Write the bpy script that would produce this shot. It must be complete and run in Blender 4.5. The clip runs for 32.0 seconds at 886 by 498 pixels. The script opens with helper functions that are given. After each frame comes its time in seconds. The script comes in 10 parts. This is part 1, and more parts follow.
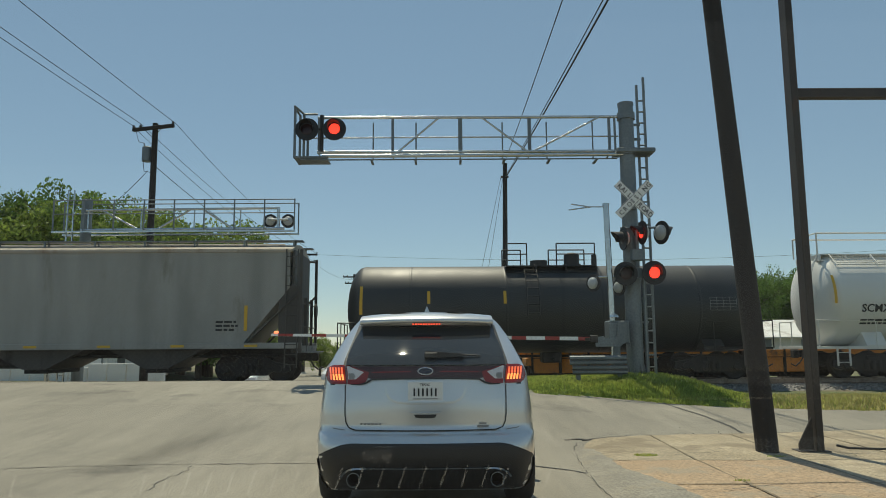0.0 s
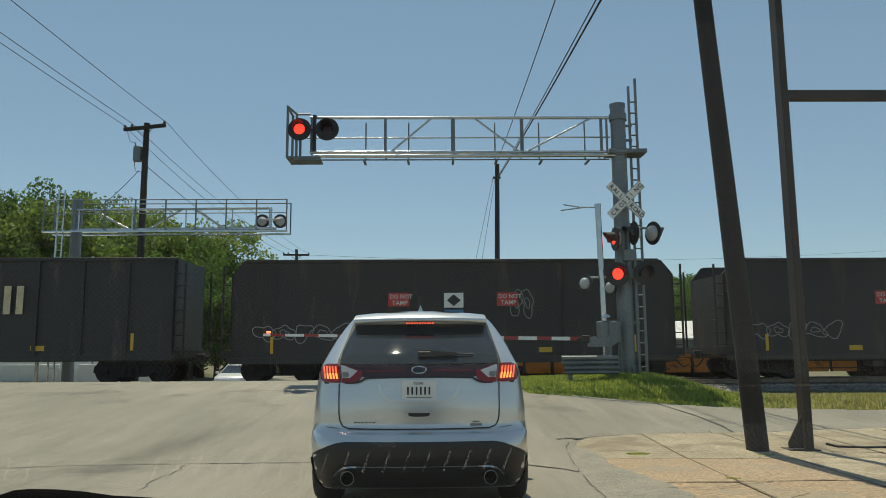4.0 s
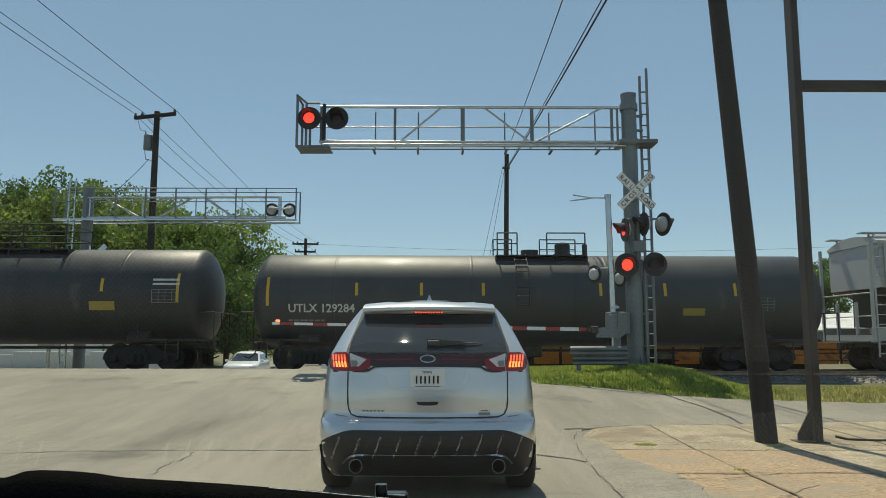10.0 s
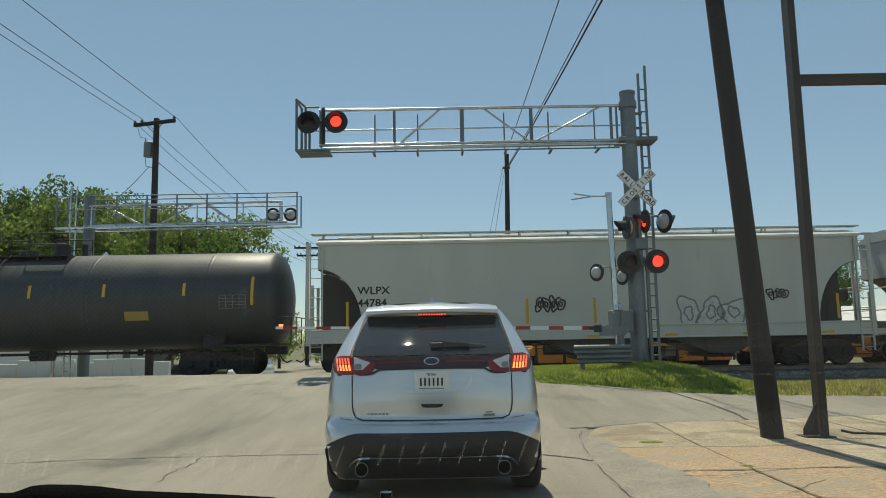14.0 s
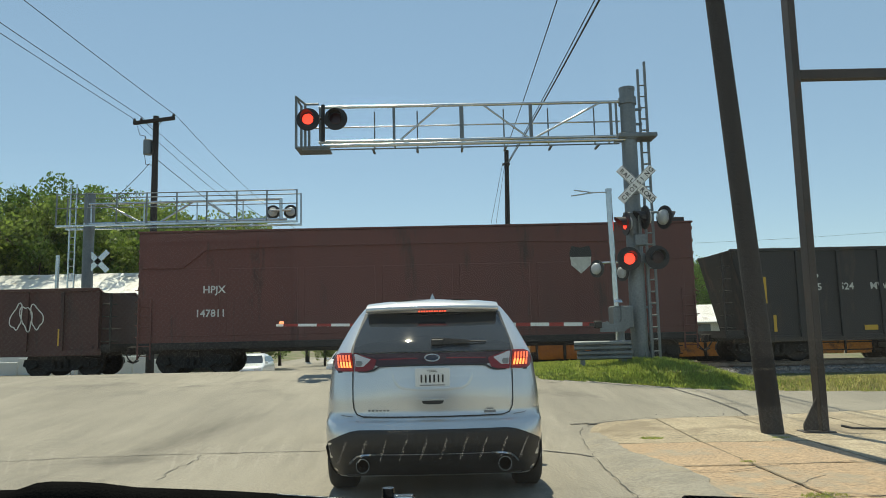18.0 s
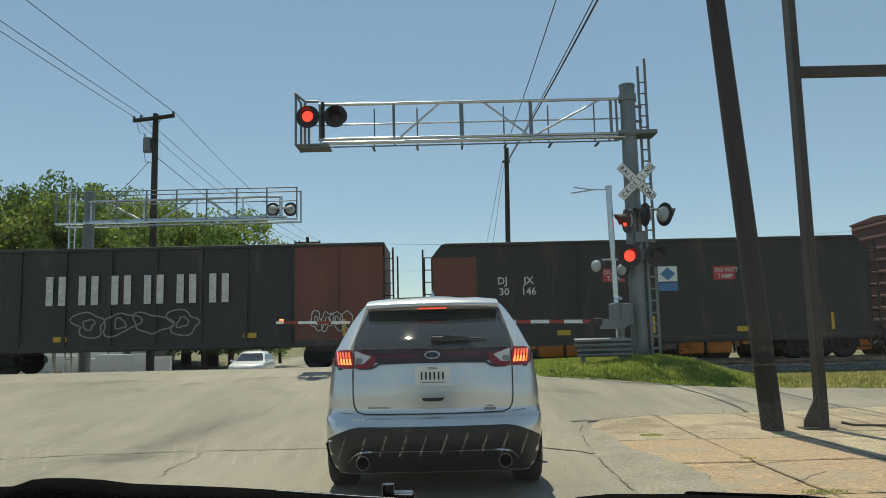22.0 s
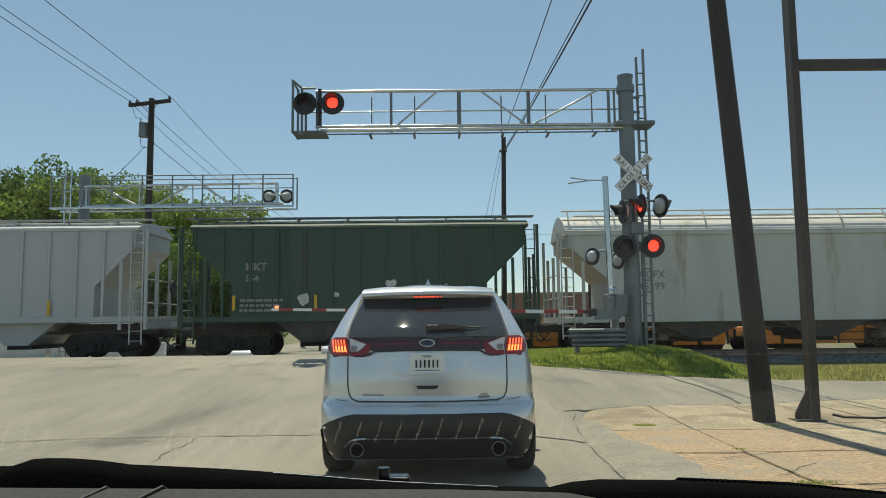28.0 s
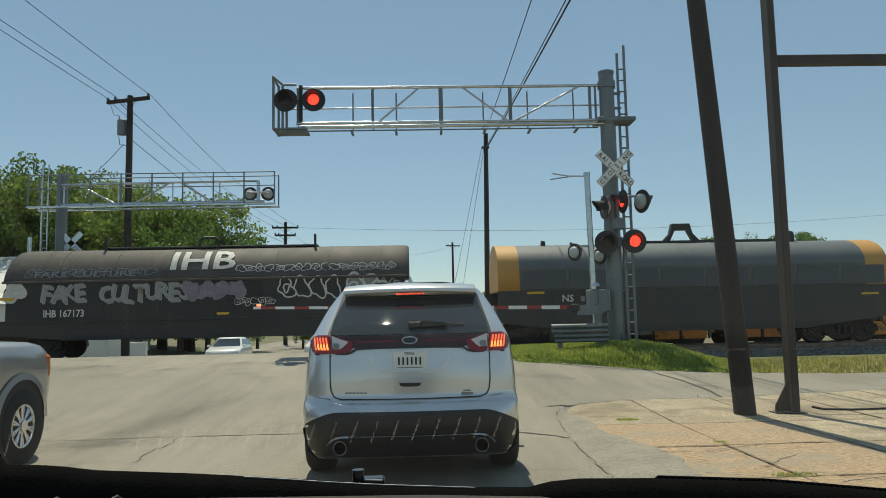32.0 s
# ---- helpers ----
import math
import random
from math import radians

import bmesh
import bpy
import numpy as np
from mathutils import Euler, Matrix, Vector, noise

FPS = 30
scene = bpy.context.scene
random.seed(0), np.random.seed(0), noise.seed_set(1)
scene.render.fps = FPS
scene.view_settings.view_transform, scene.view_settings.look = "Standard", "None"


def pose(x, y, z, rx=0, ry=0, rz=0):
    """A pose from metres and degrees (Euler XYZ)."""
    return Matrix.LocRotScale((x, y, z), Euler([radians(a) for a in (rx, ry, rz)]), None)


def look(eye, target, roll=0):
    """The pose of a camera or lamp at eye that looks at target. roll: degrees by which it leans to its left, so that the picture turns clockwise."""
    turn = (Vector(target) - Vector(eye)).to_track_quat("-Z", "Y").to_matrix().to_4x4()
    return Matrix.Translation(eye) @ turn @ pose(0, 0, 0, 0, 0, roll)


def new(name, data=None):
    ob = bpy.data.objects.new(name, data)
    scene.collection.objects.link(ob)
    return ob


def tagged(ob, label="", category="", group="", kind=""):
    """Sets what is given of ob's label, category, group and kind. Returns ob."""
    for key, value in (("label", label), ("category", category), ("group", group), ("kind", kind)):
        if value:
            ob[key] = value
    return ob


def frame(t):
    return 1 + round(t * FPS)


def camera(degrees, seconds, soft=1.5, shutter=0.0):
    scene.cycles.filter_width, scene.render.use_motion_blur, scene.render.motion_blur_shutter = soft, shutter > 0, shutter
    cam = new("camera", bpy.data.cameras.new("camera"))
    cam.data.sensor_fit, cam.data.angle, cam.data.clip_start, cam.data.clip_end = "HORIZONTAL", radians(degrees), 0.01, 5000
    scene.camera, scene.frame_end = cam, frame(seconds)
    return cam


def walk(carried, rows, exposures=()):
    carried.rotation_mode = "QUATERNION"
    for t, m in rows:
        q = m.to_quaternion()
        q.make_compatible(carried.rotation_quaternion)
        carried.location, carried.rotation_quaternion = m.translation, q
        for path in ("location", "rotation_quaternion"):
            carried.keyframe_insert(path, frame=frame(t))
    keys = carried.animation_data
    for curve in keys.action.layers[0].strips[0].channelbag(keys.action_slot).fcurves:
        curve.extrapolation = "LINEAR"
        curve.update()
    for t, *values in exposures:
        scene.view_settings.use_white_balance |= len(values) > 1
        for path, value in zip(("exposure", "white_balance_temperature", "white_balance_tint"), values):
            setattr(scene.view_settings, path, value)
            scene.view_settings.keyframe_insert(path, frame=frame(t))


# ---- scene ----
EXPOSURES = [(t, stops, 7580, 3.5) for t, stops in ((0, -0.13), (3.4, -0.1), (5.6, 0), (17, 0), (18, 0.3), (19, 0.02), (20, 0.02), (21, 0.45), (22, 0.1), (23, 0.14), (24, 0.22), (25, 0.16), (27.5, 0.12), (28, 0.14), (29, 0.13), (30, 0.14), (31, 0.03), (32, 0))]
cam = camera(63.0, 32.0, soft=0.9)
PATH = [
    (0, pose(0.021, 0.024, 1.416, 97.658, 0.369, -0.253)),
    (0.5, pose(0.022, 0.038, 1.408, 97.748, 0.436, -0.179)),
    (1, pose(0.012, 0.006, 1.416, 97.873, 0.418, -0.145)),
    (1.5, pose(0.007, -0.004, 1.397, 97.983, 0.350, -0.853)),
    (2, pose(0.007, -0.004, 1.400, 97.949, 0.266, -1.079)),
    (2.5, pose(0.002, 0.002, 1.398, 97.900, 0.285, -1.119)),
    (3, pose(0.006, -0.004, 1.402, 97.867, 0.240, -1.088)),
    (3.5, pose(0.008, -0.008, 1.402, 97.796, 0.373, -0.974)),
    (5.5, pose(-0.006, 0.008, 1.386, 97.444, 0.091, -0.584)),
    (6, pose(-0.001, 0.007, 1.384, 97.341, -0.127, -0.593)),
    (6.5, pose(-0.008, 0.001, 1.384, 97.130, -0.358, -0.587)),
    (7, pose(-0.005, -0.000, 1.387, 96.973, -0.255, -0.625)),
    (7.5, pose(-0.005, 0.004, 1.390, 96.914, -0.142, -0.593)),
    (8, pose(-0.000, -0.005, 1.394, 96.920, -0.142, -0.597)),
    (8.5, pose(-0.004, 0.004, 1.390, 96.885, -0.235, -0.548)),
    (9, pose(-0.004, 0.018, 1.396, 96.825, -0.214, -0.458)),
    (9.5, pose(-0.007, 0.013, 1.390, 96.952, -0.279, -0.408)),
    (10, pose(0.001, 0.005, 1.394, 96.924, -0.059, -0.249)),
    (10.5, pose(-0.000, 0.008, 1.393, 96.962, 0.364, -0.299)),
    (11, pose(0.002, -0.002, 1.395, 96.951, 0.560, -0.254)),
    (11.5, pose(0.003, -0.009, 1.399, 96.920, 0.735, -0.219)),
    (12, pose(0.004, 0.006, 1.393, 96.902, 0.700, -0.212)),
    (12.5, pose(0.000, -0.011, 1.397, 96.883, 0.809, -0.135)),
    (13, pose(0.003, -0.022, 1.395, 96.971, 0.964, -0.119)),
    (13.5, pose(0.003, -0.014, 1.395, 96.975, 0.981, -0.040)),
    (14, pose(0.003, 0.001, 1.401, 97.009, 1.051, 0.030)),
    (14.5, pose(0.001, -0.019, 1.399, 96.982, 1.098, 0.082)),
    (16.5, pose(0.001, 0.002, 1.407, 96.833, 1.221, -0.060)),
    (17, pose(-0.003, -0.003, 1.399, 96.844, 1.194, -0.045)),
    (17.5, pose(-0.000, -0.008, 1.400, 96.745, 1.288, -0.020)),
    (18, pose(0.002, -0.003, 1.401, 96.753, 1.243, 0.057)),
    (18.5, pose(-0.004, -0.007, 1.402, 96.720, 1.216, 0.084)),
    (19, pose(-0.002, -0.012, 1.405, 96.622, 1.154, 0.136)),
    (19.5, pose(0.005, -0.011, 1.398, 96.557, 1.241, 0.090)),
    (20, pose(0.000, -0.001, 1.399, 96.548, 1.288, 0.111)),
    (20.5, pose(0.003, -0.005, 1.403, 96.552, 1.342, -0.000)),
    (21, pose(-0.000, -0.003, 1.399, 96.588, 1.310, 0.072)),
    (21.5, pose(0.000, 0.002, 1.399, 96.552, 1.306, 0.072)),
    (22, pose(0.002, 0.006, 1.398, 96.556, 1.300, 0.066)),
    (22.5, pose(0.003, -0.005, 1.399, 96.548, 1.279, 0.010)),
    (23, pose(0.001, -0.003, 1.399, 96.511, 1.153, 0.021)),
    (23.5, pose(0.003, -0.007, 1.399, 96.467, 1.153, -0.046)),
    (24, pose(0.002, 0.007, 1.396, 96.460, 1.049, -0.122)),
    (24.5, pose(-0.001, -0.011, 1.403, 96.399, 0.963, -0.091)),
    (25, pose(-0.001, -0.008, 1.397, 96.263, 0.790, -0.139)),
    (25.5, pose(0.001, 0.000, 1.392, 95.911, 0.724, -0.185)),
    (27.5, pose(0.000, -0.001, 1.395, 95.672, 0.665, -0.335)),
    (28, pose(0.000, -0.001, 1.395, 95.672, 0.665, -0.335)),
    (28.5, pose(0.000, 0.005, 1.400, 95.595, 0.684, -0.323)),
    (29, pose(0.001, -0.003, 1.397, 95.623, 0.831, -0.285)),
    (29.5, pose(0.001, 0.002, 1.398, 95.568, 1.207, -0.746)),
    (30, pose(0.004, 0.008, 1.396, 95.533, 1.227, -1.209)),
    (30.5, pose(0.001, 0.013, 1.392, 95.529, 1.170, -1.305)),
    (31, pose(0.004, 0.009, 1.395, 95.434, 1.108, -1.538)),
    (31.5, pose(0.006, 0.011, 1.393, 95.344, 1.156, -1.515)),
    (32, pose(0.010, 0.019, 1.396, 95.391, 1.202, -1.627)),
]
walk(cam, PATH, EXPOSURES)

# ---------- light ----------
SUN_EL, SUN_AZ = 65.0, -13.0            # elevation; bearing from +y, negative is to the left
world = bpy.data.worlds.new("sky")
scene.world = world
world.use_nodes = True
wn, wl = world.node_tree.nodes, world.node_tree.links
sky = wn.new("ShaderNodeTexSky")
sky.sky_type, sky.sun_disc = "NISHITA", False
sky.sun_elevation, sky.sun_rotation = radians(SUN_EL), radians(SUN_AZ)
sky.air_density, sky.dust_density, sky.ozone_density = 1.0, 0.0, 1.7
sky.altitude = 900
haze = wn.new("ShaderNodeMix")           # thin even summer haze before the blue
haze.data_type = "RGBA"
haze.inputs[0].default_value = 0.50
haze.inputs[7].default_value = (1.68, 2.78, 4.22, 1)
wl.new(sky.outputs[0], haze.inputs[6])
wl.new(haze.outputs[2], wn["Background"].inputs[0])
wn["Background"].inputs[1].default_value = 0.132
sun_data = bpy.data.lights.new("sun", "SUN")
sun_data.energy, sun_data.angle, sun_data.color = 4.3, radians(0.53), (1.0, 0.95, 0.86)
sun = new("sun", sun_data)
SUN_WAY = Vector((math.sin(radians(SUN_AZ)) * math.cos(radians(SUN_EL)),
                  math.cos(radians(SUN_AZ)) * math.cos(radians(SUN_EL)), math.sin(radians(SUN_EL))))
sun.matrix_world = look(SUN_WAY * 60, (0, 0, 0))


# ---------- materials ----------
def rgb(c):
    return (c[0], c[1], c[2], 1.0)


def surf(name, col, col2=None, rough=0.6, metal=0.0, size=0.6, fine=14.0, bump=0.15, streak=1.0,
         stain=None, stain_amount=0.0, stain_size=0.5, rough_var=0.15, island=0.0, coat=0.0, vary=0.0, grain_amount=0.35):
    """A surface with variation at two scales, optional stains with a shape of their own, and fine relief."""
    m = bpy.data.materials.new(name)
    m.use_nodes = True
    n, l = m.node_tree.nodes, m.node_tree.links
    b = n["Principled BSDF"]
    tc = n.new("ShaderNodeTexCoord")
    mp = n.new("ShaderNodeMapping")
    mp.inputs["Scale"].default_value = (1.0, 1.0, 1.0 / streak)
    l.new(tc.outputs["Object"], mp.inputs["Vector"])
    big = n.new("ShaderNodeTexNoise")
    big.inputs["Scale"].default_value, big.inputs["Detail"].default_value = 1.0 / size, 5.0
    small = n.new("ShaderNodeTexNoise")
    small.inputs["Scale"].default_value, small.inputs["Detail"].default_value = fine, 4.0
    l.new(mp.outputs[0], big.inputs["Vector"])
    l.new(tc.outputs["Object"], small.inputs["Vector"])
    col2 = col2 or tuple(v * 0.72 for v in col)
    ramp = n.new("ShaderNodeValToRGB")
    ramp.color_ramp.elements[0].position, ramp.color_ramp.elements[1].position = 0.3, 0.7
    ramp.color_ramp.elements[0].color, ramp.color_ramp.elements[1].color = rgb(col2), rgb(col)
    l.new(big.outputs[0], ramp.inputs[0])
    out = ramp.outputs[0]
    grain = n.new("ShaderNodeMix")
    grain.data_type, grain.blend_type = "RGBA", "OVERLAY"
    grain.inputs[0].default_value = grain_amount
    l.new(out, grain.inputs[6])
    l.new(small.outputs[0], grain.inputs[7])
    out = grain.outputs[2]
    if stain:
        sn = n.new("ShaderNodeTexNoise")
        sn.inputs["Scale"].default_value, sn.inputs["Detail"].default_value = 1.0 / stain_size, 8.0
        sn.inputs["Roughness"].default_value = 0.65
        l.new(mp.outputs[0], sn.inputs["Vector"])
        sr = n.new("ShaderNodeValToRGB")
        lo = 0.66 - 0.3 * stain_amount
        sr.color_ramp.elements[0].position, sr.color_ramp.elements[1].position = lo, lo + 0.12
        l.new(sn.outputs[0], sr.inputs[0])
        mx = n.new("ShaderNodeMix")
        mx.data_type = "RGBA"
        l.new(sr.outputs[0], mx.inputs[0])
        l.new(out, mx.inputs[6])
        mx.inputs[7].default_value = rgb(stain)
        out = mx.outputs[2]
    if island or vary:
        if island:
            src = n.new("ShaderNodeNewGeometry").outputs["Random Per Island"]
        else:
            src = n.new("ShaderNodeObjectInfo").outputs["Random"]
        hv = n.new("ShaderNodeHueSaturation")
        mr = n.new("ShaderNodeMapRange")
        k = island or vary
        mr.inputs[3].default_value, mr.inputs[4].default_value = 1.0 - k, 1.0 + k
        l.new(src, mr.inputs[0])
        l.new(mr.outputs[0], hv.inputs["Value"])
        l.new(out, hv.inputs["Color"])
        out = hv.outputs[0]
    l.new(out, b.inputs["Base Color"])
    rr = n.new("ShaderNodeMapRange")
    rr.inputs[3].default_value, rr.inputs[4].default_value = max(0.02, rough - rough_var), min(1.0, rough + rough_var)
    l.new(big.outputs[0], rr.inputs[0])
    l.new(rr.outputs[0], b.inputs["Roughness"])
    b.inputs["Metallic"].default_value = metal
    b.inputs["Coat Weight"].default_value = coat
    b.inputs["Coat Roughness"].default_value = 0.05
    if bump:
        bp = n.new("ShaderNodeBump")
        bp.inputs["Strength"].default_value, bp.inputs["Distance"].default_value = bump, 0.02
        l.new(small.outputs[0], bp.inputs["Height"])
        l.new(bp.outputs[0], b.inputs["Normal"])
    return m


def plain(name, col, rough=0.5, metal=0.0, glow=0.0):
    m = bpy.data.materials.new(name)
    m.use_nodes = True
    b = m.node_tree.nodes["Principled BSDF"]
    b.inputs["Base Color"].default_value = rgb(col)
    b.inputs["Roughness"].default_value, b.inputs["Metallic"].default_value = rough, metal
    if glow:
        b.inputs["Emission Color"].default_value, b.inputs["Emission Strength"].default_value = rgb(col), glow
    return m


def leafy(name, *args, **kw):
    """A leaf or blade: the surface, with some light coming through it."""
    m = surf(name, *args, **kw)
    n, l = m.node_tree.nodes, m.node_tree.links
    b = n["Principled BSDF"]
    src = b.inputs["Base Color"].links[0].from_socket
    tr, mx = n.new("ShaderNodeBsdfTranslucent"), n.new("ShaderNodeMixShader")
    l.new(src, tr.inputs[0])
    mx.inputs[0].default_value = 0.55
    l.new(b.outputs[0], mx.inputs[1])
    l.new(tr.outputs[0], mx.inputs[2])
    l.new(mx.outputs[0], n["Material Output"].inputs[0])
    return m


M = {}
M["asphalt"] = surf("asphalt", (0.335, 0.305, 0.247), (0.28, 0.255, 0.208), 0.85, size=2.6, fine=42, bump=0.35,
                    stain=(0.165, 0.15, 0.125), stain_amount=0.32, stain_size=2.4, grain_amount=0.75)
M["seam"] = surf("tar_seam", (0.05, 0.047, 0.043), rough=0.7, size=0.4, fine=30, bump=0.3)
M["joint_dirt"] = surf("joint_dirt", (0.22, 0.175, 0.115), (0.13, 0.105, 0.07), rough=0.9, size=0.15, fine=30, bump=0.3)
M["asphalt_patch"] = surf("grey_asphalt_patch", (0.30, 0.275, 0.225), (0.225, 0.205, 0.168), 0.9, size=0.35, fine=38, bump=0.5, stain=(0.30, 0.26, 0.19), stain_amount=0.35, stain_size=0.4, grain_amount=0.8)
M["concrete"] = surf("concrete", (0.415, 0.345, 0.242), (0.30, 0.242, 0.16), 0.88, size=0.7, fine=30, bump=0.5,
                     stain=(0.25, 0.20, 0.135), stain_amount=0.55, stain_size=0.8, vary=0.06, grain_amount=0.95)
M["concrete_brown"] = surf("brown_patched_concrete", (0.42, 0.295, 0.185), (0.34, 0.245, 0.155), 0.88, size=0.5, fine=30, bump=0.5, stain=(0.30, 0.26, 0.195), stain_amount=0.5, stain_size=0.9, grain_amount=0.95)
M["soil"] = surf("soil", (0.20, 0.16, 0.10), (0.14, 0.12, 0.075), 0.95, size=2.0, fine=25, bump=0.5,
                 stain=(0.10, 0.12, 0.04), stain_amount=0.7, stain_size=3.0)
M["ballast"] = surf("ballast_stone", (0.30, 0.28, 0.26), (0.17, 0.16, 0.15), 0.9, size=0.08, fine=40, bump=0.4, island=0.35)
M["grass"] = leafy("grass_blade", (0.43, 0.47, 0.115), (0.24, 0.32, 0.065), 0.6, size=0.6, fine=6, bump=0.0, island=0.35)
M["dry_grass"] = leafy("dry_grass_blade", (0.56, 0.48, 0.22), (0.38, 0.36, 0.12), 0.7, size=0.7, fine=6, bump=0.0, island=0.3)
M["leaf"] = leafy("leaf", (0.14, 0.235, 0.05), (0.065, 0.125, 0.03), 0.5, size=1.4, fine=3, bump=0.0, island=0.4)
M["leaf_pale"] = leafy("pale_leaf", (0.26, 0.335, 0.068), (0.105, 0.175, 0.039), 0.5, size=1.4, fine=3, bump=0.0, island=0.4)
M["bark"] = surf("bark", (0.10, 0.075, 0.055), (0.055, 0.04, 0.03), 0.9, size=0.25, fine=18, bump=0.6, streak=4)
M["galv"] = surf("galvanised_steel", (0.56, 0.59, 0.60), (0.46, 0.49, 0.50), 0.24, 0.95, size=0.5, fine=18, bump=0.0, rough_var=0.05)
M["galv_dull"] = surf("weathered_galvanised_steel", (0.20, 0.225, 0.235), (0.135, 0.155, 0.165), 0.5, 0.5, size=0.5, fine=22, bump=0.08, streak=3)
M["alu"] = surf("aluminium", (0.72, 0.73, 0.74), (0.62, 0.63, 0.64), 0.28, 1.0, size=0.3, fine=20, bump=0.03)
M["black"] = surf("black_paint", (0.022, 0.022, 0.024), (0.014, 0.014, 0.015), 0.55, size=0.3, fine=20, bump=0.05)
M["white_sign"] = surf("white_sheeting", (0.84, 0.84, 0.82), (0.78, 0.78, 0.76), 0.5, size=0.2, fine=30, bump=0.02)
M["lens_dark"] = plain("unlit_red_lens", (0.022, 0.004, 0.004), 0.3)
M["lens_lit"] = plain("lit_red_lens", (1.0, 0.045, 0.03), 0.4, glow=2.0)
M["lens_clear"] = plain("grey_lamp_back", (0.42, 0.44, 0.45), 0.4)
M["gate_red"] = surf("red_sheeting", (0.38, 0.038, 0.032), (0.30, 0.032, 0.028), 0.5, size=0.3, fine=20, bump=0.02)
M["amber_lit"] = plain("lit_gate_lamp", (1.0, 0.22, 0.10), 0.4, glow=2.0)
M["wood_pole"] = surf("creosoted_wood", (0.036, 0.031, 0.028), (0.017, 0.015, 0.014), 0.85, size=0.12, fine=20, bump=0.5, streak=12,
                      stain=(0.03, 0.026, 0.022), stain_amount=0.4, stain_size=0.5)
M["dark_steel"] = surf("weathered_brown_steel", (0.055, 0.045, 0.039), (0.028, 0.024, 0.021), 0.6, 0.2, size=0.4, fine=20, bump=0.15, streak=3,
                       stain=(0.07, 0.036, 0.022), stain_amount=0.25, stain_size=0.3)
M["wire"] = plain("black_cable", (0.018, 0.018, 0.018), 0.7)
M["porcelain"] = plain("dark_porcelain", (0.08, 0.075, 0.07), 0.25)
M["white_wall"] = surf("white_siding", (0.80, 0.80, 0.77), (0.68, 0.68, 0.65), 0.6, size=1.5, fine=10, bump=0.1, stain=(0.48, 0.46, 0.42), stain_amount=0.15)
M["white_roof"] = surf("white_metal_roof", (0.74, 0.73, 0.70), (0.60, 0.59, 0.55), 0.55, 0.1, size=1.6, fine=8, bump=0.1,
                       stain=(0.38, 0.33, 0.28), stain_amount=0.35, stain_size=1.4)
M["brick"] = surf("red_brick", (0.33, 0.17, 0.12), (0.24, 0.12, 0.085), 0.85, size=0.4, fine=14, bump=0.3)
M["yellow_mow"] = surf("orange_yellow_paint", (0.56, 0.235, 0.04), (0.40, 0.16, 0.028), 0.6, size=0.6, fine=14, bump=0.1,
                       stain=(0.10, 0.065, 0.04), stain_amount=0.4, stain_size=0.5)
M["rail"] = surf("rail_steel", (0.30, 0.24, 0.20), (0.18, 0.13, 0.10), 0.45, 0.7, size=0.3, fine=20, bump=0.1)
M["tie"] = surf("tie_wood", (0.13, 0.11, 0.09), (0.08, 0.07, 0.055), 0.9, size=0.2, fine=20, bump=0.4)
M["rubber"] = surf("rubber", (0.022, 0.022, 0.022), (0.014, 0.014, 0.014), 0.8, size=0.1, fine=40, bump=0.1)
M["silver"] = surf("silver_car_paint", (0.64, 0.642, 0.64), (0.61, 0.612, 0.61), 0.30, 0.72, size=2.0, fine=400, bump=0.0, coat=1.0, rough_var=0.03)
M["white_car"] = surf("white_car_paint", (0.78, 0.79, 0.79), (0.74, 0.75, 0.75), 0.3, size=2.0, fine=80, bump=0.0, coat=0.8, rough_var=0.03)
M["truck_paint"] = surf("pale_silver_truck_paint", (0.36, 0.36, 0.35), (0.33, 0.33, 0.32), 0.35, 0.6, size=2.0, fine=300, bump=0.0, coat=0.8, rough_var=0.03)
M["trim_black"] = surf("black_plastic_trim", (0.025, 0.025, 0.027), (0.018, 0.018, 0.019), 0.55, size=0.1, fine=60, bump=0.1)
M["car_glass"] = plain("dark_car_glass", (0.026, 0.029, 0.031), 0.02)
M["chrome"] = plain("chrome", (0.75, 0.75, 0.76), 0.12, 1.0)
M["tail_red"] = plain("red_lamp_lens", (0.22, 0.020, 0.022), 0.12)
M["lamp_bar"] = plain("smoked_red_bar", (0.050, 0.020, 0.022), 0.14)
M["tail_orange"] = plain("lit_tail_cell", (1.0, 0.30, 0.09), 0.3, glow=1.7)
M["tail_dim"] = plain("dim_lit_tail_cell", (1.0, 0.16, 0.07), 0.3, glow=0.9)
M["tail_lit"] = plain("lit_brake_lamp", (1.0, 0.10, 0.05), 0.3, glow=1.3)
M["tail_clear"] = plain("clear_lamp_lens", (0.66, 0.62, 0.60), 0.12, 0.2)
M["badge"] = plain("dark_badge", (0.04, 0.05, 0.08), 0.25)
M["plate"] = plain("white_plate", (0.72, 0.72, 0.70), 0.5)
M["bar"] = plain("black_marking", (0.02, 0.02, 0.02), 0.6)
M["bar_grey"] = plain("grey_marking", (0.22, 0.22, 0.22), 0.6)
M["dash"] = surf("dash_plastic", (0.008, 0.0083, 0.0083), (0.006, 0.006, 0.006), 0.9, size=0.05, fine=300, bump=0.25)
M["dash_gloss"] = surf("cowl_plastic", (0.012, 0.012, 0.013), (0.010, 0.010, 0.010), 0.25, size=0.05, fine=100, bump=0.05)
M["dash_grey"] = surf("grey_dash_pad", (0.062, 0.060, 0.060), (0.054, 0.052, 0.052), 0.75, size=0.05, fine=250, bump=0.2)
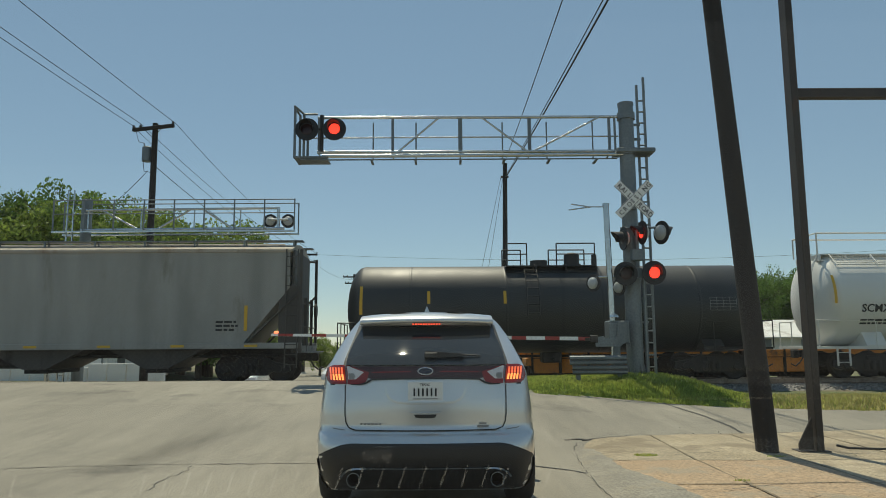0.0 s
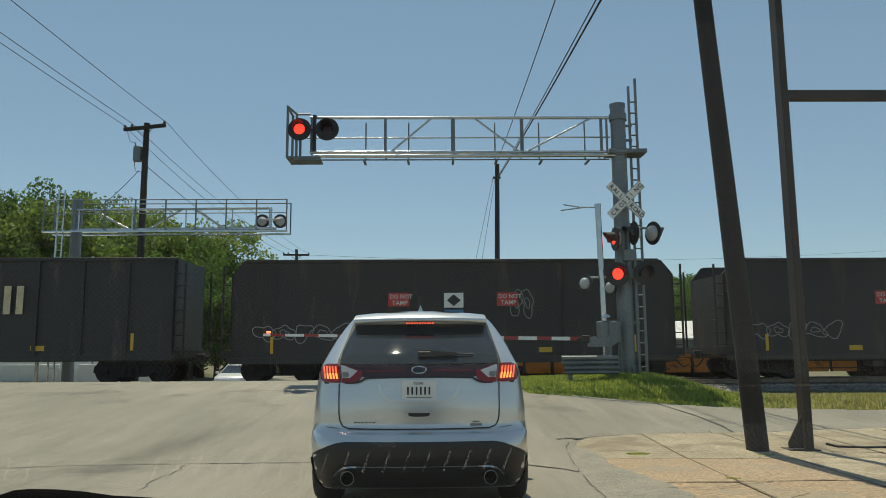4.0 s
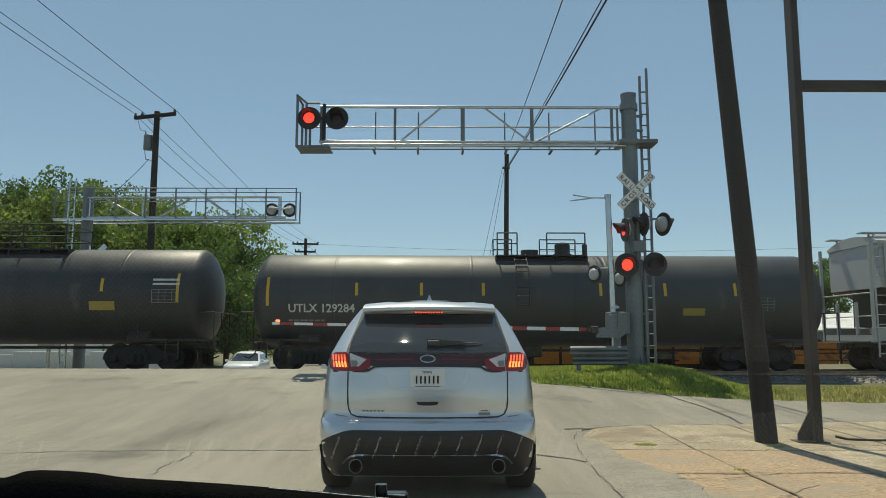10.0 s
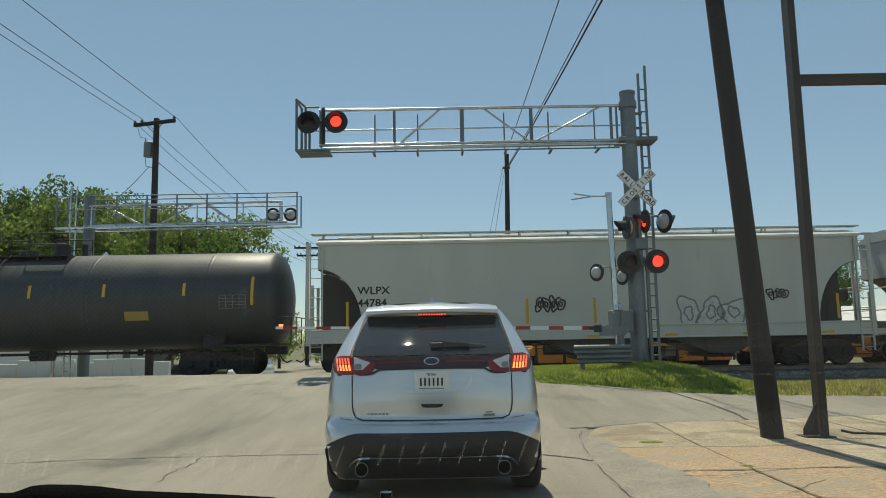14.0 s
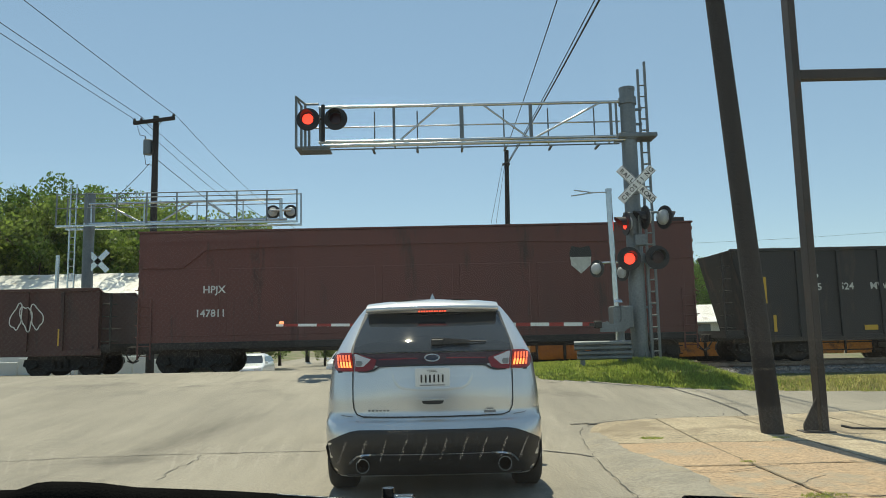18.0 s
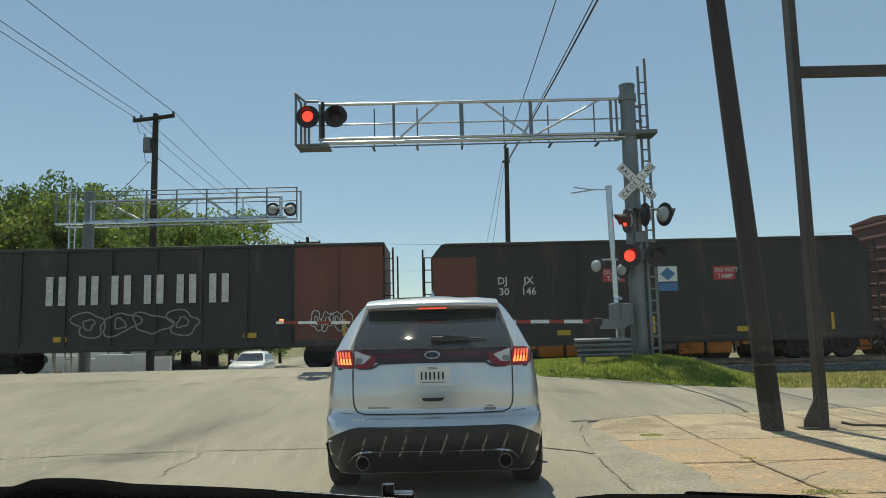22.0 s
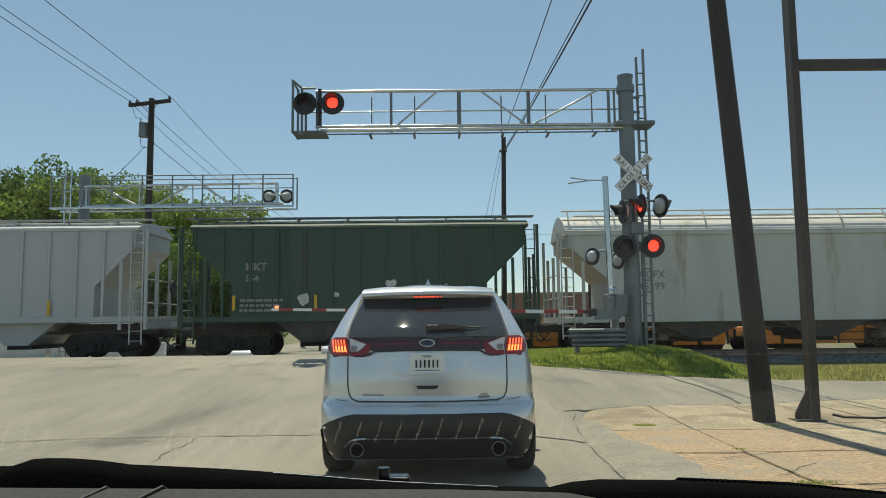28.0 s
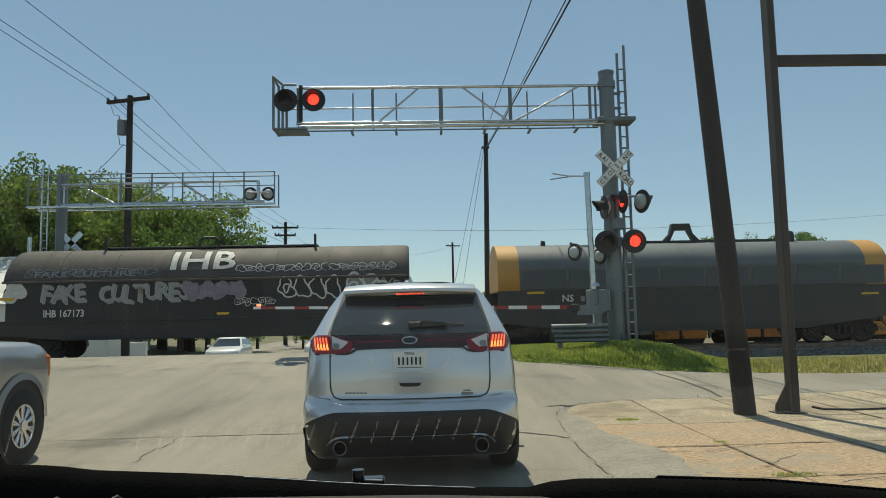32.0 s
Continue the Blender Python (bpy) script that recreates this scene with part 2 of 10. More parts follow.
M["dash_tan"] = surf("pale_grey_dash_top", (0.165, 0.172, 0.182), (0.115, 0.120, 0.128), 0.8, size=0.16, fine=150, bump=0.1)
M["dash_mesh"] = surf("perforated_dash_panel", (0.19, 0.192, 0.195), (0.16, 0.162, 0.165), 0.8, size=0.1, fine=150, bump=0.1)
M["dash_mesh_dark"] = surf("dark_perforated_cover", (0.19, 0.192, 0.195), (0.16, 0.162, 0.165), 0.8, size=0.1, fine=150, bump=0.1)
M["vent_pale"] = plain("pale_vent_plastic", (0.42, 0.41, 0.39), 0.6)
M["amber_glass"] = plain("amber_lamp_lens", (0.50, 0.13, 0.02), 0.2)


def pane_material():
    """Clear glass seen from inside: the light goes through, and Fresnel sets its gloss."""
    m = bpy.data.materials.new("clear_windscreen")
    m.use_nodes = True
    n, l = m.node_tree.nodes, m.node_tree.links
    n.remove(n["Principled BSDF"])
    tr, gl, mx, fr = n.new("ShaderNodeBsdfTransparent"), n.new("ShaderNodeBsdfGlossy"), n.new("ShaderNodeMixShader"), n.new("ShaderNodeFresnel")
    tr.inputs[0].default_value = (0.93, 0.96, 0.95, 1)
    gl.inputs["Roughness"].default_value = 0.0
    fr.inputs[0].default_value = 1.45
    l.new(fr.outputs[0], mx.inputs[0])
    l.new(tr.outputs[0], mx.inputs[1])
    l.new(gl.outputs[0], mx.inputs[2])
    # a dusty film that scatters some light, put in as veiling glare
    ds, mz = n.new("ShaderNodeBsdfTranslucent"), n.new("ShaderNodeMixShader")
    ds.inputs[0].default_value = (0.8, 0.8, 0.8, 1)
    # stronger towards the cowl, standing in for the dash's reflected haze, and uneven
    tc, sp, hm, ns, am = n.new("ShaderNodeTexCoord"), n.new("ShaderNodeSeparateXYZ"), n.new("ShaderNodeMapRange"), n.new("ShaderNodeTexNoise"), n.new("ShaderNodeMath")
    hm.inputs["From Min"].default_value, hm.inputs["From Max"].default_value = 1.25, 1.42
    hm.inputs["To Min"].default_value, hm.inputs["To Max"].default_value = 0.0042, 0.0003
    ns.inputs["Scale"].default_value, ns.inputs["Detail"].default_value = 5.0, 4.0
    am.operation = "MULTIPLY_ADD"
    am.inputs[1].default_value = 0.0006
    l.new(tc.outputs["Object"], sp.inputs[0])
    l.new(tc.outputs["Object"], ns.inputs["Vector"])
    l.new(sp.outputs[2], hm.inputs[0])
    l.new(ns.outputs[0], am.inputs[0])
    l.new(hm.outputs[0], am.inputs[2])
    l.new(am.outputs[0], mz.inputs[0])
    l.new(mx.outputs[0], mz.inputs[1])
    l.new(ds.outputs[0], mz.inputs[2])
    l.new(mz.outputs[0], n["Material Output"].inputs[0])
    return m


def add_streaks(m, low):
    """Worn wheel lanes: long stains along y, broken up by a finer scuffing."""
    n, l = m.node_tree.nodes, m.node_tree.links
    b = n["Principled BSDF"]
    src = b.inputs["Base Color"].links[0].from_socket
    tc = n.new("ShaderNodeTexCoord")
    for scale, detail, lo, hi, dark in (((0.75, 0.07, 1.0), 6.0, 0.36, 0.60, low), ((5.0, 0.5, 1.0), 7.0, 0.33, 0.56, 0.86), ((0.25, 0.16, 1.0), 9.0, 0.40, 0.62, 0.86)):
        mp, ns, rp, mx = n.new("ShaderNodeMapping"), n.new("ShaderNodeTexNoise"), n.new("ShaderNodeValToRGB"), n.new("ShaderNodeMix")
        mp.inputs["Scale"].default_value = scale
        mp.inputs["Rotation"].default_value = (0, 0, radians(3))
        ns.inputs["Scale"].default_value, ns.inputs["Detail"].default_value, ns.inputs["Roughness"].default_value = 1.0, detail, 0.62
        rp.color_ramp.elements[0].position, rp.color_ramp.elements[1].position = lo, hi
        rp.color_ramp.elements[0].color, rp.color_ramp.elements[1].color = (dark, dark, dark, 1), (1, 1, 1, 1)
        mx.data_type, mx.blend_type = "RGBA", "MULTIPLY"
        mx.inputs[0].default_value = 1.0
        l.new(tc.outputs["Object"], mp.inputs[0])
        l.new(mp.outputs[0], ns.inputs["Vector"])
        l.new(ns.outputs[0], rp.inputs[0])
        l.new(src, mx.inputs[6])
        l.new(rp.outputs[0], mx.inputs[7])
        src = mx.outputs[2]
    l.new(src, b.inputs["Base Color"])


def add_scuff(m, centre, half, turn, dark):
    """One long worn stain, soft at its rim and broken up by grain."""
    n, l = m.node_tree.nodes, m.node_tree.links
    b = n["Principled BSDF"]
    src = b.inputs["Base Color"].links[0].from_socket
    tc, mp, ln, rp, mx = n.new("ShaderNodeTexCoord"), n.new("ShaderNodeMapping"), n.new("ShaderNodeVectorMath"), n.new("ShaderNodeValToRGB"), n.new("ShaderNodeMix")
    mp.vector_type = "TEXTURE"
    mp.inputs["Location"].default_value = (centre[0], centre[1], 0)
    mp.inputs["Rotation"].default_value = (0, 0, radians(turn))
    mp.inputs["Scale"].default_value = (half[0], half[1], 40)
    ln.operation = "LENGTH"
    st, ns, ad = n.new("ShaderNodeMapping"), n.new("ShaderNodeTexNoise"), n.new("ShaderNodeMath")
    st.inputs["Scale"].default_value = (7.0, 1.6, 1.0)
    ns.inputs["Scale"].default_value, ns.inputs["Detail"].default_value, ns.inputs["Roughness"].default_value = 1.0, 6.0, 0.65
    ad.operation = "MULTIPLY_ADD"
    ad.inputs[1].default_value = 1.5
    rp.color_ramp.elements[0].color = (dark, dark, dark, 1)
    sc = n.new("ShaderNodeMapRange")
    sc.inputs["From Min"].default_value, sc.inputs["From Max"].default_value = 0.70, 1.85
    mx.data_type, mx.blend_type = "RGBA", "MULTIPLY"
    mx.inputs[0].default_value = 1.0
    rp.color_ramp.elements[0].position, rp.color_ramp.elements[1].position = 0.0, 1.0
    l.new(tc.outputs["Object"], mp.inputs[0])
    l.new(mp.outputs[0], ln.inputs[0])
    l.new(tc.outputs["Object"], st.inputs[0])
    l.new(st.outputs[0], ns.inputs["Vector"])
    l.new(ns.outputs[0], ad.inputs[0])
    l.new(ln.outputs["Value"], ad.inputs[2])
    l.new(ad.outputs[0], sc.inputs[0])
    l.new(sc.outputs[0], rp.inputs[0])
    l.new(src, mx.inputs[6])
    l.new(rp.outputs[0], mx.inputs[7])
    l.new(mx.outputs[2], b.inputs["Base Color"])


def add_holes(m, pitch):
    """A woven pad: rows of small dark holes, set in quincunx."""
    n, l = m.node_tree.nodes, m.node_tree.links
    b = n["Principled BSDF"]
    src = b.inputs["Base Color"].links[0].from_socket
    tc, mp, vo, rp, mx = n.new("ShaderNodeTexCoord"), n.new("ShaderNodeMapping"), n.new("ShaderNodeTexVoronoi"), n.new("ShaderNodeValToRGB"), n.new("ShaderNodeMix")
    mp.inputs["Scale"].default_value = (1 / pitch, 1 / pitch, 1 / pitch)
    mp.inputs["Rotation"].default_value = (0, 0, radians(45))
    vo.voronoi_dimensions = "2D"
    vo.inputs["Scale"].default_value, vo.inputs["Randomness"].default_value = 1.0, 0.0
    rp.color_ramp.elements[0].position, rp.color_ramp.elements[1].position = 0.34, 0.42
    rp.color_ramp.elements[0].color = (0.06, 0.06, 0.06, 1)
    mx.data_type, mx.blend_type = "RGBA", "MULTIPLY"
    mx.inputs[0].default_value = 1.0
    l.new(tc.outputs["Object"], mp.inputs[0])
    l.new(mp.outputs[0], vo.inputs["Vector"])
    l.new(vo.outputs["Distance"], rp.inputs[0])
    l.new(src, mx.inputs[6])
    l.new(rp.outputs[0], mx.inputs[7])
    l.new(mx.outputs[2], b.inputs["Base Color"])


add_holes(M["dash_mesh"], 0.0058)
add_holes(M["dash_mesh_dark"], 0.0050)
add_streaks(M["asphalt"], 0.80)
add_scuff(M["asphalt"], (-3.45, 10.4), (0.42, 2.0), -17, 0.66)
for k, v in (("dash", 0.0), ("dash_grey", 0.04), ("dash_tan", 0.04), ("dash_mesh", 0.04), ("dash_mesh_dark", 0.04)):
    M[k].node_tree.nodes["Principled BSDF"].inputs["Specular IOR Level"].default_value = v
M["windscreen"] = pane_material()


# ---------- building tools ----------
class Shape:
    """Collects pieces of one mesh: vertices, faces, and a material slot for each face."""

    def __init__(self):
        self.v, self.f, self.m, self.s = [], [], [], []

    def add(self, verts, faces, slot=0, smooth=False):
        o = len(self.v)
        self.v += [tuple(p) for p in verts]
        self.f += [tuple(i + o for i in q) for q in faces]
        self.m += [slot] * len(faces)
        self.s += [smooth] * len(faces)
        return self

    def box(self, x0, x1, y0, y1, z0, z1, slot=0, cut=0.0):
        """A box; cut: chamfer of all its edges along z, y and x, in metres."""
        if cut <= 0:
            v = [(x, y, z) for z in (z0, z1) for y in (y0, y1) for x in (x0, x1)]
            f = [(0, 2, 3, 1), (4, 5, 7, 6), (0, 1, 5, 4), (2, 6, 7, 3), (0, 4, 6, 2), (1, 3, 7, 5)]
            return self.add(v, f, slot)
        c = cut
        rings = []
        for z, k in ((z0, c), (z0 + c, 0), (z1 - c, 0), (z1, c)):
            rings.append([(x0 + c, y0 + k, z), (x1 - c, y0 + k, z), (x1 - k, y0 + c, z), (x1 - k, y1 - c, z),
                          (x1 - c, y1 - k, z), (x0 + c, y1 - k, z), (x0 + k, y1 - c, z), (x0 + k, y0 + c, z)])
        v = [p for r in rings for p in r]
        f = [tuple(range(7, -1, -1)), tuple(range(24, 32))]
        for i in range(3):
            for j in range(8):
                f.append((i * 8 + j, i * 8 + (j + 1) % 8, i * 8 + 8 + (j + 1) % 8, i * 8 + 8 + j))
        return self.add(v, f, slot)

    def tube(self, a, b, r, sides=8, slot=0, r2=None, caps=True, smooth=True):
        a, b = Vector(a), Vector(b)
        r2 = r if r2 is None else r2
        d = (b - a).normalized()
        u = d.orthogonal().normalized()
        w = d.cross(u)
        v, f = [], []
        for p, q in ((a, r), (b, r2)):
            for i in range(sides):
                t = 2 * math.pi * i / sides
                v.append(p + (u * math.cos(t) + w * math.sin(t)) * q)
        f = [(i, (i + 1) % sides, sides + (i + 1) % sides, sides + i) for i in range(sides)]
        self.add(v, f, slot, smooth)
        if caps:
            self.add(v[:sides], [tuple(range(sides - 1, -1, -1))], slot)
            self.add(v[sides:], [tuple(range(sides))], slot)
        return self

    def path(self, pts, r, sides=6, slot=0):
        for a, b in zip(pts, pts[1:]):
            self.tube(a, b, r, sides, slot)
        return self

    def prism(self, outline, y0, y1, slot=0):
        """An outline in x and z, drawn out from y0 to y1."""
        n = len(outline)
        v = [(x, y0, z) for x, z in outline] + [(x, y1, z) for x, z in outline]
        f = [tuple(range(n)), tuple(range(2 * n - 1, n - 1, -1))]
        f += [(i, n + i, n + (i + 1) % n, (i + 1) % n) for i in range(n)]
        return self.add(v, f, slot)

    def prism_x(self, outline, x0, x1, slot=0, smooth=False):
        """An outline in y and z, drawn out from x0 to x1."""
        n = len(outline)
        v = [(x0, y, z) for y, z in outline] + [(x1, y, z) for y, z in outline]
        self.add(v, [tuple(range(n - 1, -1, -1)), tuple(range(n, 2 * n))], slot)
        return self.add(v, [(i, (i + 1) % n, n + (i + 1) % n, n + i) for i in range(n)], slot, smooth)

    def rings(self, loops, slot=0, smooth=True, closed=True, caps=True):
        n = len(loops[0])
        v = [p for q in loops for p in q]
        f = []
        for i in range(len(loops) - 1):
            for j in range(n if closed else n - 1):
                f.append((i * n + j, i * n + (j + 1) % n, i * n + n + (j + 1) % n, i * n + n + j))
        self.add(v, f, slot, smooth)
        if caps and closed:
            self.add(loops[0], [tuple(range(n - 1, -1, -1))], slot)
            self.add(loops[-1], [tuple(range(n))], slot)
        return self

    def disc(self, c, axis, r, sides=20, slot=0, r_in=0.0):
        c, d = Vector(c), Vector(axis).normalized()
        u = d.orthogonal().normalized()
        w = d.cross(u)
        ring = [c + (u * math.cos(2 * math.pi * i / sides) + w * math.sin(2 * math.pi * i / sides)) * r for i in range(sides)]
        if r_in:
            inn = [c + (p - c) * (r_in / r) for p in ring]
            return self.add(ring + inn, [(i, (i + 1) % sides, sides + (i + 1) % sides, sides + i) for i in range(sides)], slot)
        return self.add(ring, [tuple(range(sides))], slot)

    def dome(self, c, axis, r, height, sides=20, steps=5, slot=0):
        c, d = Vector(c), Vector(axis).normalized()
        u = d.orthogonal().normalized()
        w = d.cross(u)
        loops = []
        for k in range(steps + 1):
            a = math.pi / 2 * k / steps
            rr, h = max(r * math.cos(a), r * 0.02), height * math.sin(a)
            loops.append([c + d * h + (u * math.cos(2 * math.pi * i / sides) + w * math.sin(2 * math.pi * i / sides)) * rr for i in range(sides)])
        return self.rings(loops, slot)

    def mesh(self, name, mats):
        me = bpy.data.meshes.new(name)
        me.from_pydata(self.v, [], self.f)
        for m in (mats if isinstance(mats, (list, tuple)) else [mats]):
            me.materials.append(m)
        me.polygons.foreach_set("material_index", self.m)
        me.polygons.foreach_set("use_smooth", self.s)
        me.update()
        return me


def part(name, shape, material, parent, label=""):
    """Links a shape (or a ready mesh) as one mesh object under a thing or a part."""
    me = shape.mesh(name, material) if isinstance(shape, Shape) else shape
    ob = new(name, me)
    ob.parent = parent
    if label:
        ob["label"] = label
    return ob


def thing(name, label, category, m=None, group="", kind=""):
    ob = new(name)
    ob.empty_display_size = 0.2
    tagged(ob, label, category, group, kind)
    if m is not None:
        ob.matrix_basis = m
    return ob


def solid(name, shape, material, label, category, kind="", group="", m=None):
    ob = new(name, shape.mesh(name, material))
    tagged(ob, label, category, group, kind)
    if m is not None:
        ob.matrix_basis = m
    return ob


LETTERS = {}


def lettering(text, height, material, squeeze=1.0):
    """Flat letters in the plane of x and z, facing -y, their lower left at the origin."""
    key = (text, round(height, 3), material.name, squeeze)
    if key not in LETTERS:
        cu = bpy.data.curves.new("letters", "FONT")
        cu.body, cu.size, cu.resolution_u, cu.offset = text, height / 0.72, 2, 0.028 * height
        ob = bpy.data.objects.new("letters", cu)
        scene.collection.objects.link(ob)
        bpy.context.view_layer.update()
        me = bpy.data.meshes.new_from_object(ob.evaluated_get(bpy.context.evaluated_depsgraph_get()))
        bpy.data.objects.remove(ob)
        me.transform(Matrix(((squeeze, 0, 0, 0), (0, 0, 1, 0), (0, 1, 0, 0), (0, 0, 0, 1))))
        me.flip_normals()
        me.materials.clear()
        me.materials.append(material)
        LETTERS[key] = me
    return LETTERS[key]


def written(text, height, material, parent, x, y, z, squeeze=1.0, name="lettering", label=""):
    ob = part(name, lettering(text, height, material, squeeze), None, parent, label)
    ob.location = (x, y, z)
    return ob


def ease(a, b, t):
    t = min(1.0, max(0.0, (t - a) / (b - a)))
    return t * t * (3 - 2 * t)


# ---------- the lie of the land ----------
YAW = 0.5                                # turn of the track about z, in degrees
UX, UY = math.cos(radians(YAW)), math.sin(radians(YAW))
TRACK_Y = 26.15                          # centre line of the train's track where it crosses x = 0
RAIL_Z = 0.22
YARD_Z = -0.10                           # rails of the yard track behind


def track_offset(x, y):
    """Distance of a place beyond the centre line of the first track."""
    return (y - TRACK_Y) * UX - x * UY


RISE = ((8.5, 0.0), (9.5, 0.035), (11.0, 0.13), (12.5, 0.26), (14.0, 0.40), (15.4, 0.512), (17.0, 0.595), (18.5, 0.585), (20.0, 0.49), (22.0, 0.30), (23.5, 0.20), (24.6, 0.205), (25.5, 0.212))


def profile(pts, y):
    """Height along the street, gliding between the given places."""
    if y <= pts[0][0]:
        return pts[0][1]
    for (a, p), (b, q) in zip(pts, pts[1:]):
        if y <= b:
            return p + (q - p) * (y - a) / (b - a)
    return pts[-1][1]


def height(x, y):
    d = track_offset(x, y)
    low = 0.33 * ease(9, 22, y) - 0.10 * ease(22, 25, y)
    k = ease(0.5, 5.5, x)
    road = profile(RISE, y) * (1 - k) + low * k if d < 1.2 else 0.212 - 0.34 * ease(1.2, 3.4, d) - 0.79 * ease(5, 14, d)
    # beside the road the ground lies lower, with the mound that carries the signal
    right = 0.05 + 0.10 * ease(10, 20, y) - 0.22 * ease(17, 21, y) - 0.30 * ease(1.8, 3.4, d) - 0.35 * ease(6, 14, d)
    side = ease(2.6, 7.5, x) * ease(14.5, 18.5, y)
    far_left = ease(-16, -22, x) * ease(18, 24, y)
    z = road * (1 - side) + right * side
    z = z * (1 - 0.6 * far_left)
    mound = math.exp(-((x - 4.25) / 2.65) ** 4 - ((y - 18.9) / 2.5) ** 4) * ease(1.6, 2.3, x)
    z += (0.57 - z) * mound
    return z - 0.02 * ease(60, 400, abs(x) + abs(y))


def grass_edge(x):
    """The near edge of the grass, as y over x."""
    if x < 1.7:
        return 99.0
    pts = ((1.7, 21.5), (1.76, 16.6), (2.0, 15.3), (2.33, 15.36), (2.65, 15.5), (3.3, 15.7), (3.8, 15.74), (4.25, 15.7), (4.7, 15.55), (5.2, 15.38), (5.7, 15.2), (6.2, 14.9), (7.2, 14.65), (8.5, 14.35), (14.0, 14.2), (80.0, 14.2))
    for (a, b), (c, d) in zip(pts, pts[1:]):
        if a <= x <= c:
            return b + (d - b) * (x - a) / (c - a)
    return 15.0


def kerb_edge(x):
    """The far edge of the concrete apron on the corner, as y over x."""
    pts = ((1.8, 9.4), (1.95, 10.05), (2.12, 10.45), (2.5, 10.75), (3.06, 10.98), (3.62, 11.13), (4.87, 11.44), (5.94, 11.64), (7.2, 11.82), (12.0, 12.3), (80.0, 12.3))
    for (a, b), (c, d) in zip(pts, pts[1:]):
        if a <= x <= c:
            return b + (d - b) * (x - a) / (c - a)
    return -99.0 if x < 1.8 else 12.3


def steps(stops):
    out = []
    for a, b, n in stops:
        out += [a + (b - a) * i / n for i in range(n)]
    return out + [stops[-1][1]]


GX = steps([(-1500, -200, 8), (-200, -40, 10), (-40, -14, 13), (-14, 2, 32), (2, 12, 50), (12, 40, 18), (40, 200, 8), (200, 1500, 8)])
GY = steps([(-900, -60, 6), (-60, -4, 10), (-4, 9, 20), (9, 24, 60), (24, 40, 32), (40, 120, 16), (120, 400, 6), (400, 2500, 6)])


def sheet(name, xs, ys, keep, lift, material, label, category):
    s = Shape()
    idx = {}
    for i in range(len(xs) - 1):
        for j in range(len(ys) - 1):
            if keep(0.5 * (xs[i] + xs[i + 1]), 0.5 * (ys[j] + ys[j + 1])):
                q = []
                for a, b in ((i, j), (i + 1, j), (i + 1, j + 1), (i, j + 1)):
                    if (a, b) not in idx:
                        idx[(a, b)] = len(s.v)
                        s.v.append((xs[a], ys[b], height(xs[a], ys[b]) + lift))
                    q.append(idx[(a, b)])
                s.f.append(tuple(q))
                s.m.append(0)
                s.s.append(True)
    return solid(name, s, material, label, category, kind="structure")


sheet("ground", GX, GY, lambda x, y: True, -0.03, M["soil"], "dry soil and low grass reaching to the horizon", "ground")
RX = steps([(-120, -30, 10), (-30, -8, 22), (-8, 2, 40), (2, 12, 60), (12, 80, 16)])
RY = steps([(-40, -2, 12), (-2, 9, 30), (9, 23, 84), (23, 40, 40), (40, 120, 12)])


def on_road(x, y):
    d = track_offset(x, y)
    if y > grass_edge(x) or d > 60:
        return False
    if d > 6:
        return -16 < x < 2.5
    if d > -3.2:
        return -22 < x < 2.6
    return True


sheet("road", RX, RY, on_road, 0.0, M["asphalt"], "sun-bleached cracked asphalt street rising to the railway crossing", "road")

# the rails of two tracks, ties and the timber-edged crossing
for off, top in ((0.0, RAIL_Z), (4.4, YARD_Z)):
    track = thing("railway_track", "steel rails spiked on weathered ties in grey ballast", "track", pose(0, 0, 0, 0, 0, YAW), group="tracks", kind="structure")
    for g in (-0.76, 0.76):
        s = Shape()
        yy = TRACK_Y * UX + off + g
        s.prism_x([(yy - 0.07, top - 0.17), (yy + 0.07, top - 0.17), (yy + 0.012, top - 0.13), (yy + 0.012, top - 0.045), (yy + 0.036, top - 0.035),
                   (yy + 0.036, top), (yy - 0.036, top), (yy - 0.036, top - 0.035), (yy - 0.012, top - 0.045), (yy - 0.012, top - 0.13)], -720, 720)
        part("rail", s, M["rail"], track)
    tie = Shape().box(-0.115, 0.115, -1.3, 1.3, -0.18, 0.0, cut=0.015).mesh("tie", M["tie"])
    far_ties = Shape()
    for i in range(-90, 140):
        x = i * 0.52 + 2.9
        if -6.2 < x - 2.9 < 26 and x > 3.2:
            ob = part("tie", tie, None, track)
            ob.location = (x, TRACK_Y * UX + off, top - 0.165)
        elif x > 3.2 or x < -22:
            far_ties.box(x - 0.115, x + 0.115, TRACK_Y * UX + off - 1.3, TRACK_Y * UX + off + 1.3, top - 0.33, top - 0.165)
    part("tie_row", far_ties, M["tie"], track)

# ballast: a shoulder of stones along the track, outside the street
random.seed(5)
s = Shape()
for x0, x1 in ((2.8, 46.0), (-46.0, -22.3)):
    xs = steps([(x0, x1, 60)])
    prof = [(-3.2, -0.34), (-2.4, -0.22), (-1.7, 0.02 - 0.03), (1.6, 0.02 - 0.03), (2.2, -0.20), (2.9, -0.35), (6.2, -0.35), (7.4, -0.70)]
    loops = [[(x * UX - (TRACK_Y * UX + d) * UY, x * UY + (TRACK_Y * UX + d) * UX, RAIL_Z - 0.17 + 0.0 * x + z + random.uniform(-0.03, 0.03)) for d, z in prof] for x in xs]
    s.rings(loops, closed=False, caps=False)
solid("ballast_bed", s, M["ballast"], "grey crushed stone bed under the tracks", "ballast", kind="structure")
stone = []
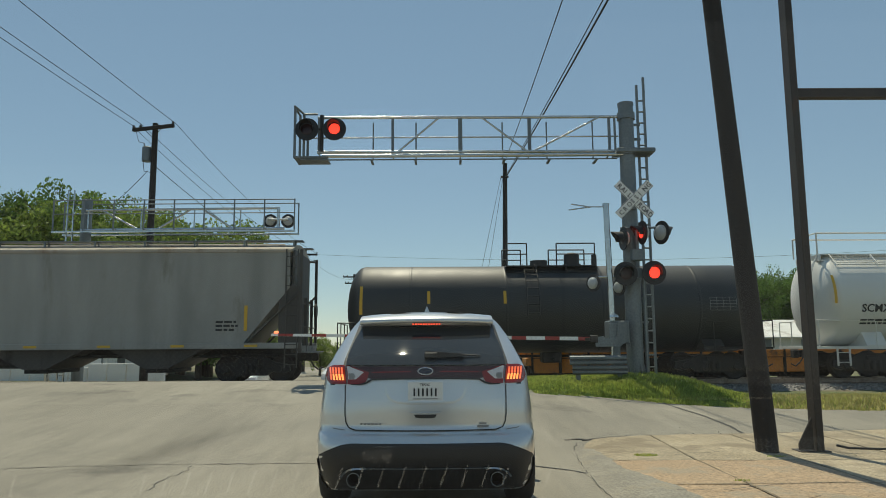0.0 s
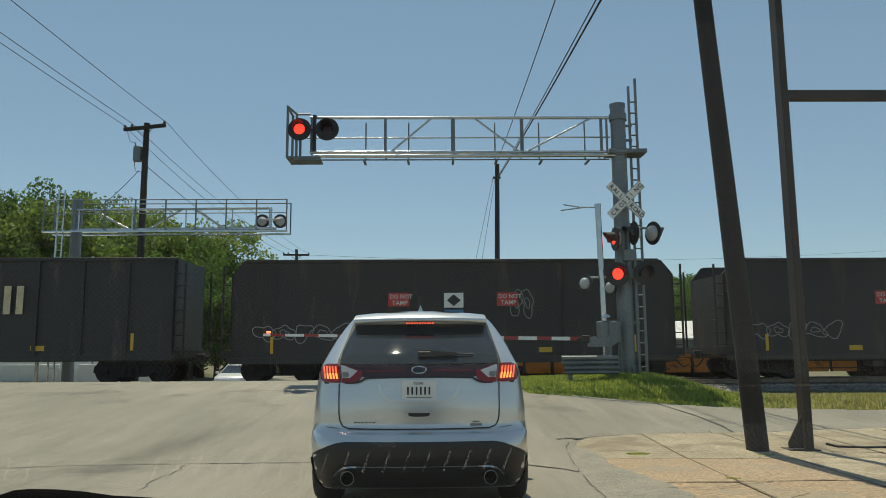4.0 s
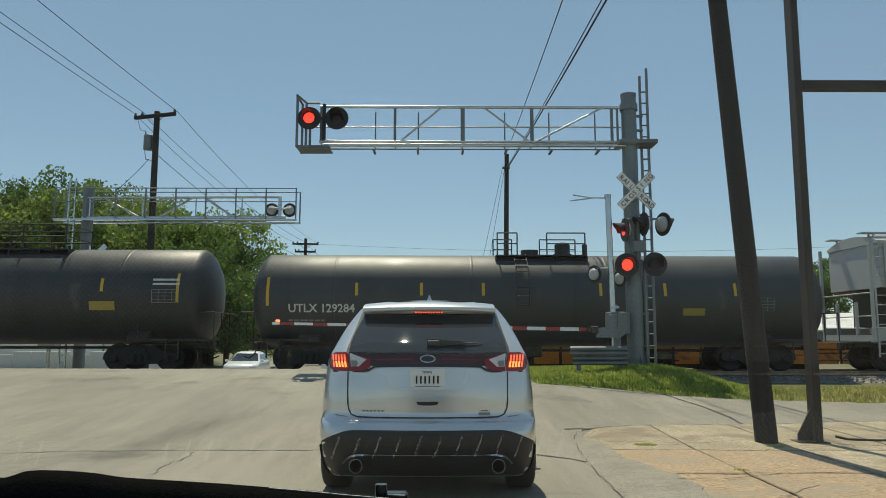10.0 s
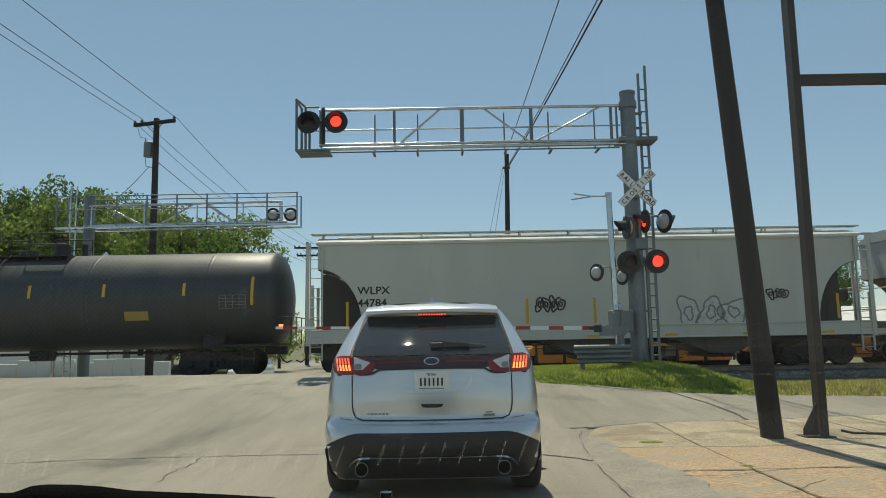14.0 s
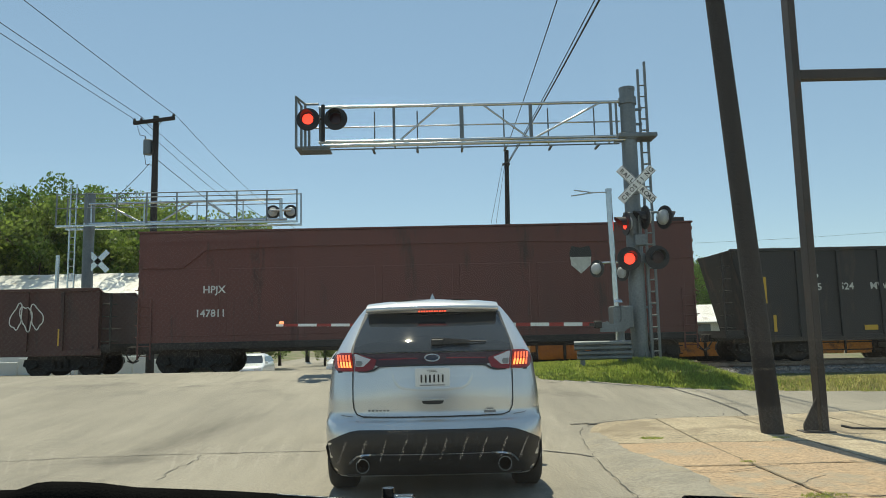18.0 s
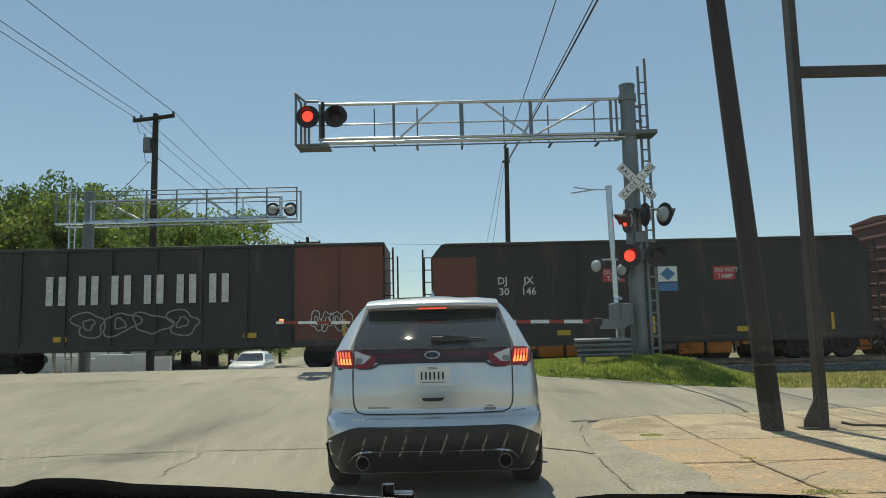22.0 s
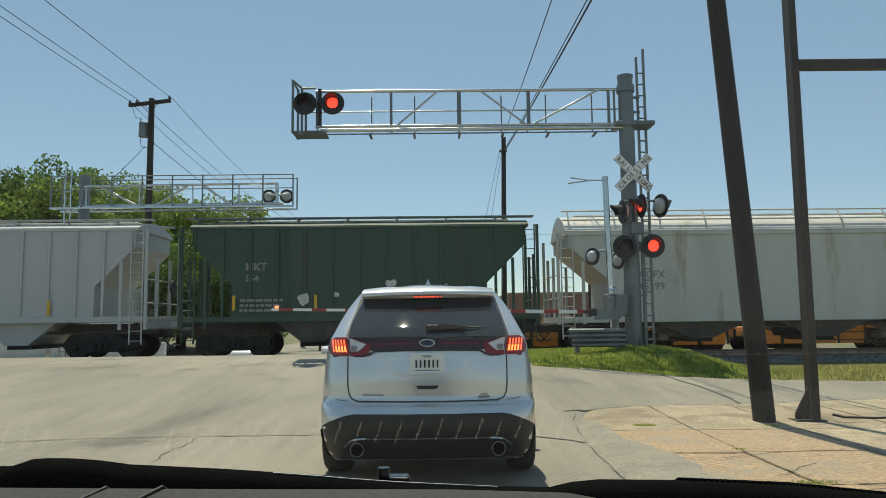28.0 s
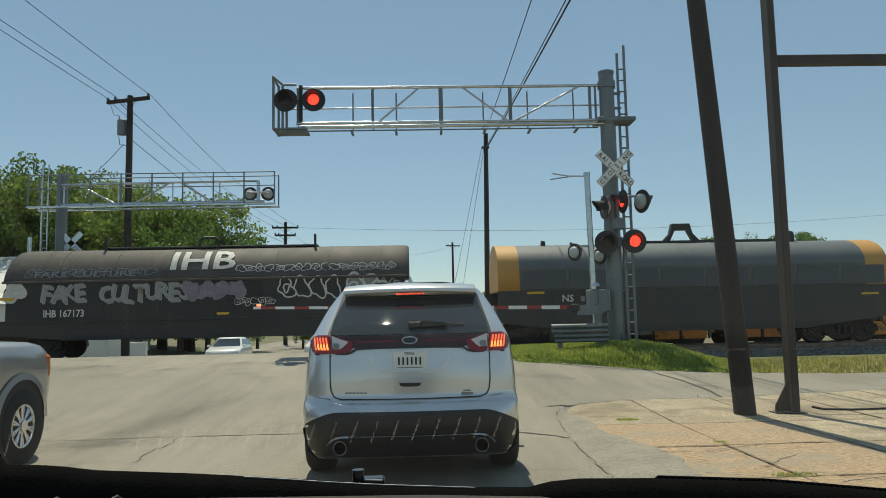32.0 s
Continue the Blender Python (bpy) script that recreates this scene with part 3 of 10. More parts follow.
for i in range(6):
    p = [Vector((random.uniform(-1, 1), random.uniform(-1, 1), random.uniform(-1, 1))).normalized() * random.uniform(0.7, 1.1) for _ in range(9)]
    bm = bmesh.new()
    for q in p:
        bm.verts.new(q)
    bmesh.ops.convex_hull(bm, input=bm.verts)
    bm.verts.ensure_lookup_table()
    bm.verts.index_update()
    stone.append(([tuple(v.co) for v in bm.verts], [tuple(v.index for v in f.verts) for f in bm.faces]))
    bm.free()
s = Shape()
for i in range(5200):
    x, d = random.uniform(3.0, 26.0), random.uniform(-3.6, -1.2)
    z = RAIL_Z - 0.19 + (-0.34 + 0.37 * ease(-3.3, -1.6, d))
    k = random.uniform(0.025, 0.06)
    v, f = random.choice(stone)
    a = random.uniform(0, 6.28)
    wx, wy = x * UX - (TRACK_Y * UX + d) * UY, x * UY + (TRACK_Y * UX + d) * UX
    s.add([(wx + k * (p[0] * math.cos(a) - p[1] * math.sin(a)), wy + k * (p[0] * math.sin(a) + p[1] * math.cos(a)), z + k * p[2] * 0.8) for p in v], f)
solid("ballast_stones", s, M["ballast"], "loose grey crushed stones beside the rails", "ballast", kind="stuff")

# grass on the mound and along the track
def blades(count, region, material, label, tall, name):
    s = Shape()
    for _ in range(count):
        x, y = region()
        if y < grass_edge(x) - 0.06 * random.random() or x < 1.72:
            continue
        z = height(x, y) - 0.04
        h, a = tall(x, y) * random.uniform(0.5, 1.2), random.uniform(0, 6.28)
        w = random.uniform(0.008, 0.018)
        lx, ly = math.cos(a) * h * random.uniform(0.1, 0.6), math.sin(a) * h * random.uniform(0.1, 0.6)
        px, py = -math.sin(a) * w, math.cos(a) * w
        s.add([(x - px, y - py, z), (x + px, y + py, z), (x + px * 0.7 + lx * 0.4, y + py * 0.7 + ly * 0.4, z + h * 0.6), (x + lx, y + ly, z + h)],
              [(0, 1, 2), (0, 2, 3)])
    solid(name, s, material, label, "grass", kind="stuff")


random.seed(21)
def mound_spot():
    return random.gauss(4.2, 1.9), random.uniform(15.0, 21.8)
def verge_spot():
    return random.uniform(1.8, 17.0), random.uniform(14.2, 21.5)
blades(75000, mound_spot, M["grass"], "lush green grass on the mound below the signal", lambda x, y: (0.10 + 0.10 * ease(3.4, 4.6, x) * ease(7.2, 5.6, x)) * (0.45 + 0.55 * ease(15.3, 16.6, y)), "grass_mound")
blades(9000, verge_spot, M["grass"], "thin green grass along the railway verge", lambda x, y: 0.11, "grass_verge")
blades(46000, verge_spot, M["dry_grass"], "dry straw-coloured grass along the railway verge", lambda x, y: 0.10 * ease(4.5, 8, x) + 0.02, "dry_grass_verge")


# ---------- the freight train ----------
TRAVEL = [(0, 0.0), (1, 19.58), (2, 39.14), (3, 58.81), (3.5, 69.07), (5.5, 108.58), (6, 118.84), (7, 138.78), (8, 158.87), (9, 178.67), (10, 198.98),
          (11, 219.55), (12, 239.69), (13, 260.1), (14, 280.11), (14.5, 291.18), (16.5, 331.82), (17, 342.38), (18, 363.18), (19, 384.03), (20, 404.98),
          (21, 425.18), (22, 446.39), (23, 467.08), (24, 488.79), (25, 509.77), (25.5, 520.38), (27.5, 563.17), (28, 573.76), (29, 594.62), (30, 616.26),
          (31, 637.6), (32, 659.77)]
TRAIN = []


def paint(name, col, dark=0.75, rust=0.25, rough=0.6, stain=(0.10, 0.06, 0.04)):
    return surf(name, col, tuple(c * dark for c in col), rough, size=0.9, fine=16, bump=0.06, streak=5.0, stain=stain, stain_amount=rust, stain_size=0.7, grain_amount=0.14)


M["tank_black"] = paint("black_tank_paint", (0.030, 0.034, 0.036), 0.6, 0.15, 0.5, (0.062, 0.060, 0.057))
M["beam_dark"] = paint("dark_rusty_beam_paint", (0.050, 0.034, 0.030), 0.8, 0.25, 0.6, (0.085, 0.045, 0.03))
# dark colour for hopper bays and ends: grime plus the shade they lie in
M["bay_shade_grime"] = paint("shade_and_grime_bay_paint", (0.075, 0.070, 0.064), 0.7, 0.4, 0.7, (0.035, 0.03, 0.027))
M["tank_grey"] = paint("charcoal_tank_paint", (0.044, 0.049, 0.052), 0.7, 0.1, 0.5, (0.08, 0.08, 0.076))
M["tank_white"] = paint("white_tank_paint", (0.72, 0.71, 0.67), 0.85, 0.1, 0.45, (0.45, 0.40, 0.34))
M["hop_cream"] = paint("pale_cream_hopper_paint", (0.55, 0.54, 0.49), 0.88, 0.08, 0.55, (0.40, 0.37, 0.32))
M["hop_grey"] = paint("light_grey_hopper_paint", (0.45, 0.46, 0.46), 0.86, 0.1, 0.55, (0.30, 0.28, 0.26))
M["hop_dirty"] = paint("dirty_grey_hopper_paint", (0.33, 0.328, 0.305), 0.66, 0.22, 0.65, (0.20, 0.185, 0.155))
M["roof_rust"] = paint("rust_stained_roof_paint", (0.40, 0.345, 0.28), 0.7, 0.4, 0.65, (0.24, 0.17, 0.12))
M["hop_rust"] = paint("rust_washed_hopper_paint", (0.315, 0.305, 0.285), 0.72, 0.30, 0.65, (0.23, 0.165, 0.115))
M["hop_white"] = paint("stained_white_hopper_paint", (0.58, 0.565, 0.52), 0.8, 0.3, 0.6, (0.36, 0.29, 0.21))
M["hop_green"] = paint("dark_green_hopper_paint", (0.028, 0.075, 0.050), 0.75, 0.25, 0.6, (0.05, 0.05, 0.045))
M["gon_dark"] = paint("dark_green_black_paint", (0.0216, 0.0259, 0.0259), 0.7, 0.3, 0.6, (0.06, 0.05, 0.042))
M["gon_black"] = paint("worn_black_paint", (0.027, 0.0255, 0.0255), 0.7, 0.35, 0.65, (0.075, 0.05, 0.04))
M["gon_orange"] = paint("rusty_orange_paint", (0.18, 0.052, 0.032), 0.7, 0.4, 0.65, (0.11, 0.05, 0.03))
M["box_red"] = paint("boxcar_red_paint", (0.16, 0.042, 0.034), 0.8, 0.2, 0.65, (0.085, 0.04, 0.032))
M["box_brown"] = paint("oxide_brown_paint", (0.145, 0.053, 0.045), 0.8, 0.3, 0.7, (0.06, 0.035, 0.03))
M["door_grey"] = paint("dull_grey_door_paint", (0.135, 0.132, 0.125), 0.7, 0.3, 0.6, (0.06, 0.05, 0.045))
M["gon_brown"] = paint("dark_oxide_paint", (0.085, 0.036, 0.030), 0.75, 0.4, 0.7, (0.045, 0.028, 0.024))
M["underframe"] = surf("grimy_black_underframe", (0.030, 0.027, 0.025), (0.018, 0.017, 0.016), 0.8, size=0.3, fine=20, bump=0.2, stain=(0.05, 0.041, 0.034), stain_amount=0.35, stain_size=0.3)
M["wheel"] = surf("wheel_steel", (0.045, 0.038, 0.034), (0.025, 0.022, 0.02), 0.5, 0.6, size=0.2, fine=20, bump=0.1)
M["yellow_mark"] = plain("yellow_reflective_strip", (0.62, 0.36, 0.03), 0.5)
M["white_mark"] = surf("white_lettering", (0.62, 0.62, 0.58), (0.45, 0.45, 0.42), 0.6, size=0.2, fine=12, bump=0)
M["cream_mark"] = surf("worn_cream_lettering", (0.62, 0.55, 0.36), (0.50, 0.42, 0.26), 0.6, size=0.3, fine=10, bump=0, stain=(0.2, 0.12, 0.06), stain_amount=0.3, stain_size=0.2)
M["yellow_letter"] = plain("yellow_lettering", (0.33, 0.245, 0.05), 0.6)
M["black_mark"] = plain("black_lettering", (0.03, 0.03, 0.03), 0.6)
M["red_mark"] = plain("red_placard", (0.50, 0.035, 0.035), 0.5)
M["blue_mark"] = plain("blue_placard", (0.06, 0.20, 0.40), 0.5)
M["green_mark"] = plain("green_spray_paint", (0.05, 0.26, 0.09), 0.6)
M["wrap"] = surf("white_lumber_wrap", (0.66, 0.70, 0.68), (0.56, 0.60, 0.59), 0.45, size=0.5, fine=7, bump=0.25)
M["sun_yellow"] = plain("yellow_print", (0.72, 0.46, 0.03), 0.5)
M["print_green"] = plain("dark_green_print", (0.02, 0.09, 0.05), 0.5)
M["gon_green_band"] = plain("pale_marking", (0.30, 0.30, 0.28), 0.6)
M["coil_grey"] = paint("blue_grey_hood_paint", (0.125, 0.143, 0.15), 0.8, 0.2, 0.55, (0.18, 0.21, 0.20))
M["coil_yellow"] = paint("ochre_yellow_paint", (0.56, 0.29, 0.08), 0.85, 0.15, 0.55, (0.34, 0.19, 0.08))


def wheel_mesh():
    s = Shape()
    prof = [(0.0, 0.09), (0.02, 0.30), (0.0, 0.40), (-0.02, 0.455), (0.11, 0.455), (0.13, 0.49), (0.15, 0.48), (0.12, 0.36), (0.06, 0.28), (0.10, 0.10)]
    n = 20
    s.rings([[(r * math.cos(2 * math.pi * i / n), y, r * math.sin(2 * math.pi * i / n)) for i in range(n)] for y, r in prof], smooth=True)
    return s.mesh("wheel", M["wheel"])


def sideframe_mesh():
    s = Shape()
    out = [(-1.28, 0.40), (-1.24, 0.62), (-0.78, 0.68), (-0.40, 0.86), (0.40, 0.86), (0.78, 0.68), (1.24, 0.62), (1.28, 0.40), (1.02, 0.30),
           (0.80, 0.44), (0.50, 0.24), (-0.50, 0.24), (-0.80, 0.44), (-1.02, 0.30)]
    s.prism(out, -0.09, 0.09)
    for x in (-0.22, -0.0, 0.22):
        s.tube((x, -0.12, 0.32), (x, -0.12, 0.62), 0.085, 8)
    s.tube((-0.89, -0.16, 0.46), (-0.89, 0.0, 0.46), 0.12, 10)
    s.tube((0.89, -0.16, 0.46), (0.89, 0.0, 0.46), 0.12, 10)
    return s.mesh("side_frame", M["underframe"])


WHEEL, SIDEFRAME = wheel_mesh(), sideframe_mesh()
BOLSTER = Shape().box(-0.20, 0.20, -1.15, 1.15, 0.50, 0.80, cut=0.03).tube((-0.89, -0.75, 0.46), (-0.89, 0.75, 0.46), 0.08, 8).tube((0.89, -0.75, 0.46), (0.89, 0.75, 0.46), 0.08, 8).mesh("bolster", M["underframe"])
COUPLER = Shape().box(-0.55, 0.0, -0.12, 0.12, 0.72, 0.98, cut=0.02).box(0.0, 0.22, -0.17, 0.10, 0.70, 1.0, cut=0.04).mesh("coupler", M["underframe"])
HOSE = Shape().path([(0, 0, 0.75), (0.12, -0.04, 0.55), (0.28, -0.04, 0.42), (0.46, 0.0, 0.5)], 0.025).mesh("air_hose", M["underframe"])


def bogie(car, x):
    b = part("bogie", BOLSTER, None, car)
    b.location = (x, 0, 0)
    for y, r in ((-0.99, 0), (0.99, 180)):
        f = part("side_frame", SIDEFRAME, None, b)
        f.location, f.rotation_euler = (0, y, 0), (0, 0, radians(r))
    for xx in (-0.89, 0.89):
        for y, r in ((-0.80, 0), (0.80, 180)):
            w = part("wheel", WHEEL, None, b)
            w.location, w.rotation_euler = (xx, y, 0.46), (0, 0, radians(r))


def railcar(name, label, category, start, length, inset=1.9):
    car = thing(name, label, category, group="cars of the freight train")
    TRAIN.append((car, start))
    bogie(car, inset)
    bogie(car, length - inset)
    for x, r in ((0.0, 180), (length, 0)):
        c = part("coupler", COUPLER, None, car)
        c.location, c.rotation_euler = (x, 0, 0), (0, 0, radians(r))
        h = part("air_hose", HOSE, None, car)
        h.location, h.rotation_euler = (x, -0.35, 0), (0, 0, radians(r))
    return car


def ladder(car, x, y, z0, z1, mat, width=0.42):
    s = Shape()
    for a in (x - width / 2, x + width / 2):
        s.box(a - 0.02, a + 0.02, y - 0.03, y + 0.03, z0, z1)
    z = z0 + 0.12
    while z < z1:
        s.tube((x - width / 2, y - 0.02, z), (x + width / 2, y - 0.02, z), 0.014, 6)
        z += 0.33
    part("ladder", s, mat, car)


def small_print(car, x, y, z, w, h, rows, mat, seed=0):
    """Lines of print too small to read: plain bars."""
    rnd = random.Random(seed)
    s = Shape()
    for i in range(rows):
        a, zz = x, z + h * (rows - 1 - i) / rows
        end = x + w * rnd.uniform(0.7, 1.0)
        while a < end:
            b = min(end, a + rnd.uniform(0.08, 0.28))
            s.box(a, b, y - 0.004, y, zz, zz + h / rows * 0.55)
            a = b + 0.04
    part("small_print", s, mat, car)


def strip(car, x, y, z0, z1, w=0.10, mat="yellow_mark"):
    part("reflective_strip", Shape().box(x - w / 2, x + w / 2, y - 0.012, y, z0, z1), M[mat], car)


def placard(car, x, y, z, w, h, mat, edge=None, name="placard", label=""):
    s = Shape().box(x, x + w, y - 0.01, y, z, z + h)
    if edge:
        t = 0.05 * h
        s.box(x + t, x + w - t, y - 0.014, y, z + t, z + h - t, 1)
    return part(name, s, [M[mat], M[edge or mat]], car, label)


def graffiti(car, x, y, z, w, h, seed, line="white_mark", fill=None, count=6, thick=0.045, wrap=None):
    """Sprayed loops and blobs with no readable letters."""
    rnd = random.Random(seed)
    s = Shape()
    step = w / count
    for k in range(count):
        cx, cz = x + step * (k + 0.5), z + h / 2
        loops = [(0.55 * step, 0.46 * h)] + ([(0.22 * step, 0.18 * h)] if rnd.random() < 0.7 else [])
        for li, (ra, rb) in enumerate(loops):
            ph, n = [rnd.uniform(0, 6.28) for _ in range(3)], 30
            pts = []
            for i in range(n + 1):
                t = 2 * math.pi * i / n
                r = 1 + 0.22 * math.sin(2 * t + ph[0]) + 0.16 * math.sin(3 * t + ph[1]) + 0.10 * math.sin(5 * t + ph[2])
                pts.append((cx + ra * r * math.cos(t) * 0.95, cz + rb * r * math.sin(t)))
            if fill and li == 0:
                s.add([(cx, y - 0.004, cz)] + [(a, y - 0.004, b) for a, b in pts], [(0, i + 1, i + 2) for i in range(n)], 1)
            off = 0.007 + 0.0015 * li
            for (a, b), (c, d) in zip(pts, pts[1:]):
                ln = math.hypot(c - a, d - b) or 1.0
                nx, nz = -(d - b) / ln * thick / 2, (c - a) / ln * thick / 2
                s.add([(a - nx, y - off, b - nz), (c - nx, y - off, d - nz), (c + nx, y - off, d + nz), (a + nx, y - off, b + nz)], [(0, 1, 2, 3)])
    if wrap:
        # lay it round the shell of a tank: centre height and radius
        s.v = [(a, y - b - math.sqrt(max(0.01, wrap[1] ** 2 - (c - wrap[0]) ** 2)), c) for a, b, c in [(p[0], y - p[1], p[2]) for p in s.v]]
        s.v = [(a, b - y, c) for a, b, c in s.v]
    part("graffiti", s, [M[line], M[fill or line]], car, "sprayed graffiti")


def block_letters(car, x, y, z, w, h, count, mat, name="name_block"):
    """A company's name as plain upright bars, a pair for each letter."""
    n = len(count)
    for i in range(n):
        a, ww = x + w * i / n, w / n * 0.60
        part(name, Shape().box(a, a + ww * 0.36, y - 0.008, y, z, z + h, cut=0.004).box(a + ww * 0.64, a + ww, y - 0.008, y, z, z + h, cut=0.004), M[mat], car)


# how far the shells reach past their frames, and their rise
SHELL_FIT = {-3.13: (0.25, 0.2, 0.15), 13.16: (0.1, 0.1, 0.1), 34.0: (0.4, 0.9, 0.05), 170.9: (0.18, 0.7, 0.22), 192.77: (0.5, 0.8, 0.19), 257.59: (0.37, 0.77, 0.23),
             483.23: (0.5, 0.9, 0.12), 503.96: (0.27, 0.4, 0.15)}
TANKS = {}                               # tank cars: height and radius of the shell


def cling_to_shells():
    """Bends lettering, print and plates round the shell that they are painted on."""
    for car, (zc, r) in TANKS.items():
        for ob in car.children:
            if ob.name.split(".")[0] not in ("lettering", "graffiti_writing", "small_print", "placard", "white_band", "data_table") or ob.rotation_euler.x:
                continue
            me = ob.data.copy()
            x0, y0, z0 = ob.location
            low, high = min(v.co.z for v in me.vertices), max(v.co.z for v in me.vertices)
            if high - low > 0.4:
                # tall letters are cut into courses, so that they can follow the curve
                bm = bmesh.new()
                bm.from_mesh(me)
                for k in range(1, 8):
                    bmesh.ops.bisect_plane(bm, geom=bm.verts[:] + bm.edges[:] + bm.faces[:], plane_co=(0, 0, low + (high - low) * k / 8), plane_no=(0, 0, 1))
                bm.to_mesh(me)
                bm.free()
            zs = [v.co.z + z0 for v in me.vertices]
            front = min(v.co.y for v in me.vertices)
            sag = min(0.02 if high - low > 0.4 else 0.09, (max(zs) - min(zs)) ** 2 / (5 * r))
            for v in me.vertices:
                dz = min(r * 0.97, abs(v.co.z + z0 - zc))
                v.co.y = -math.sqrt(r * r - dz * dz) - 0.005 - sag + min(0.02, v.co.y - front) - y0
            ob.data = me


def tank_car(start, length, radius, zc, mat, label, mark=None, mark_mat="white_mark", mark_x=1.4, mark_z=2.05, mark_h=0.30, strips=(), style="short", top_x=None,
             strip_mat="yellow_mark", end_cap=0.62):
    car = railcar("tank_car", label, "tank car", start, length, 2.0)
    left, right, rise = SHELL_FIT.get(start, (0.0, 0.0, 0.0))
    radius, zc = radius + 0.5 * rise, zc + 0.5 * rise
    TANKS[car] = (zc, radius)
    n = 40
    x0, x1 = 0.35 - left, length - 0.35 + right
    loops = [(x0 + end_cap * (1 - math.cos(math.pi / 2 * k / 6)), radius * max(0.04, math.sin(math.pi / 2 * k / 6))) for k in range(7)]
    mid = steps([(x0 + end_cap, x1 - end_cap, 8)])[1:-1]
    prof = loops + [(m, radius) for m in mid] + [(x0 + x1 - a, r) for a, r in loops[::-1]]
    s = Shape()
    s.rings([[(px, -r * math.sin(2 * math.pi * i / n), zc + r * math.cos(2 * math.pi * i / n)) for i in range(n)] for px, r in prof])
    part("tank_shell", s, M[mat], car)
    # weld bands
    for m in mid[::2]:
        b = Shape()
        b.rings([[(m + dx, -(radius + e) * math.sin(2 * math.pi * i / n), zc + (radius + e) * math.cos(2 * math.pi * i / n)) for i in range(n)] for dx, e in ((-0.05, 0.0), (-0.03, 0.006), (0.03, 0.006), (0.05, 0.0))], caps=False)
        part("weld_band", b, M[mat], car)
    for x in (2.0, length - 2.0):
        part("saddle", Shape().prism_x([(-1.45, 1.0), (1.45, 1.0), (1.45, 1.15), (1.15, zc - radius * 0.72), (-1.15, zc - radius * 0.72), (-1.45, 1.15)], x - 0.35, x + 0.35), M["underframe" if mat != "tank_white" else mat], car)
        d = -1 if x < length / 2 else 1
        e = x + d * 2.0
        p = Shape().box(min(x, e), max(x, e), -1.45, 1.45, 1.02, 1.10)
        part("end_platform", p, M["underframe" if mat != "tank_white" else mat], car)
        h = Shape()
        ex = x0 - 0.2 if d < 0 else x1 + 0.2
        for y in (-1.4, -0.5, 0.5, 1.4):
            h.tube((ex, y, 1.05), (ex, y, 2.0), 0.02, 6)
        h.tube((ex, -1.4, 2.0), (ex, 1.4, 2.0), 0.02, 6)
        h.tube((ex, -1.4, 2.0), (x, -1.45, 1.95), 0.02, 6).tube((x, -1.45, 1.05), (x, -1.45, 1.95), 0.02, 6)
        part("end_handrail", h, M["black" if mat != "tank_white" else "tank_white"], car)
        ladder(car, x + d * 1.2, -1.5, 0.45, 1.1, M["black" if mat != "tank_white" else "tank_white"])
    part("centre_pipe", Shape().tube((2.8, 0.3, zc - radius - 0.12), (length - 2.8, 0.3, zc - radius - 0.12), 0.05, 8), M["underframe"], car)
    part("outlet_valve", Shape().box(length / 2 - 0.35, length / 2 + 0.35, -0.3, 0.3, zc - radius - 0.35, zc - radius + 0.05, cut=0.05).tube((length / 2, -0.9, zc - radius - 0.2), (length / 2, 0.9, zc - radius - 0.2), 0.03), M["underframe"], car)
    pm = M["black" if mat != "tank_white" else "tank_white"]
    ztop, c = zc + radius, (length / 2 if top_x is None else top_x)
    def railing(xa, xb, ya, yb, z0, zh, posts, bars=(1.0,)):
        s = Shape()
        for y in (ya, yb):
            for x in steps([(xa, xb, posts)]):
                s.tube((x, y, z0), (x, y, z0 + zh), 0.03, 6)
            for k in bars:
                s.tube((xa, y, z0 + zh * k), (xb, y, z0 + zh * k), 0.028, 6)
        for x in (xa, xb):
            for k in bars:
                s.tube((x, ya, z0 + zh * k), (x, yb, z0 + zh * k), 0.022, 6)
        part("railing", s, pm, car)
    def deck(xa, xb, w=0.95):
        s = Shape().box(xa, xb, -w, w, ztop - 0.10, ztop - 0.06)
        for x in steps([(xa, xb, max(2, int((xb - xa) / 0.9)))]):
            s.box(x - 0.025, x + 0.025, -w, w, ztop - 0.30, ztop - 0.10)
            s.tube((x, -w, ztop - 0.10), (x - 0.02, -w * 0.86, ztop - 0.42), 0.02, 6)
        s.tube((xa, -w, ztop - 0.30), (xb, -w, ztop - 0.30), 0.02, 6)
        part("top_platform", s, pm, car)
    def housing(x, r=0.40, h=0.50):
        s = Shape().tube((x, 0, ztop - 0.08), (x, 0, ztop + h * 0.8), r, 18).dome((x, 0, ztop + h * 0.8), (0, 0, 1), r * 0.96, h * 0.2, 18)
        s.tube((x, 0, ztop - 0.05), (x, 0, ztop + 0.06), r * 1.2, 18)
        part("valve_housing", s, pm, car)
    def side_ladder(x):
        s = Shape()
        for a in (x - 0.21, x + 0.21):
            pts = []
            for k in range(9):
                t = radians(100 - 10 * k)
                pts.append((a, -(radius + 0.14) * math.sin(t) if t < math.pi / 2 else -(radius + 0.14), zc + (radius + 0.10) * math.cos(t)))
            s.path(pts, 0.018, 6)
        for k in range(8):
            t = radians(97 - 10 * k)
            s.tube((x - 0.21, -(radius + 0.14) * math.sin(t), zc + (radius + 0.10) * math.cos(t)), (x + 0.21, -(radius + 0.14) * math.sin(t), zc + (radius + 0.10) * math.cos(t)), 0.014, 6)
        part("side_ladder", s, pm, car)
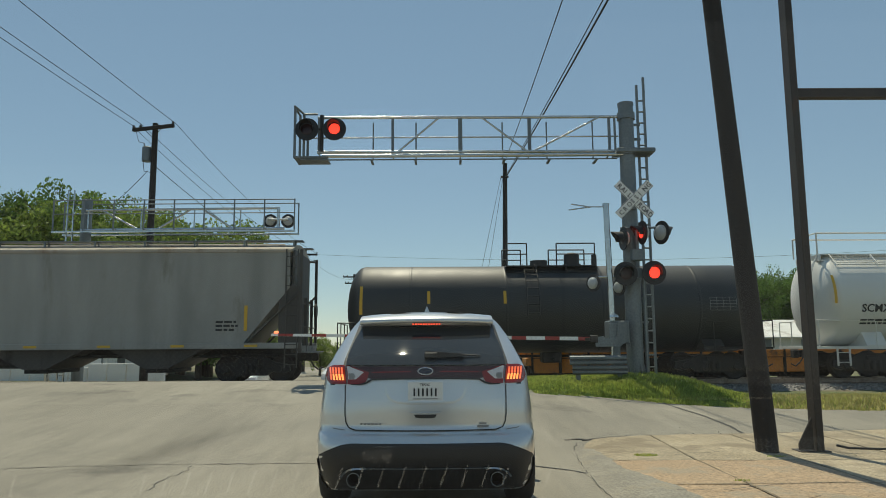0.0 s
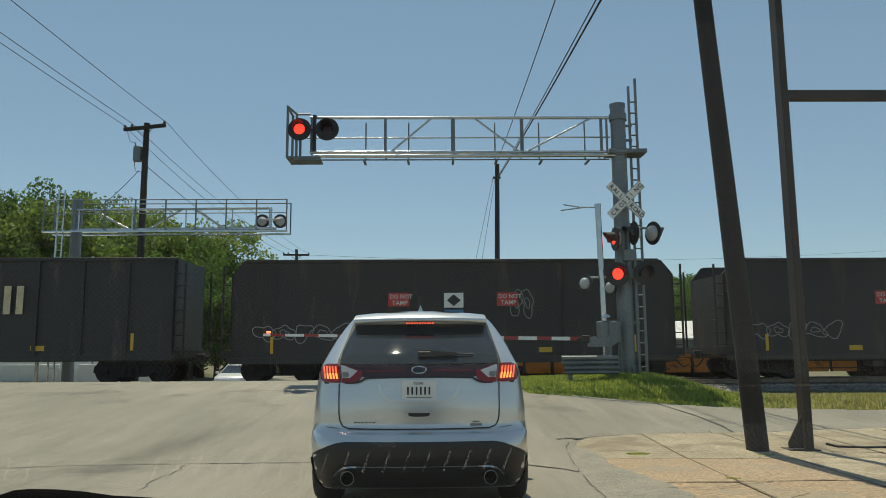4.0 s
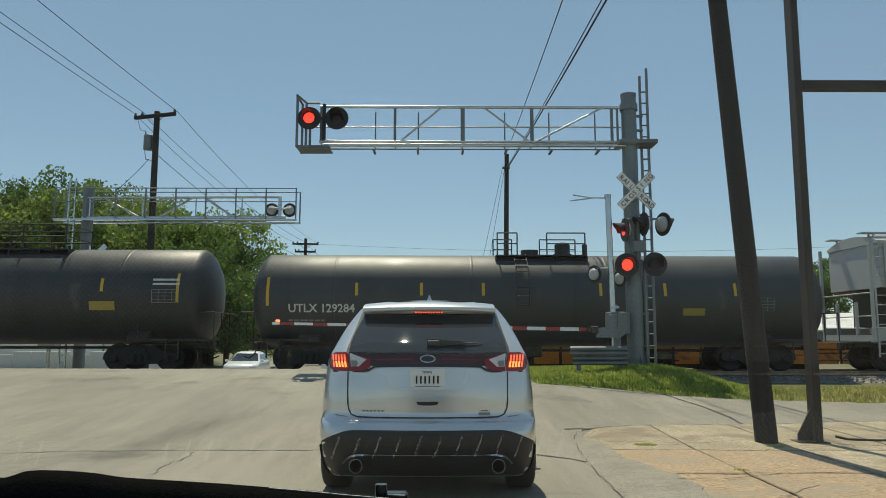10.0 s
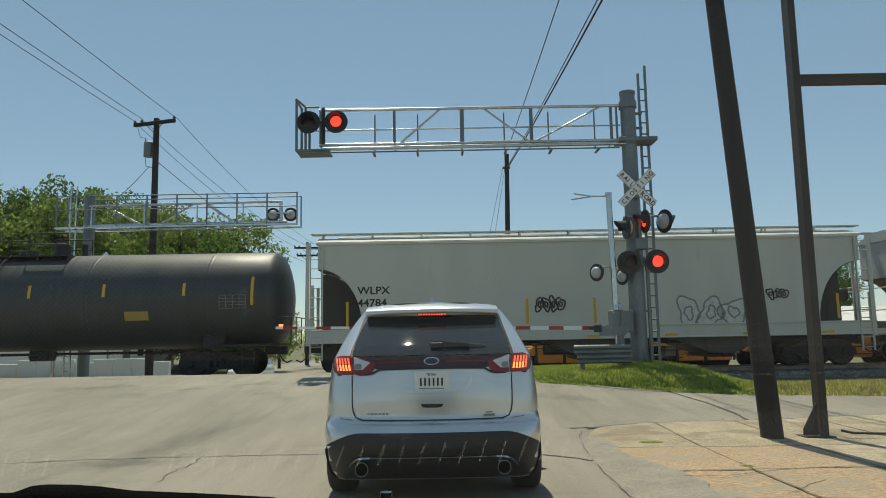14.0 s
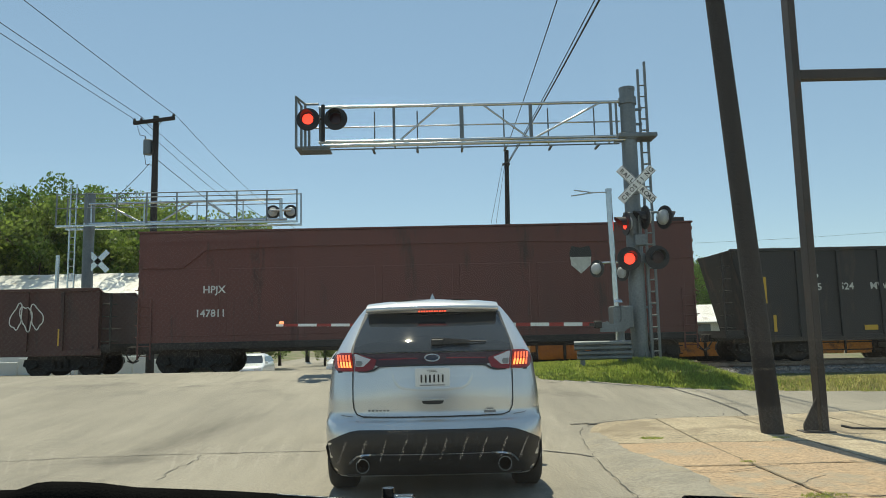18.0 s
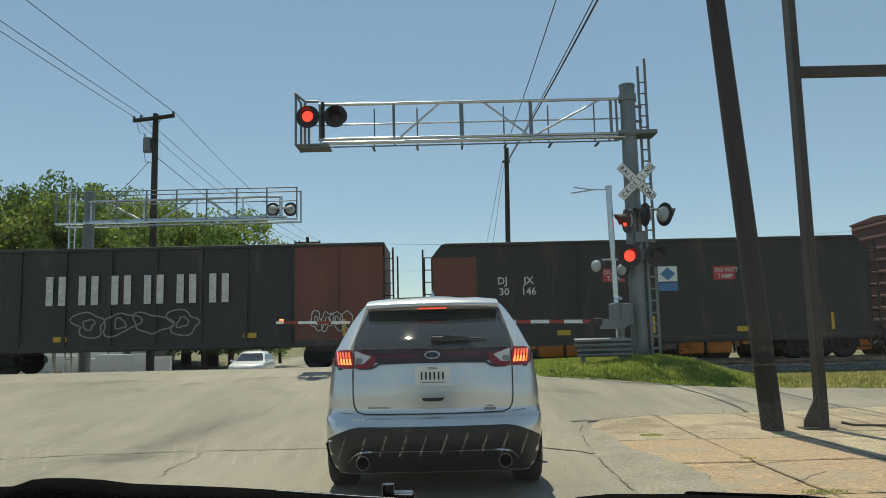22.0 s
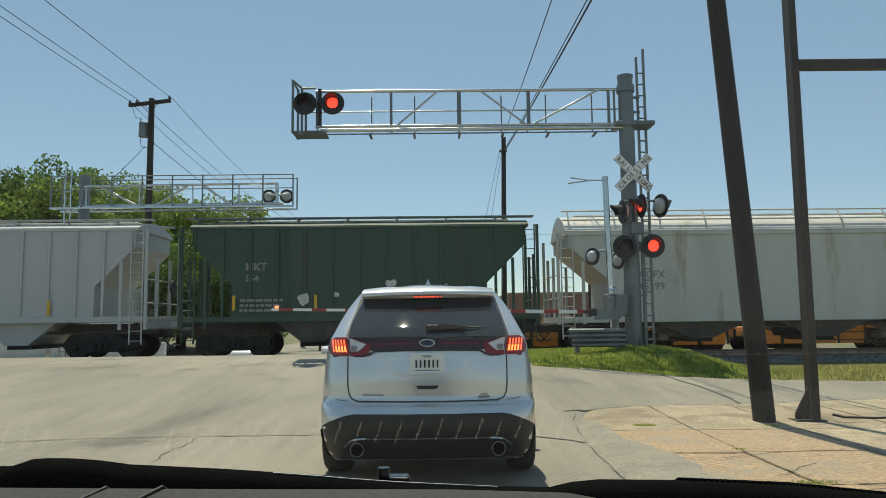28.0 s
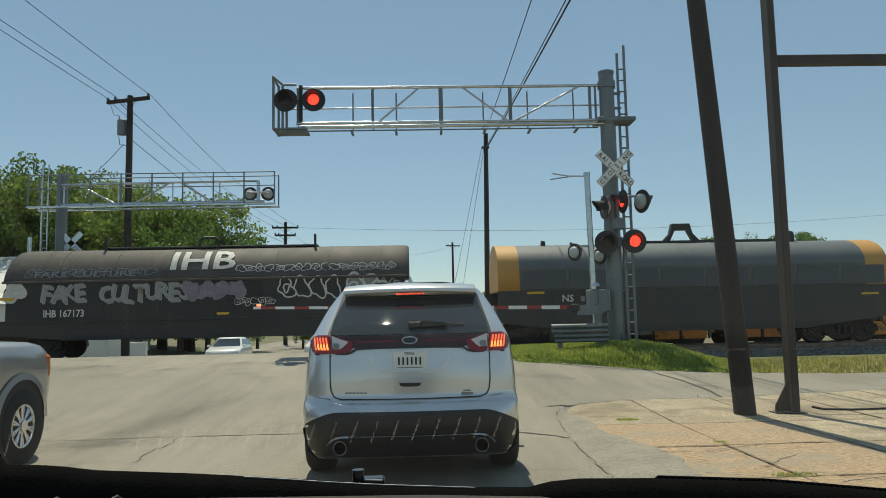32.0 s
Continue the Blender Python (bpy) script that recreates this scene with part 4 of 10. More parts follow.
    if style == "short":
        deck(c - 1.6, c + 1.6)
        for xa, xb in ((c - 1.55, c - 0.85), (c + 0.2, c + 1.55)):
            for y in (-0.9, 0.9):
                s = Shape()
                s.path([(xa, y, ztop - 0.1), (xa, y, ztop + 0.72), (xb, y, ztop + 0.72), (xb, y, ztop - 0.1)], 0.024)
                s.tube((xa, y, ztop + 0.34), (xb, y, ztop + 0.34), 0.022, 6)
                part("railing", s, pm, car)
        housing(c + 0.9, 0.28, 0.5)
        part("manway", Shape().tube((c - 0.3, 0, ztop - 0.05), (c - 0.3, 0, ztop + 0.2), 0.32, 16), pm, car)
        part("relief_valve", Shape().tube((c + 1.72, 0, ztop - 0.1), (c + 1.72, 0, ztop + 0.42), 0.1, 10), pm, car)
        side_ladder(c - 0.75)
    elif style == "long":
        deck(c - 3.1, c + 3.1)
        railing(c - 3.0, c + 3.0, -0.95, 0.95, ztop - 0.06, 0.86, 4, (0.5, 1.0))
        housing(c + (1.7 if start > 500 else -1.7), 0.42, 0.55)
        side_ladder(c - 2.2 if length > 19.6 else c + 2.2)
    elif style == "mid":
        deck(c - 1.35, c + 1.35)
        railing(c - 1.3, c + 1.3, -0.95, 0.95, ztop - 0.06, 0.80, 3, (0.5, 1.0))
        housing(c, 0.44, 0.52)
        part("running_board", Shape().box(0.9, length - 0.9, -0.35, 0.35, ztop + 0.03, ztop + 0.08), pm, car)
        for x in (1.1, length - 1.1):
            s = Shape()
            for dx in (-0.18, 0.18):
                s.path([(x + dx - 0.14, -0.5, ztop - 0.1), (x + dx - 0.14, -0.5, ztop + 0.38), (x + dx, -0.5, ztop + 0.46), (x + dx + 0.14, -0.5, ztop + 0.38), (x + dx + 0.14, -0.5, ztop - 0.1)], 0.022)
            part("grab_hoop", s, pm, car)
        for x, d in ((0.25, 1), (length - 0.25, -1)):
            for k in range(7):
                t = radians(15 + 13 * k)
                s = Shape().tube((x + d * 0.5 * (1 - math.sin(t)) - d * 0.05, -0.5, zc + radius * math.cos(t) * 0.98), (x + d * 0.5 * (1 - math.sin(t)) - d * 0.05, -0.1, zc + radius * math.cos(t) * 0.98), 0.015, 6)
                part("end_rung", s, pm, car)
    elif style == "full":
        deck(0.6, length - 0.7, 0.85)
        for xa, xb in ((0.5, c - 0.35), (c + 0.9, length - 0.9)):
            railing(xa, xb, -0.85, 0.85, ztop - 0.06, 0.74, max(2, int((xb - xa) / 2.9)), (1.0,))
        housing(c + 0.28, 0.38, 0.55)
        s = Shape()
        for k in range(5):
            s.tube((0.9, -0.95 - 0.10 * k, ztop - 0.16 - 0.085 * k), (length - 0.9, -0.95 - 0.10 * k, ztop - 0.16 - 0.085 * k), 0.014, 5)
        for x in steps([(0.9, length - 0.9, 12)]):
            s.path([(x, -0.85, ztop - 0.08), (x, -1.35, ztop - 0.52)], 0.022)
        part("side_grating", s, pm, car)
        for x, d in ((0.1, 1), (length - 0.1, -1)):
            ladder_s = Shape()
            for y in (-0.75, -0.35):
                ladder_s.path([(x, y, 1.05), (x, y, zc + 0.4), (x + d * 0.45, y, ztop)], 0.02)
            for k in range(9):
                z = 1.3 + 0.3 * k
                dx = 0 if z < zc + 0.4 else d * 0.45 * (z - zc - 0.4) / (ztop - zc - 0.4)
                ladder_s.tube((x + dx, -0.75, z), (x + dx, -0.35, z), 0.014, 6)
            part("end_ladder", ladder_s, pm, car)
    if style == "plain":
        part("running_board", Shape().box(0.9, length - 0.9, -0.3, 0.3, ztop + 0.02, ztop + 0.07), pm, car)
    y = -radius - 0.004
    if mark:
        written(mark, mark_h, M[mark_mat], car, mark_x, y - 0.006 + 0.03, mark_z)
        small_print(car, mark_x, y + 0.02, mark_z - 0.42, 1.5, 0.22, 2, M["bar_grey" if mat != "tank_white" else "bar"], int(start))
    # strips lie on the curve of the shell
    for x, a, b in strips:
        s, k = Shape(), 6
        pts = []
        for i in range(k + 1):
            z = a + (b - a) * i / k
            yy = -math.sqrt(max(0.01, radius ** 2 - (z - zc) ** 2)) - 0.006
            pts += [(x - 0.05, yy, z), (x + 0.05, yy, z)]
        s.add(pts, [(2 * i, 2 * i + 1, 2 * i + 3, 2 * i + 2) for i in range(k)])
        part("reflective_strip", s, M[strip_mat], car)
    return car


def hopper(start, length, mat, label, roof=None, roof_h=0.42, cut=(1.1, 2.7), marks=(), h=4.90, ribs=0, bays=3, sill_z=1.25, board=True, cage=None, oval=True, knee=None, bay_mat="bay_shade_grime", dark_end=False):
    car = railcar("covered_hopper", label, "hopper car", start, length, 1.85)
    w, eave = 1.58, h - roof_h
    cx, cz = cut
    # the ends of the side sheets are cut out in a quarter oval, or along the slope of the end sheet
    turn = [math.pi / 2 * i / 10 for i in range(11)]
    low = sill_z + 0.27
    oval_cut = [(0.50 + cx * 1.12 * math.sin(t), low + (cz + 0.48 - low) * math.cos(t)) for t in turn]
    if oval:
        out = [(0.50, eave), (length - 0.50, eave)] + [(length - a, b) for a, b in oval_cut] + [(length - oval_cut[-1][0], sill_z), (oval_cut[-1][0], sill_z)] + oval_cut[::-1]
    else:
        foot = [(0.55 + cx, knee), (0.55 + cx, sill_z)] if knee else [(0.55 + cx, sill_z)]
        out = [(0.55, eave), (length - 0.55, eave), (length - 0.55, cz + 0.3)] + [(length - a, b) for a, b in foot] + foot[::-1] + [(0.55, cz + 0.3)]
    s = Shape().prism(out, -w, w)
    part("body", s, M[mat], car)
    # roof: shallow vault with trough hatches
    rf = Shape()
    n = 9
    prof = [(-w - 0.03 + (2 * w + 0.06) * i / (n - 1), eave + (roof_h - 0.12) * math.cos(math.pi / 2 * (2 * i / (n - 1) - 1)) ** 0.8 + 0.02) for i in range(n)]
    rf.prism_x([(-w - 0.03, eave - 0.06)] + prof + [(w + 0.03, eave - 0.06)], 0.45, length - 0.45)
    part("roof", rf, M[roof or mat], car)
    part("roof_hatch", Shape().box(1.0, length - 1.0, -0.28, 0.28, h - 0.14, h - 0.04, cut=0.03), M[roof or mat], car)
    if board:
        for yb in (-1.02, 1.02):
            rb = Shape().box(0.2, length - 0.2, yb - 0.2, yb + 0.2, h - 0.085, h - 0.05)
            x = 0.6
            while x < length - 0.4:
                rb.box(x - 0.03, x + 0.03, yb - 0.19, yb - 0.15, h - 0.38, h - 0.085).box(x - 0.03, x + 0.03, yb + 0.1, yb + 0.14, h - 0.28, h - 0.085)
                x += 1.72
            part("running_board", rb, M[mat if mat in ("hop_cream", "hop_grey") else "galv_dull"], car)
    else:
        rb = Shape()
        for k, z in enumerate((eave + 0.06, eave + 0.5 * roof_h + 0.06, h - 0.02)):
            rb.tube((0.4, -w + 0.0 + 0.25 * k, z), (length - 0.4, -w + 0.25 * k, z), 0.03, 6)
        for x in steps([(0.6, length - 0.6, 11)]):
            rb.path([(x, -w, eave - 0.04), (x, -w + 0.25, eave + 0.5 * roof_h + 0.06), (x, -w + 0.5, h)], 0.03)
        part("roof_rail", rb, M[roof or mat], car)
    part("top_chord", Shape().box(0.5, length - 0.5, -w - 0.05, -w + 0.01, eave - 0.10, eave + 0.0, cut=0.015).box(0.5, length - 0.5, w - 0.01, w + 0.05, eave - 0.10, eave, cut=0.015), M[roof or mat], car)
    high = low if oval else sill_z
    part("side_sill", Shape().box(0.1, length - 0.1, -w - 0.03, -w + 0.08, sill_z - 0.20, high, cut=0.015).box(0.1, length - 0.1, w - 0.08, w + 0.03, sill_z - 0.20, high, cut=0.015), M[mat], car)
    if oval:
        part("sill_flange", Shape().box(0.1, length - 0.1, -w - 0.07, -w - 0.03, high - 0.05, high, cut=0.01).box(0.1, length - 0.1, -w - 0.07, -w - 0.03, sill_z - 0.20, sill_z - 0.15, cut=0.01), M[mat], car)
        for x in (2.35, length - 2.35):
            part("jacking_pad", Shape().box(x - 0.11, x + 0.11, -w - 0.06, -w + 0.02, sill_z - 0.36, sill_z - 0.18, cut=0.02), M[mat], car)
    for x in (0.12, length - 0.20):
        part("end_sheet", Shape().box(x, x + 0.08, -w, w, 1.0, 1.25), M[mat], car)
    part("centre_sill", Shape().box(0.2, length - 0.2, -0.3, 0.3, 0.85, 1.2), M["underframe"], car)
    # bays below the sill
    span = (length - 6.0) / bays
    for k in range(bays):
        a, b = 3.0 + span * k + 0.12, 3.0 + span * (k + 1) - 0.12
        m = 0.5 * (a + b)
        o = [(a, sill_z - 0.05), (b, sill_z - 0.05), (m + 0.38, 0.50), (m - 0.38, 0.50)]
        part("bay", Shape().prism(o, -1.28, 1.28), M[bay_mat], car)
        part("outlet_gate", Shape().box(m - 0.42, m + 0.42, -1.1, 1.1, 0.36, 0.50, cut=0.02).tube((m, -1.3, 0.44), (m, 1.3, 0.44), 0.03), M["underframe"], car)
    part("brake_pipe", Shape().tube((1.0, -0.95, 0.92), (length - 1.0, -0.95, 0.90), 0.05, 8), M["underframe"], car)
    part("brake_cylinder", Shape().tube((length * 0.42, -0.75, 0.72), (length * 0.42 + 1.1, -0.75, 0.72), 0.2, 12), M["underframe"], car)
    # end cage: posts, slope braces, ladders, platform
    cm = M[cage or mat]
    for x, d in ((0.16, 1), (length - 0.16, -1)):
        s = Shape()
        for y in (-w, -0.6, 0.6, w):
            s.box(x - 0.05, x + 0.05, y - 0.04, y + 0.04, 1.0, eave if abs(y) > 1 else cz)
        for y in (-w, w):
            if knee:
                s.box(x + d * 0.85 - 0.05, x + d * 0.85 + 0.05, y - 0.04, y + 0.04, 1.0, cz - 0.2)
            elif not oval:
                s.tube((x, y, cz + 0.2), (x + d * (0.3 + cx), y, sill_z), 0.04, 6)
        for z in (1.9, 2.7):
            s.tube((x, -w, z), (x, w, z), 0.022, 6)
        part("end_frame", s, cm, car)
        ladder(car, x + d * 0.30, -w - 0.05, 0.5, eave, cm, 0.40)
        part("brake_step", Shape().box(x - 0.15, x + 0.35, -1.4, 1.4, 1.0, 1.05), M["galv_dull"], car)
        if oval:
            # end sheet coloured dark: the shade of the opening along with soot
            edge = [(a - 0.02, b - 0.02) if d > 0 else (length - a + 0.02, b - 0.02) for a, b in oval_cut]
            rows = [(a, y, b) for y in (-w + 0.03, w - 0.03) for a, b in edge]
            m = len(edge)
            part("slope_sheet", Shape().add(rows, [(i, i + 1, m + i + 1, m + i) for i in range(m - 1)], 0, True), M["bay_shade_grime"], car, "curved end sheet darkened for soot and shade")
            # dark plate added across the opening, standing in for its shaded depth
            corner = (0.42, low) if d > 0 else (length - 0.42, low)
            part("end_brace_plate", Shape().prism([corner] + [(a - 0.05 if d > 0 else length - a + 0.05, b - 0.05) for a, b in oval_cut], -0.06, 0.06), M["bay_shade_grime"], car)
            part("shear_plate", Shape().box(min(x, x + d * 1.5), max(x, x + d * 1.5), -w + 0.25, w - 0.25, sill_z - 0.10, sill_z + 0.02), M["underframe"], car)
        else:
            edge = [(x + d * 0.42, cz + 0.3), (x + d * (0.40 + cx), knee or sill_z)] + ([(x + d * (0.90 + cx), sill_z)] if knee else [])
            rows = [[(a, y, b) for a, b in edge] for y in (-w + 0.03, w - 0.03)]
            part("slope_sheet", Shape().rings(rows, closed=False, caps=False, smooth=False), M[mat if knee else "bay_shade_grime"], car)
            if dark_end:
                part("end_wall", Shape().box(min(x + d * 0.24, x + d * 0.32), max(x + d * 0.24, x + d * 0.32), -w + 0.1, w - 0.1, 1.0, eave), M["bay_shade_grime"], car, "dark end wall")
                part("corner_sheet", Shape().box(min(x + d * 0.06, x + d * 0.75), max(x + d * 0.06, x + d * 0.75), -w + 0.04, -w + 0.10, 1.2, cz + 0.35), M["bay_shade_grime"], car, "dark corner sheet")
    part("brake_wheel", Shape().tube((length - 0.02, 0.5, 2.5), (length + 0.05, 0.5, 2.5), 0.26, 14), M["underframe"], car)
    if ribs:
        for x in steps([(1.6, length - 1.6, ribs)]):
            part("side_post", Shape().box(x - 0.05, x + 0.05, -w - 0.07, -w, sill_z, eave - 0.1, cut=0.015), M[mat], car)
    for x in (() if knee else steps([(1.8, length - 1.8, 6)])):
        part("reflective_strip", Shape().box(x - 0.22, x + 0.22, -w - 0.042, -w - 0.03, sill_z - 0.14, sill_z - 0.06), M["yellow_mark"], car)
    for mk in marks:
        t, x, z, hh = mk[:4]
        written(t, hh, M[mk[4] if len(mk) > 4 else "black_mark"], car, x, -w - 0.006, z, mk[5] if len(mk) > 5 else 1.0)
    return car


def gondola(start, length, mat, label, h, floor=0.95, ends=0.0, end_mat=None, end_side=0, end_len=3.2, ribs=0, chamfer=0.0, marks=(), name="gondola_car", category="gondola car"):
    car = railcar(name, label, category, start, length, 1.9)
    w = 1.52
    b0, b1 = 0.35, length - 0.35
    t = 0.10
    out = [(b0, h - chamfer), (b0 + chamfer * 0.8, h), (b1 - chamfer * 0.8, h), (b1, h - chamfer), (b1 - ends, floor), (b0 + ends, floor)] if chamfer else \
          [(b0, h), (b1, h), (b1 - ends, floor), (b0 + ends, floor)]
    for yy in (-w, w - t):
        if end_mat:
            if end_side == 0:
                part("end_panel", Shape().prism([(b0, h), (b0 + end_len, h), (b0 + end_len, floor), (b0, floor)], yy, yy + t), M[end_mat], car, "rusty orange end panel")
                part("side_wall", Shape().prism([(b0 + end_len, h), (b1, h), (b1, floor), (b0 + end_len, floor)], yy, yy + t), M[mat], car)
            else:
                part("end_panel", Shape().prism([(b1 - end_len, h), (b1, h), (b1, floor), (b1 - end_len, floor)], yy, yy + t), M[end_mat], car, "rusty orange end panel")
                part("side_wall", Shape().prism([(b0, h), (b1 - end_len, h), (b1 - end_len, floor), (b0, floor)], yy, yy + t), M[mat], car)
        else:
            part("side_wall", Shape().prism(out, yy, yy + t), M[mat], car)
    for x, d in ((b0, 1), (b1, -1)):
        xb = x + d * ends
        part("end_wall", Shape().add([(x, -w, h - chamfer), (x, w, h - chamfer), (xb, w, floor), (xb, -w, floor), (x + d * t, -w, h - chamfer), (x + d * t, w, h - chamfer), (xb + d * t, w, floor), (xb + d * t, -w, floor)],
             [(0, 1, 2, 3), (7, 6, 5, 4), (0, 4, 5, 1), (3, 2, 6, 7), (0, 3, 7, 4), (1, 5, 6, 2)]), M[end_mat if end_mat and (d == 1) == (end_side == 0) else mat], car)
        s = Shape()
        for y in (-w + 0.05, w - 0.05):
            s.box(x - d * 0.28 - 0.03, x - d * 0.28 + 0.03, y - 0.03, y + 0.03, 0.95, h - 0.15)
        for k in range(int((h - 1.2) / 0.42)):
            s.tube((x - d * 0.28, -w + 0.05, 1.2 + 0.42 * k), (x, -w + 0.05, 1.2 + 0.42 * k), 0.018, 6)
            s.tube((x - d * 0.28, -w + 0.05, 1.2 + 0.42 * k), (x - d * 0.28, -w + 0.5, 1.2 + 0.42 * k), 0.018, 6)
        part("end_ladder", s, M["underframe"], car)
        part("end_sill", Shape().box(min(x - d * 0.3, x + d * 0.3), max(x - d * 0.3, x + d * 0.3), -w, w, 0.85, 1.1), M["underframe"], car)
    part("floor", Shape().box(b0 + ends, b1 - ends, -w + t, w - t, floor, floor + 0.1), M["underframe"], car)
    part("top_chord", Shape().box(b0 + chamfer, b1 - chamfer, -w - 0.06, -w + 0.08, h - 0.08, h + 0.04, cut=0.015).box(b0 + chamfer, b1 - chamfer, w - 0.08, w + 0.06, h - 0.08, h + 0.04, cut=0.015), M[mat], car)
    part("side_sill", Shape().box(b0 + ends, b1 - ends, -w - 0.04, -w + 0.06, floor - 0.16, floor + 0.06, cut=0.015), M[mat], car)
    part("centre_sill", Shape().box(0.2, length - 0.2, -0.3, 0.3, 0.75, floor), M["underframe"], car)
    if ribs:
        for k in range(ribs + 1):
            x = b0 + 0.12 + max(ends, 0) + (b1 - b0 - 0.24 - 2 * max(ends, 0)) * k / ribs
            part("side_post", Shape().prism_x([(-w, floor), (-w, h - 0.08), (-w - 0.07, h - 0.10), (-w - 0.10, floor)], x - 0.055, x + 0.055), M[end_mat if end_mat and ((end_side == 0 and x < b0 + end_len) or (end_side == 1 and x > b1 - end_len)) else mat], car)
    for mk in marks:
        tt, x, z, hh = mk[:4]
        written(tt, hh, M[mk[4] if len(mk) > 4 else "white_mark"], car, x, -w - 0.008, z, mk[5] if len(mk) > 5 else 1.0)
    for k in range(5):
        x = b0 + 1.4 + (b1 - b0 - 2.8) * k / 4
        strip(car, x, -w - 0.012, floor + 0.18, floor + 0.75 if k % 2 == 0 else floor + 0.35, 0.10 if k % 2 == 0 else 0.45)
    return car


def boxcar(start, length, mat, label, h, floor=1.0, door=None, panels=0, marks=(), arch=False, ribs=0, name="boxcar", over=0.0):
    car = railcar(name, label, "boxcar", start, length, 2.1)
    w, b0, b1 = 1.55, 0.35 - over, length - 0.35 + over
    part("body", Shape().box(b0, b1, -w, w, floor, h - 0.06, cut=0.03), M[mat], car)
    part("roof", Shape().prism_x([(-w - 0.05, h - 0.08), (w + 0.05, h - 0.08), (w + 0.05, h - 0.02), (0, h + 0.10), (-w - 0.05, h - 0.02)], b0 - 0.03, b1 + 0.03), M[mat], car)
    part("side_sill", Shape().box(b0, b1, -w - 0.03, -w + 0.05, floor - 0.14, floor + 0.10, cut=0.015), M["underframe"], car)
    part("centre_sill", Shape().box(0.2, length - 0.2, -0.35, 0.35, 0.72, floor), M["underframe"], car)
    for x, d in ((b0, -1), (b1, 1)):
        for k in range(9):
            z = floor + 0.25 + (h - floor - 0.5) * k / 8
            part("end_rib", Shape().box(min(x, x + d * 0.07), max(x, x + d * 0.07), -w + 0.12, w - 0.12, z - 0.06, z + 0.06, cut=0.02), M[mat], car)
        ladder(car, x - d * 0.26, -w - 0.04, 0.55, floor + 1.6, M[mat])
        for k in range(5):
            part("grab_iron", Shape().tube((x + d * 0.1, -w + 0.05, floor + 0.3 + 0.4 * k), (x + d * 0.1, -w + 0.5, floor + 0.3 + 0.4 * k), 0.018, 6), M[mat], car)
    if ribs:
        for k in range(ribs + 1):
            x = b0 + 0.1 + (b1 - b0 - 0.2) * k / ribs
            part("side_post", Shape().box(x - 0.05, x + 0.05, -w - 0.05, -w, floor + 0.1, h - 0.14, cut=0.015), M[mat], car)
    if door:
        a, b = door
        d = part("door", Shape().box(a, b, -w - 0.07, -w, floor + 0.05, h - 0.22, cut=0.02), M["door_grey"], car, "ribbed dull sliding door")
        for k in range(14):
            z = floor + 0.22 + (h - floor - 0.6) * k / 13
            part("door_rib", Shape().box(a + 0.32, b - 0.32, -w - 0.13, -w - 0.07, z - 0.055, z + 0.055, cut=0.025), M["door_grey"], d)
        for xx in (a, b - 0.30):
            part("door_stile", Shape().box(xx, xx + 0.30, -w - 0.12, -w - 0.07, floor + 0.08, h - 0.25, cut=0.015), M["gon_black"], d)
        for z in (floor - 0.02, h - 0.22):
            part("door_track", Shape().box(a - (b - a), b + 0.2, -w - 0.09, -w, z, z + 0.065), M[mat], car)
    if arch:
        # pressed side: a raised upper band that steps down at both ends
        s = Shape()
        zz = h - 0.95
        pts = [(b0 + 0.05, h - 0.12), (b1 - 0.05, h - 0.12), (b1 - 0.05, zz - 0.35), (b1 - 1.5, zz - 0.35), (b1 - 2.3, zz + 0.25), (b1 - 5.2, zz + 0.32), (b0 + 5.2, zz + 0.32), (b0 + 2.3, zz + 0.25), (b0 + 1.5, zz - 0.35), (b0 + 0.05, zz - 0.35)]
        s.prism(pts, -w - 0.05, -w)
        part("upper_side_panel", s, M[mat], car)
    if panels:
        for k in range(panels):
            a = b0 + 0.25 + (b1 - b0 - 0.5) * k / panels + 0.12
            b = b0 + 0.25 + (b1 - b0 - 0.5) * (k + 1) / panels - 0.12
            part("side_panel", Shape().box(a, b, -w - 0.02, -w, floor + 0.3, h - 1.35 if arch else h - 0.3, cut=0.008), M[mat], car)
    for mk in marks:
        t, x, z, hh = mk[:4]
        written(t, hh, M[mk[4] if len(mk) > 4 else "white_mark"], car, x, -w - 0.062 if arch and z > h - 1.4 else -w - 0.03, z, mk[5] if len(mk) > 5 else 1.0)
    return car


def bottom_chord(car, length, mat):
    part("deck", Shape().box(0.3, length - 0.3, -1.5, 1.5, 1.10, 1.24, cut=0.02), M[mat], car)
    part("side_sill", Shape().prism([(0.3, 1.10), (length - 0.3, 1.10), (length - 0.3, 0.95), (length - 3.4, 0.92), (3.4, 0.92), (0.3, 0.95)], -1.5, -1.42), M[mat], car)
    part("centre_sill", Shape().box(0.2, length - 0.2, -0.3, 0.3, 0.85, 1.1), M["underframe"], car)


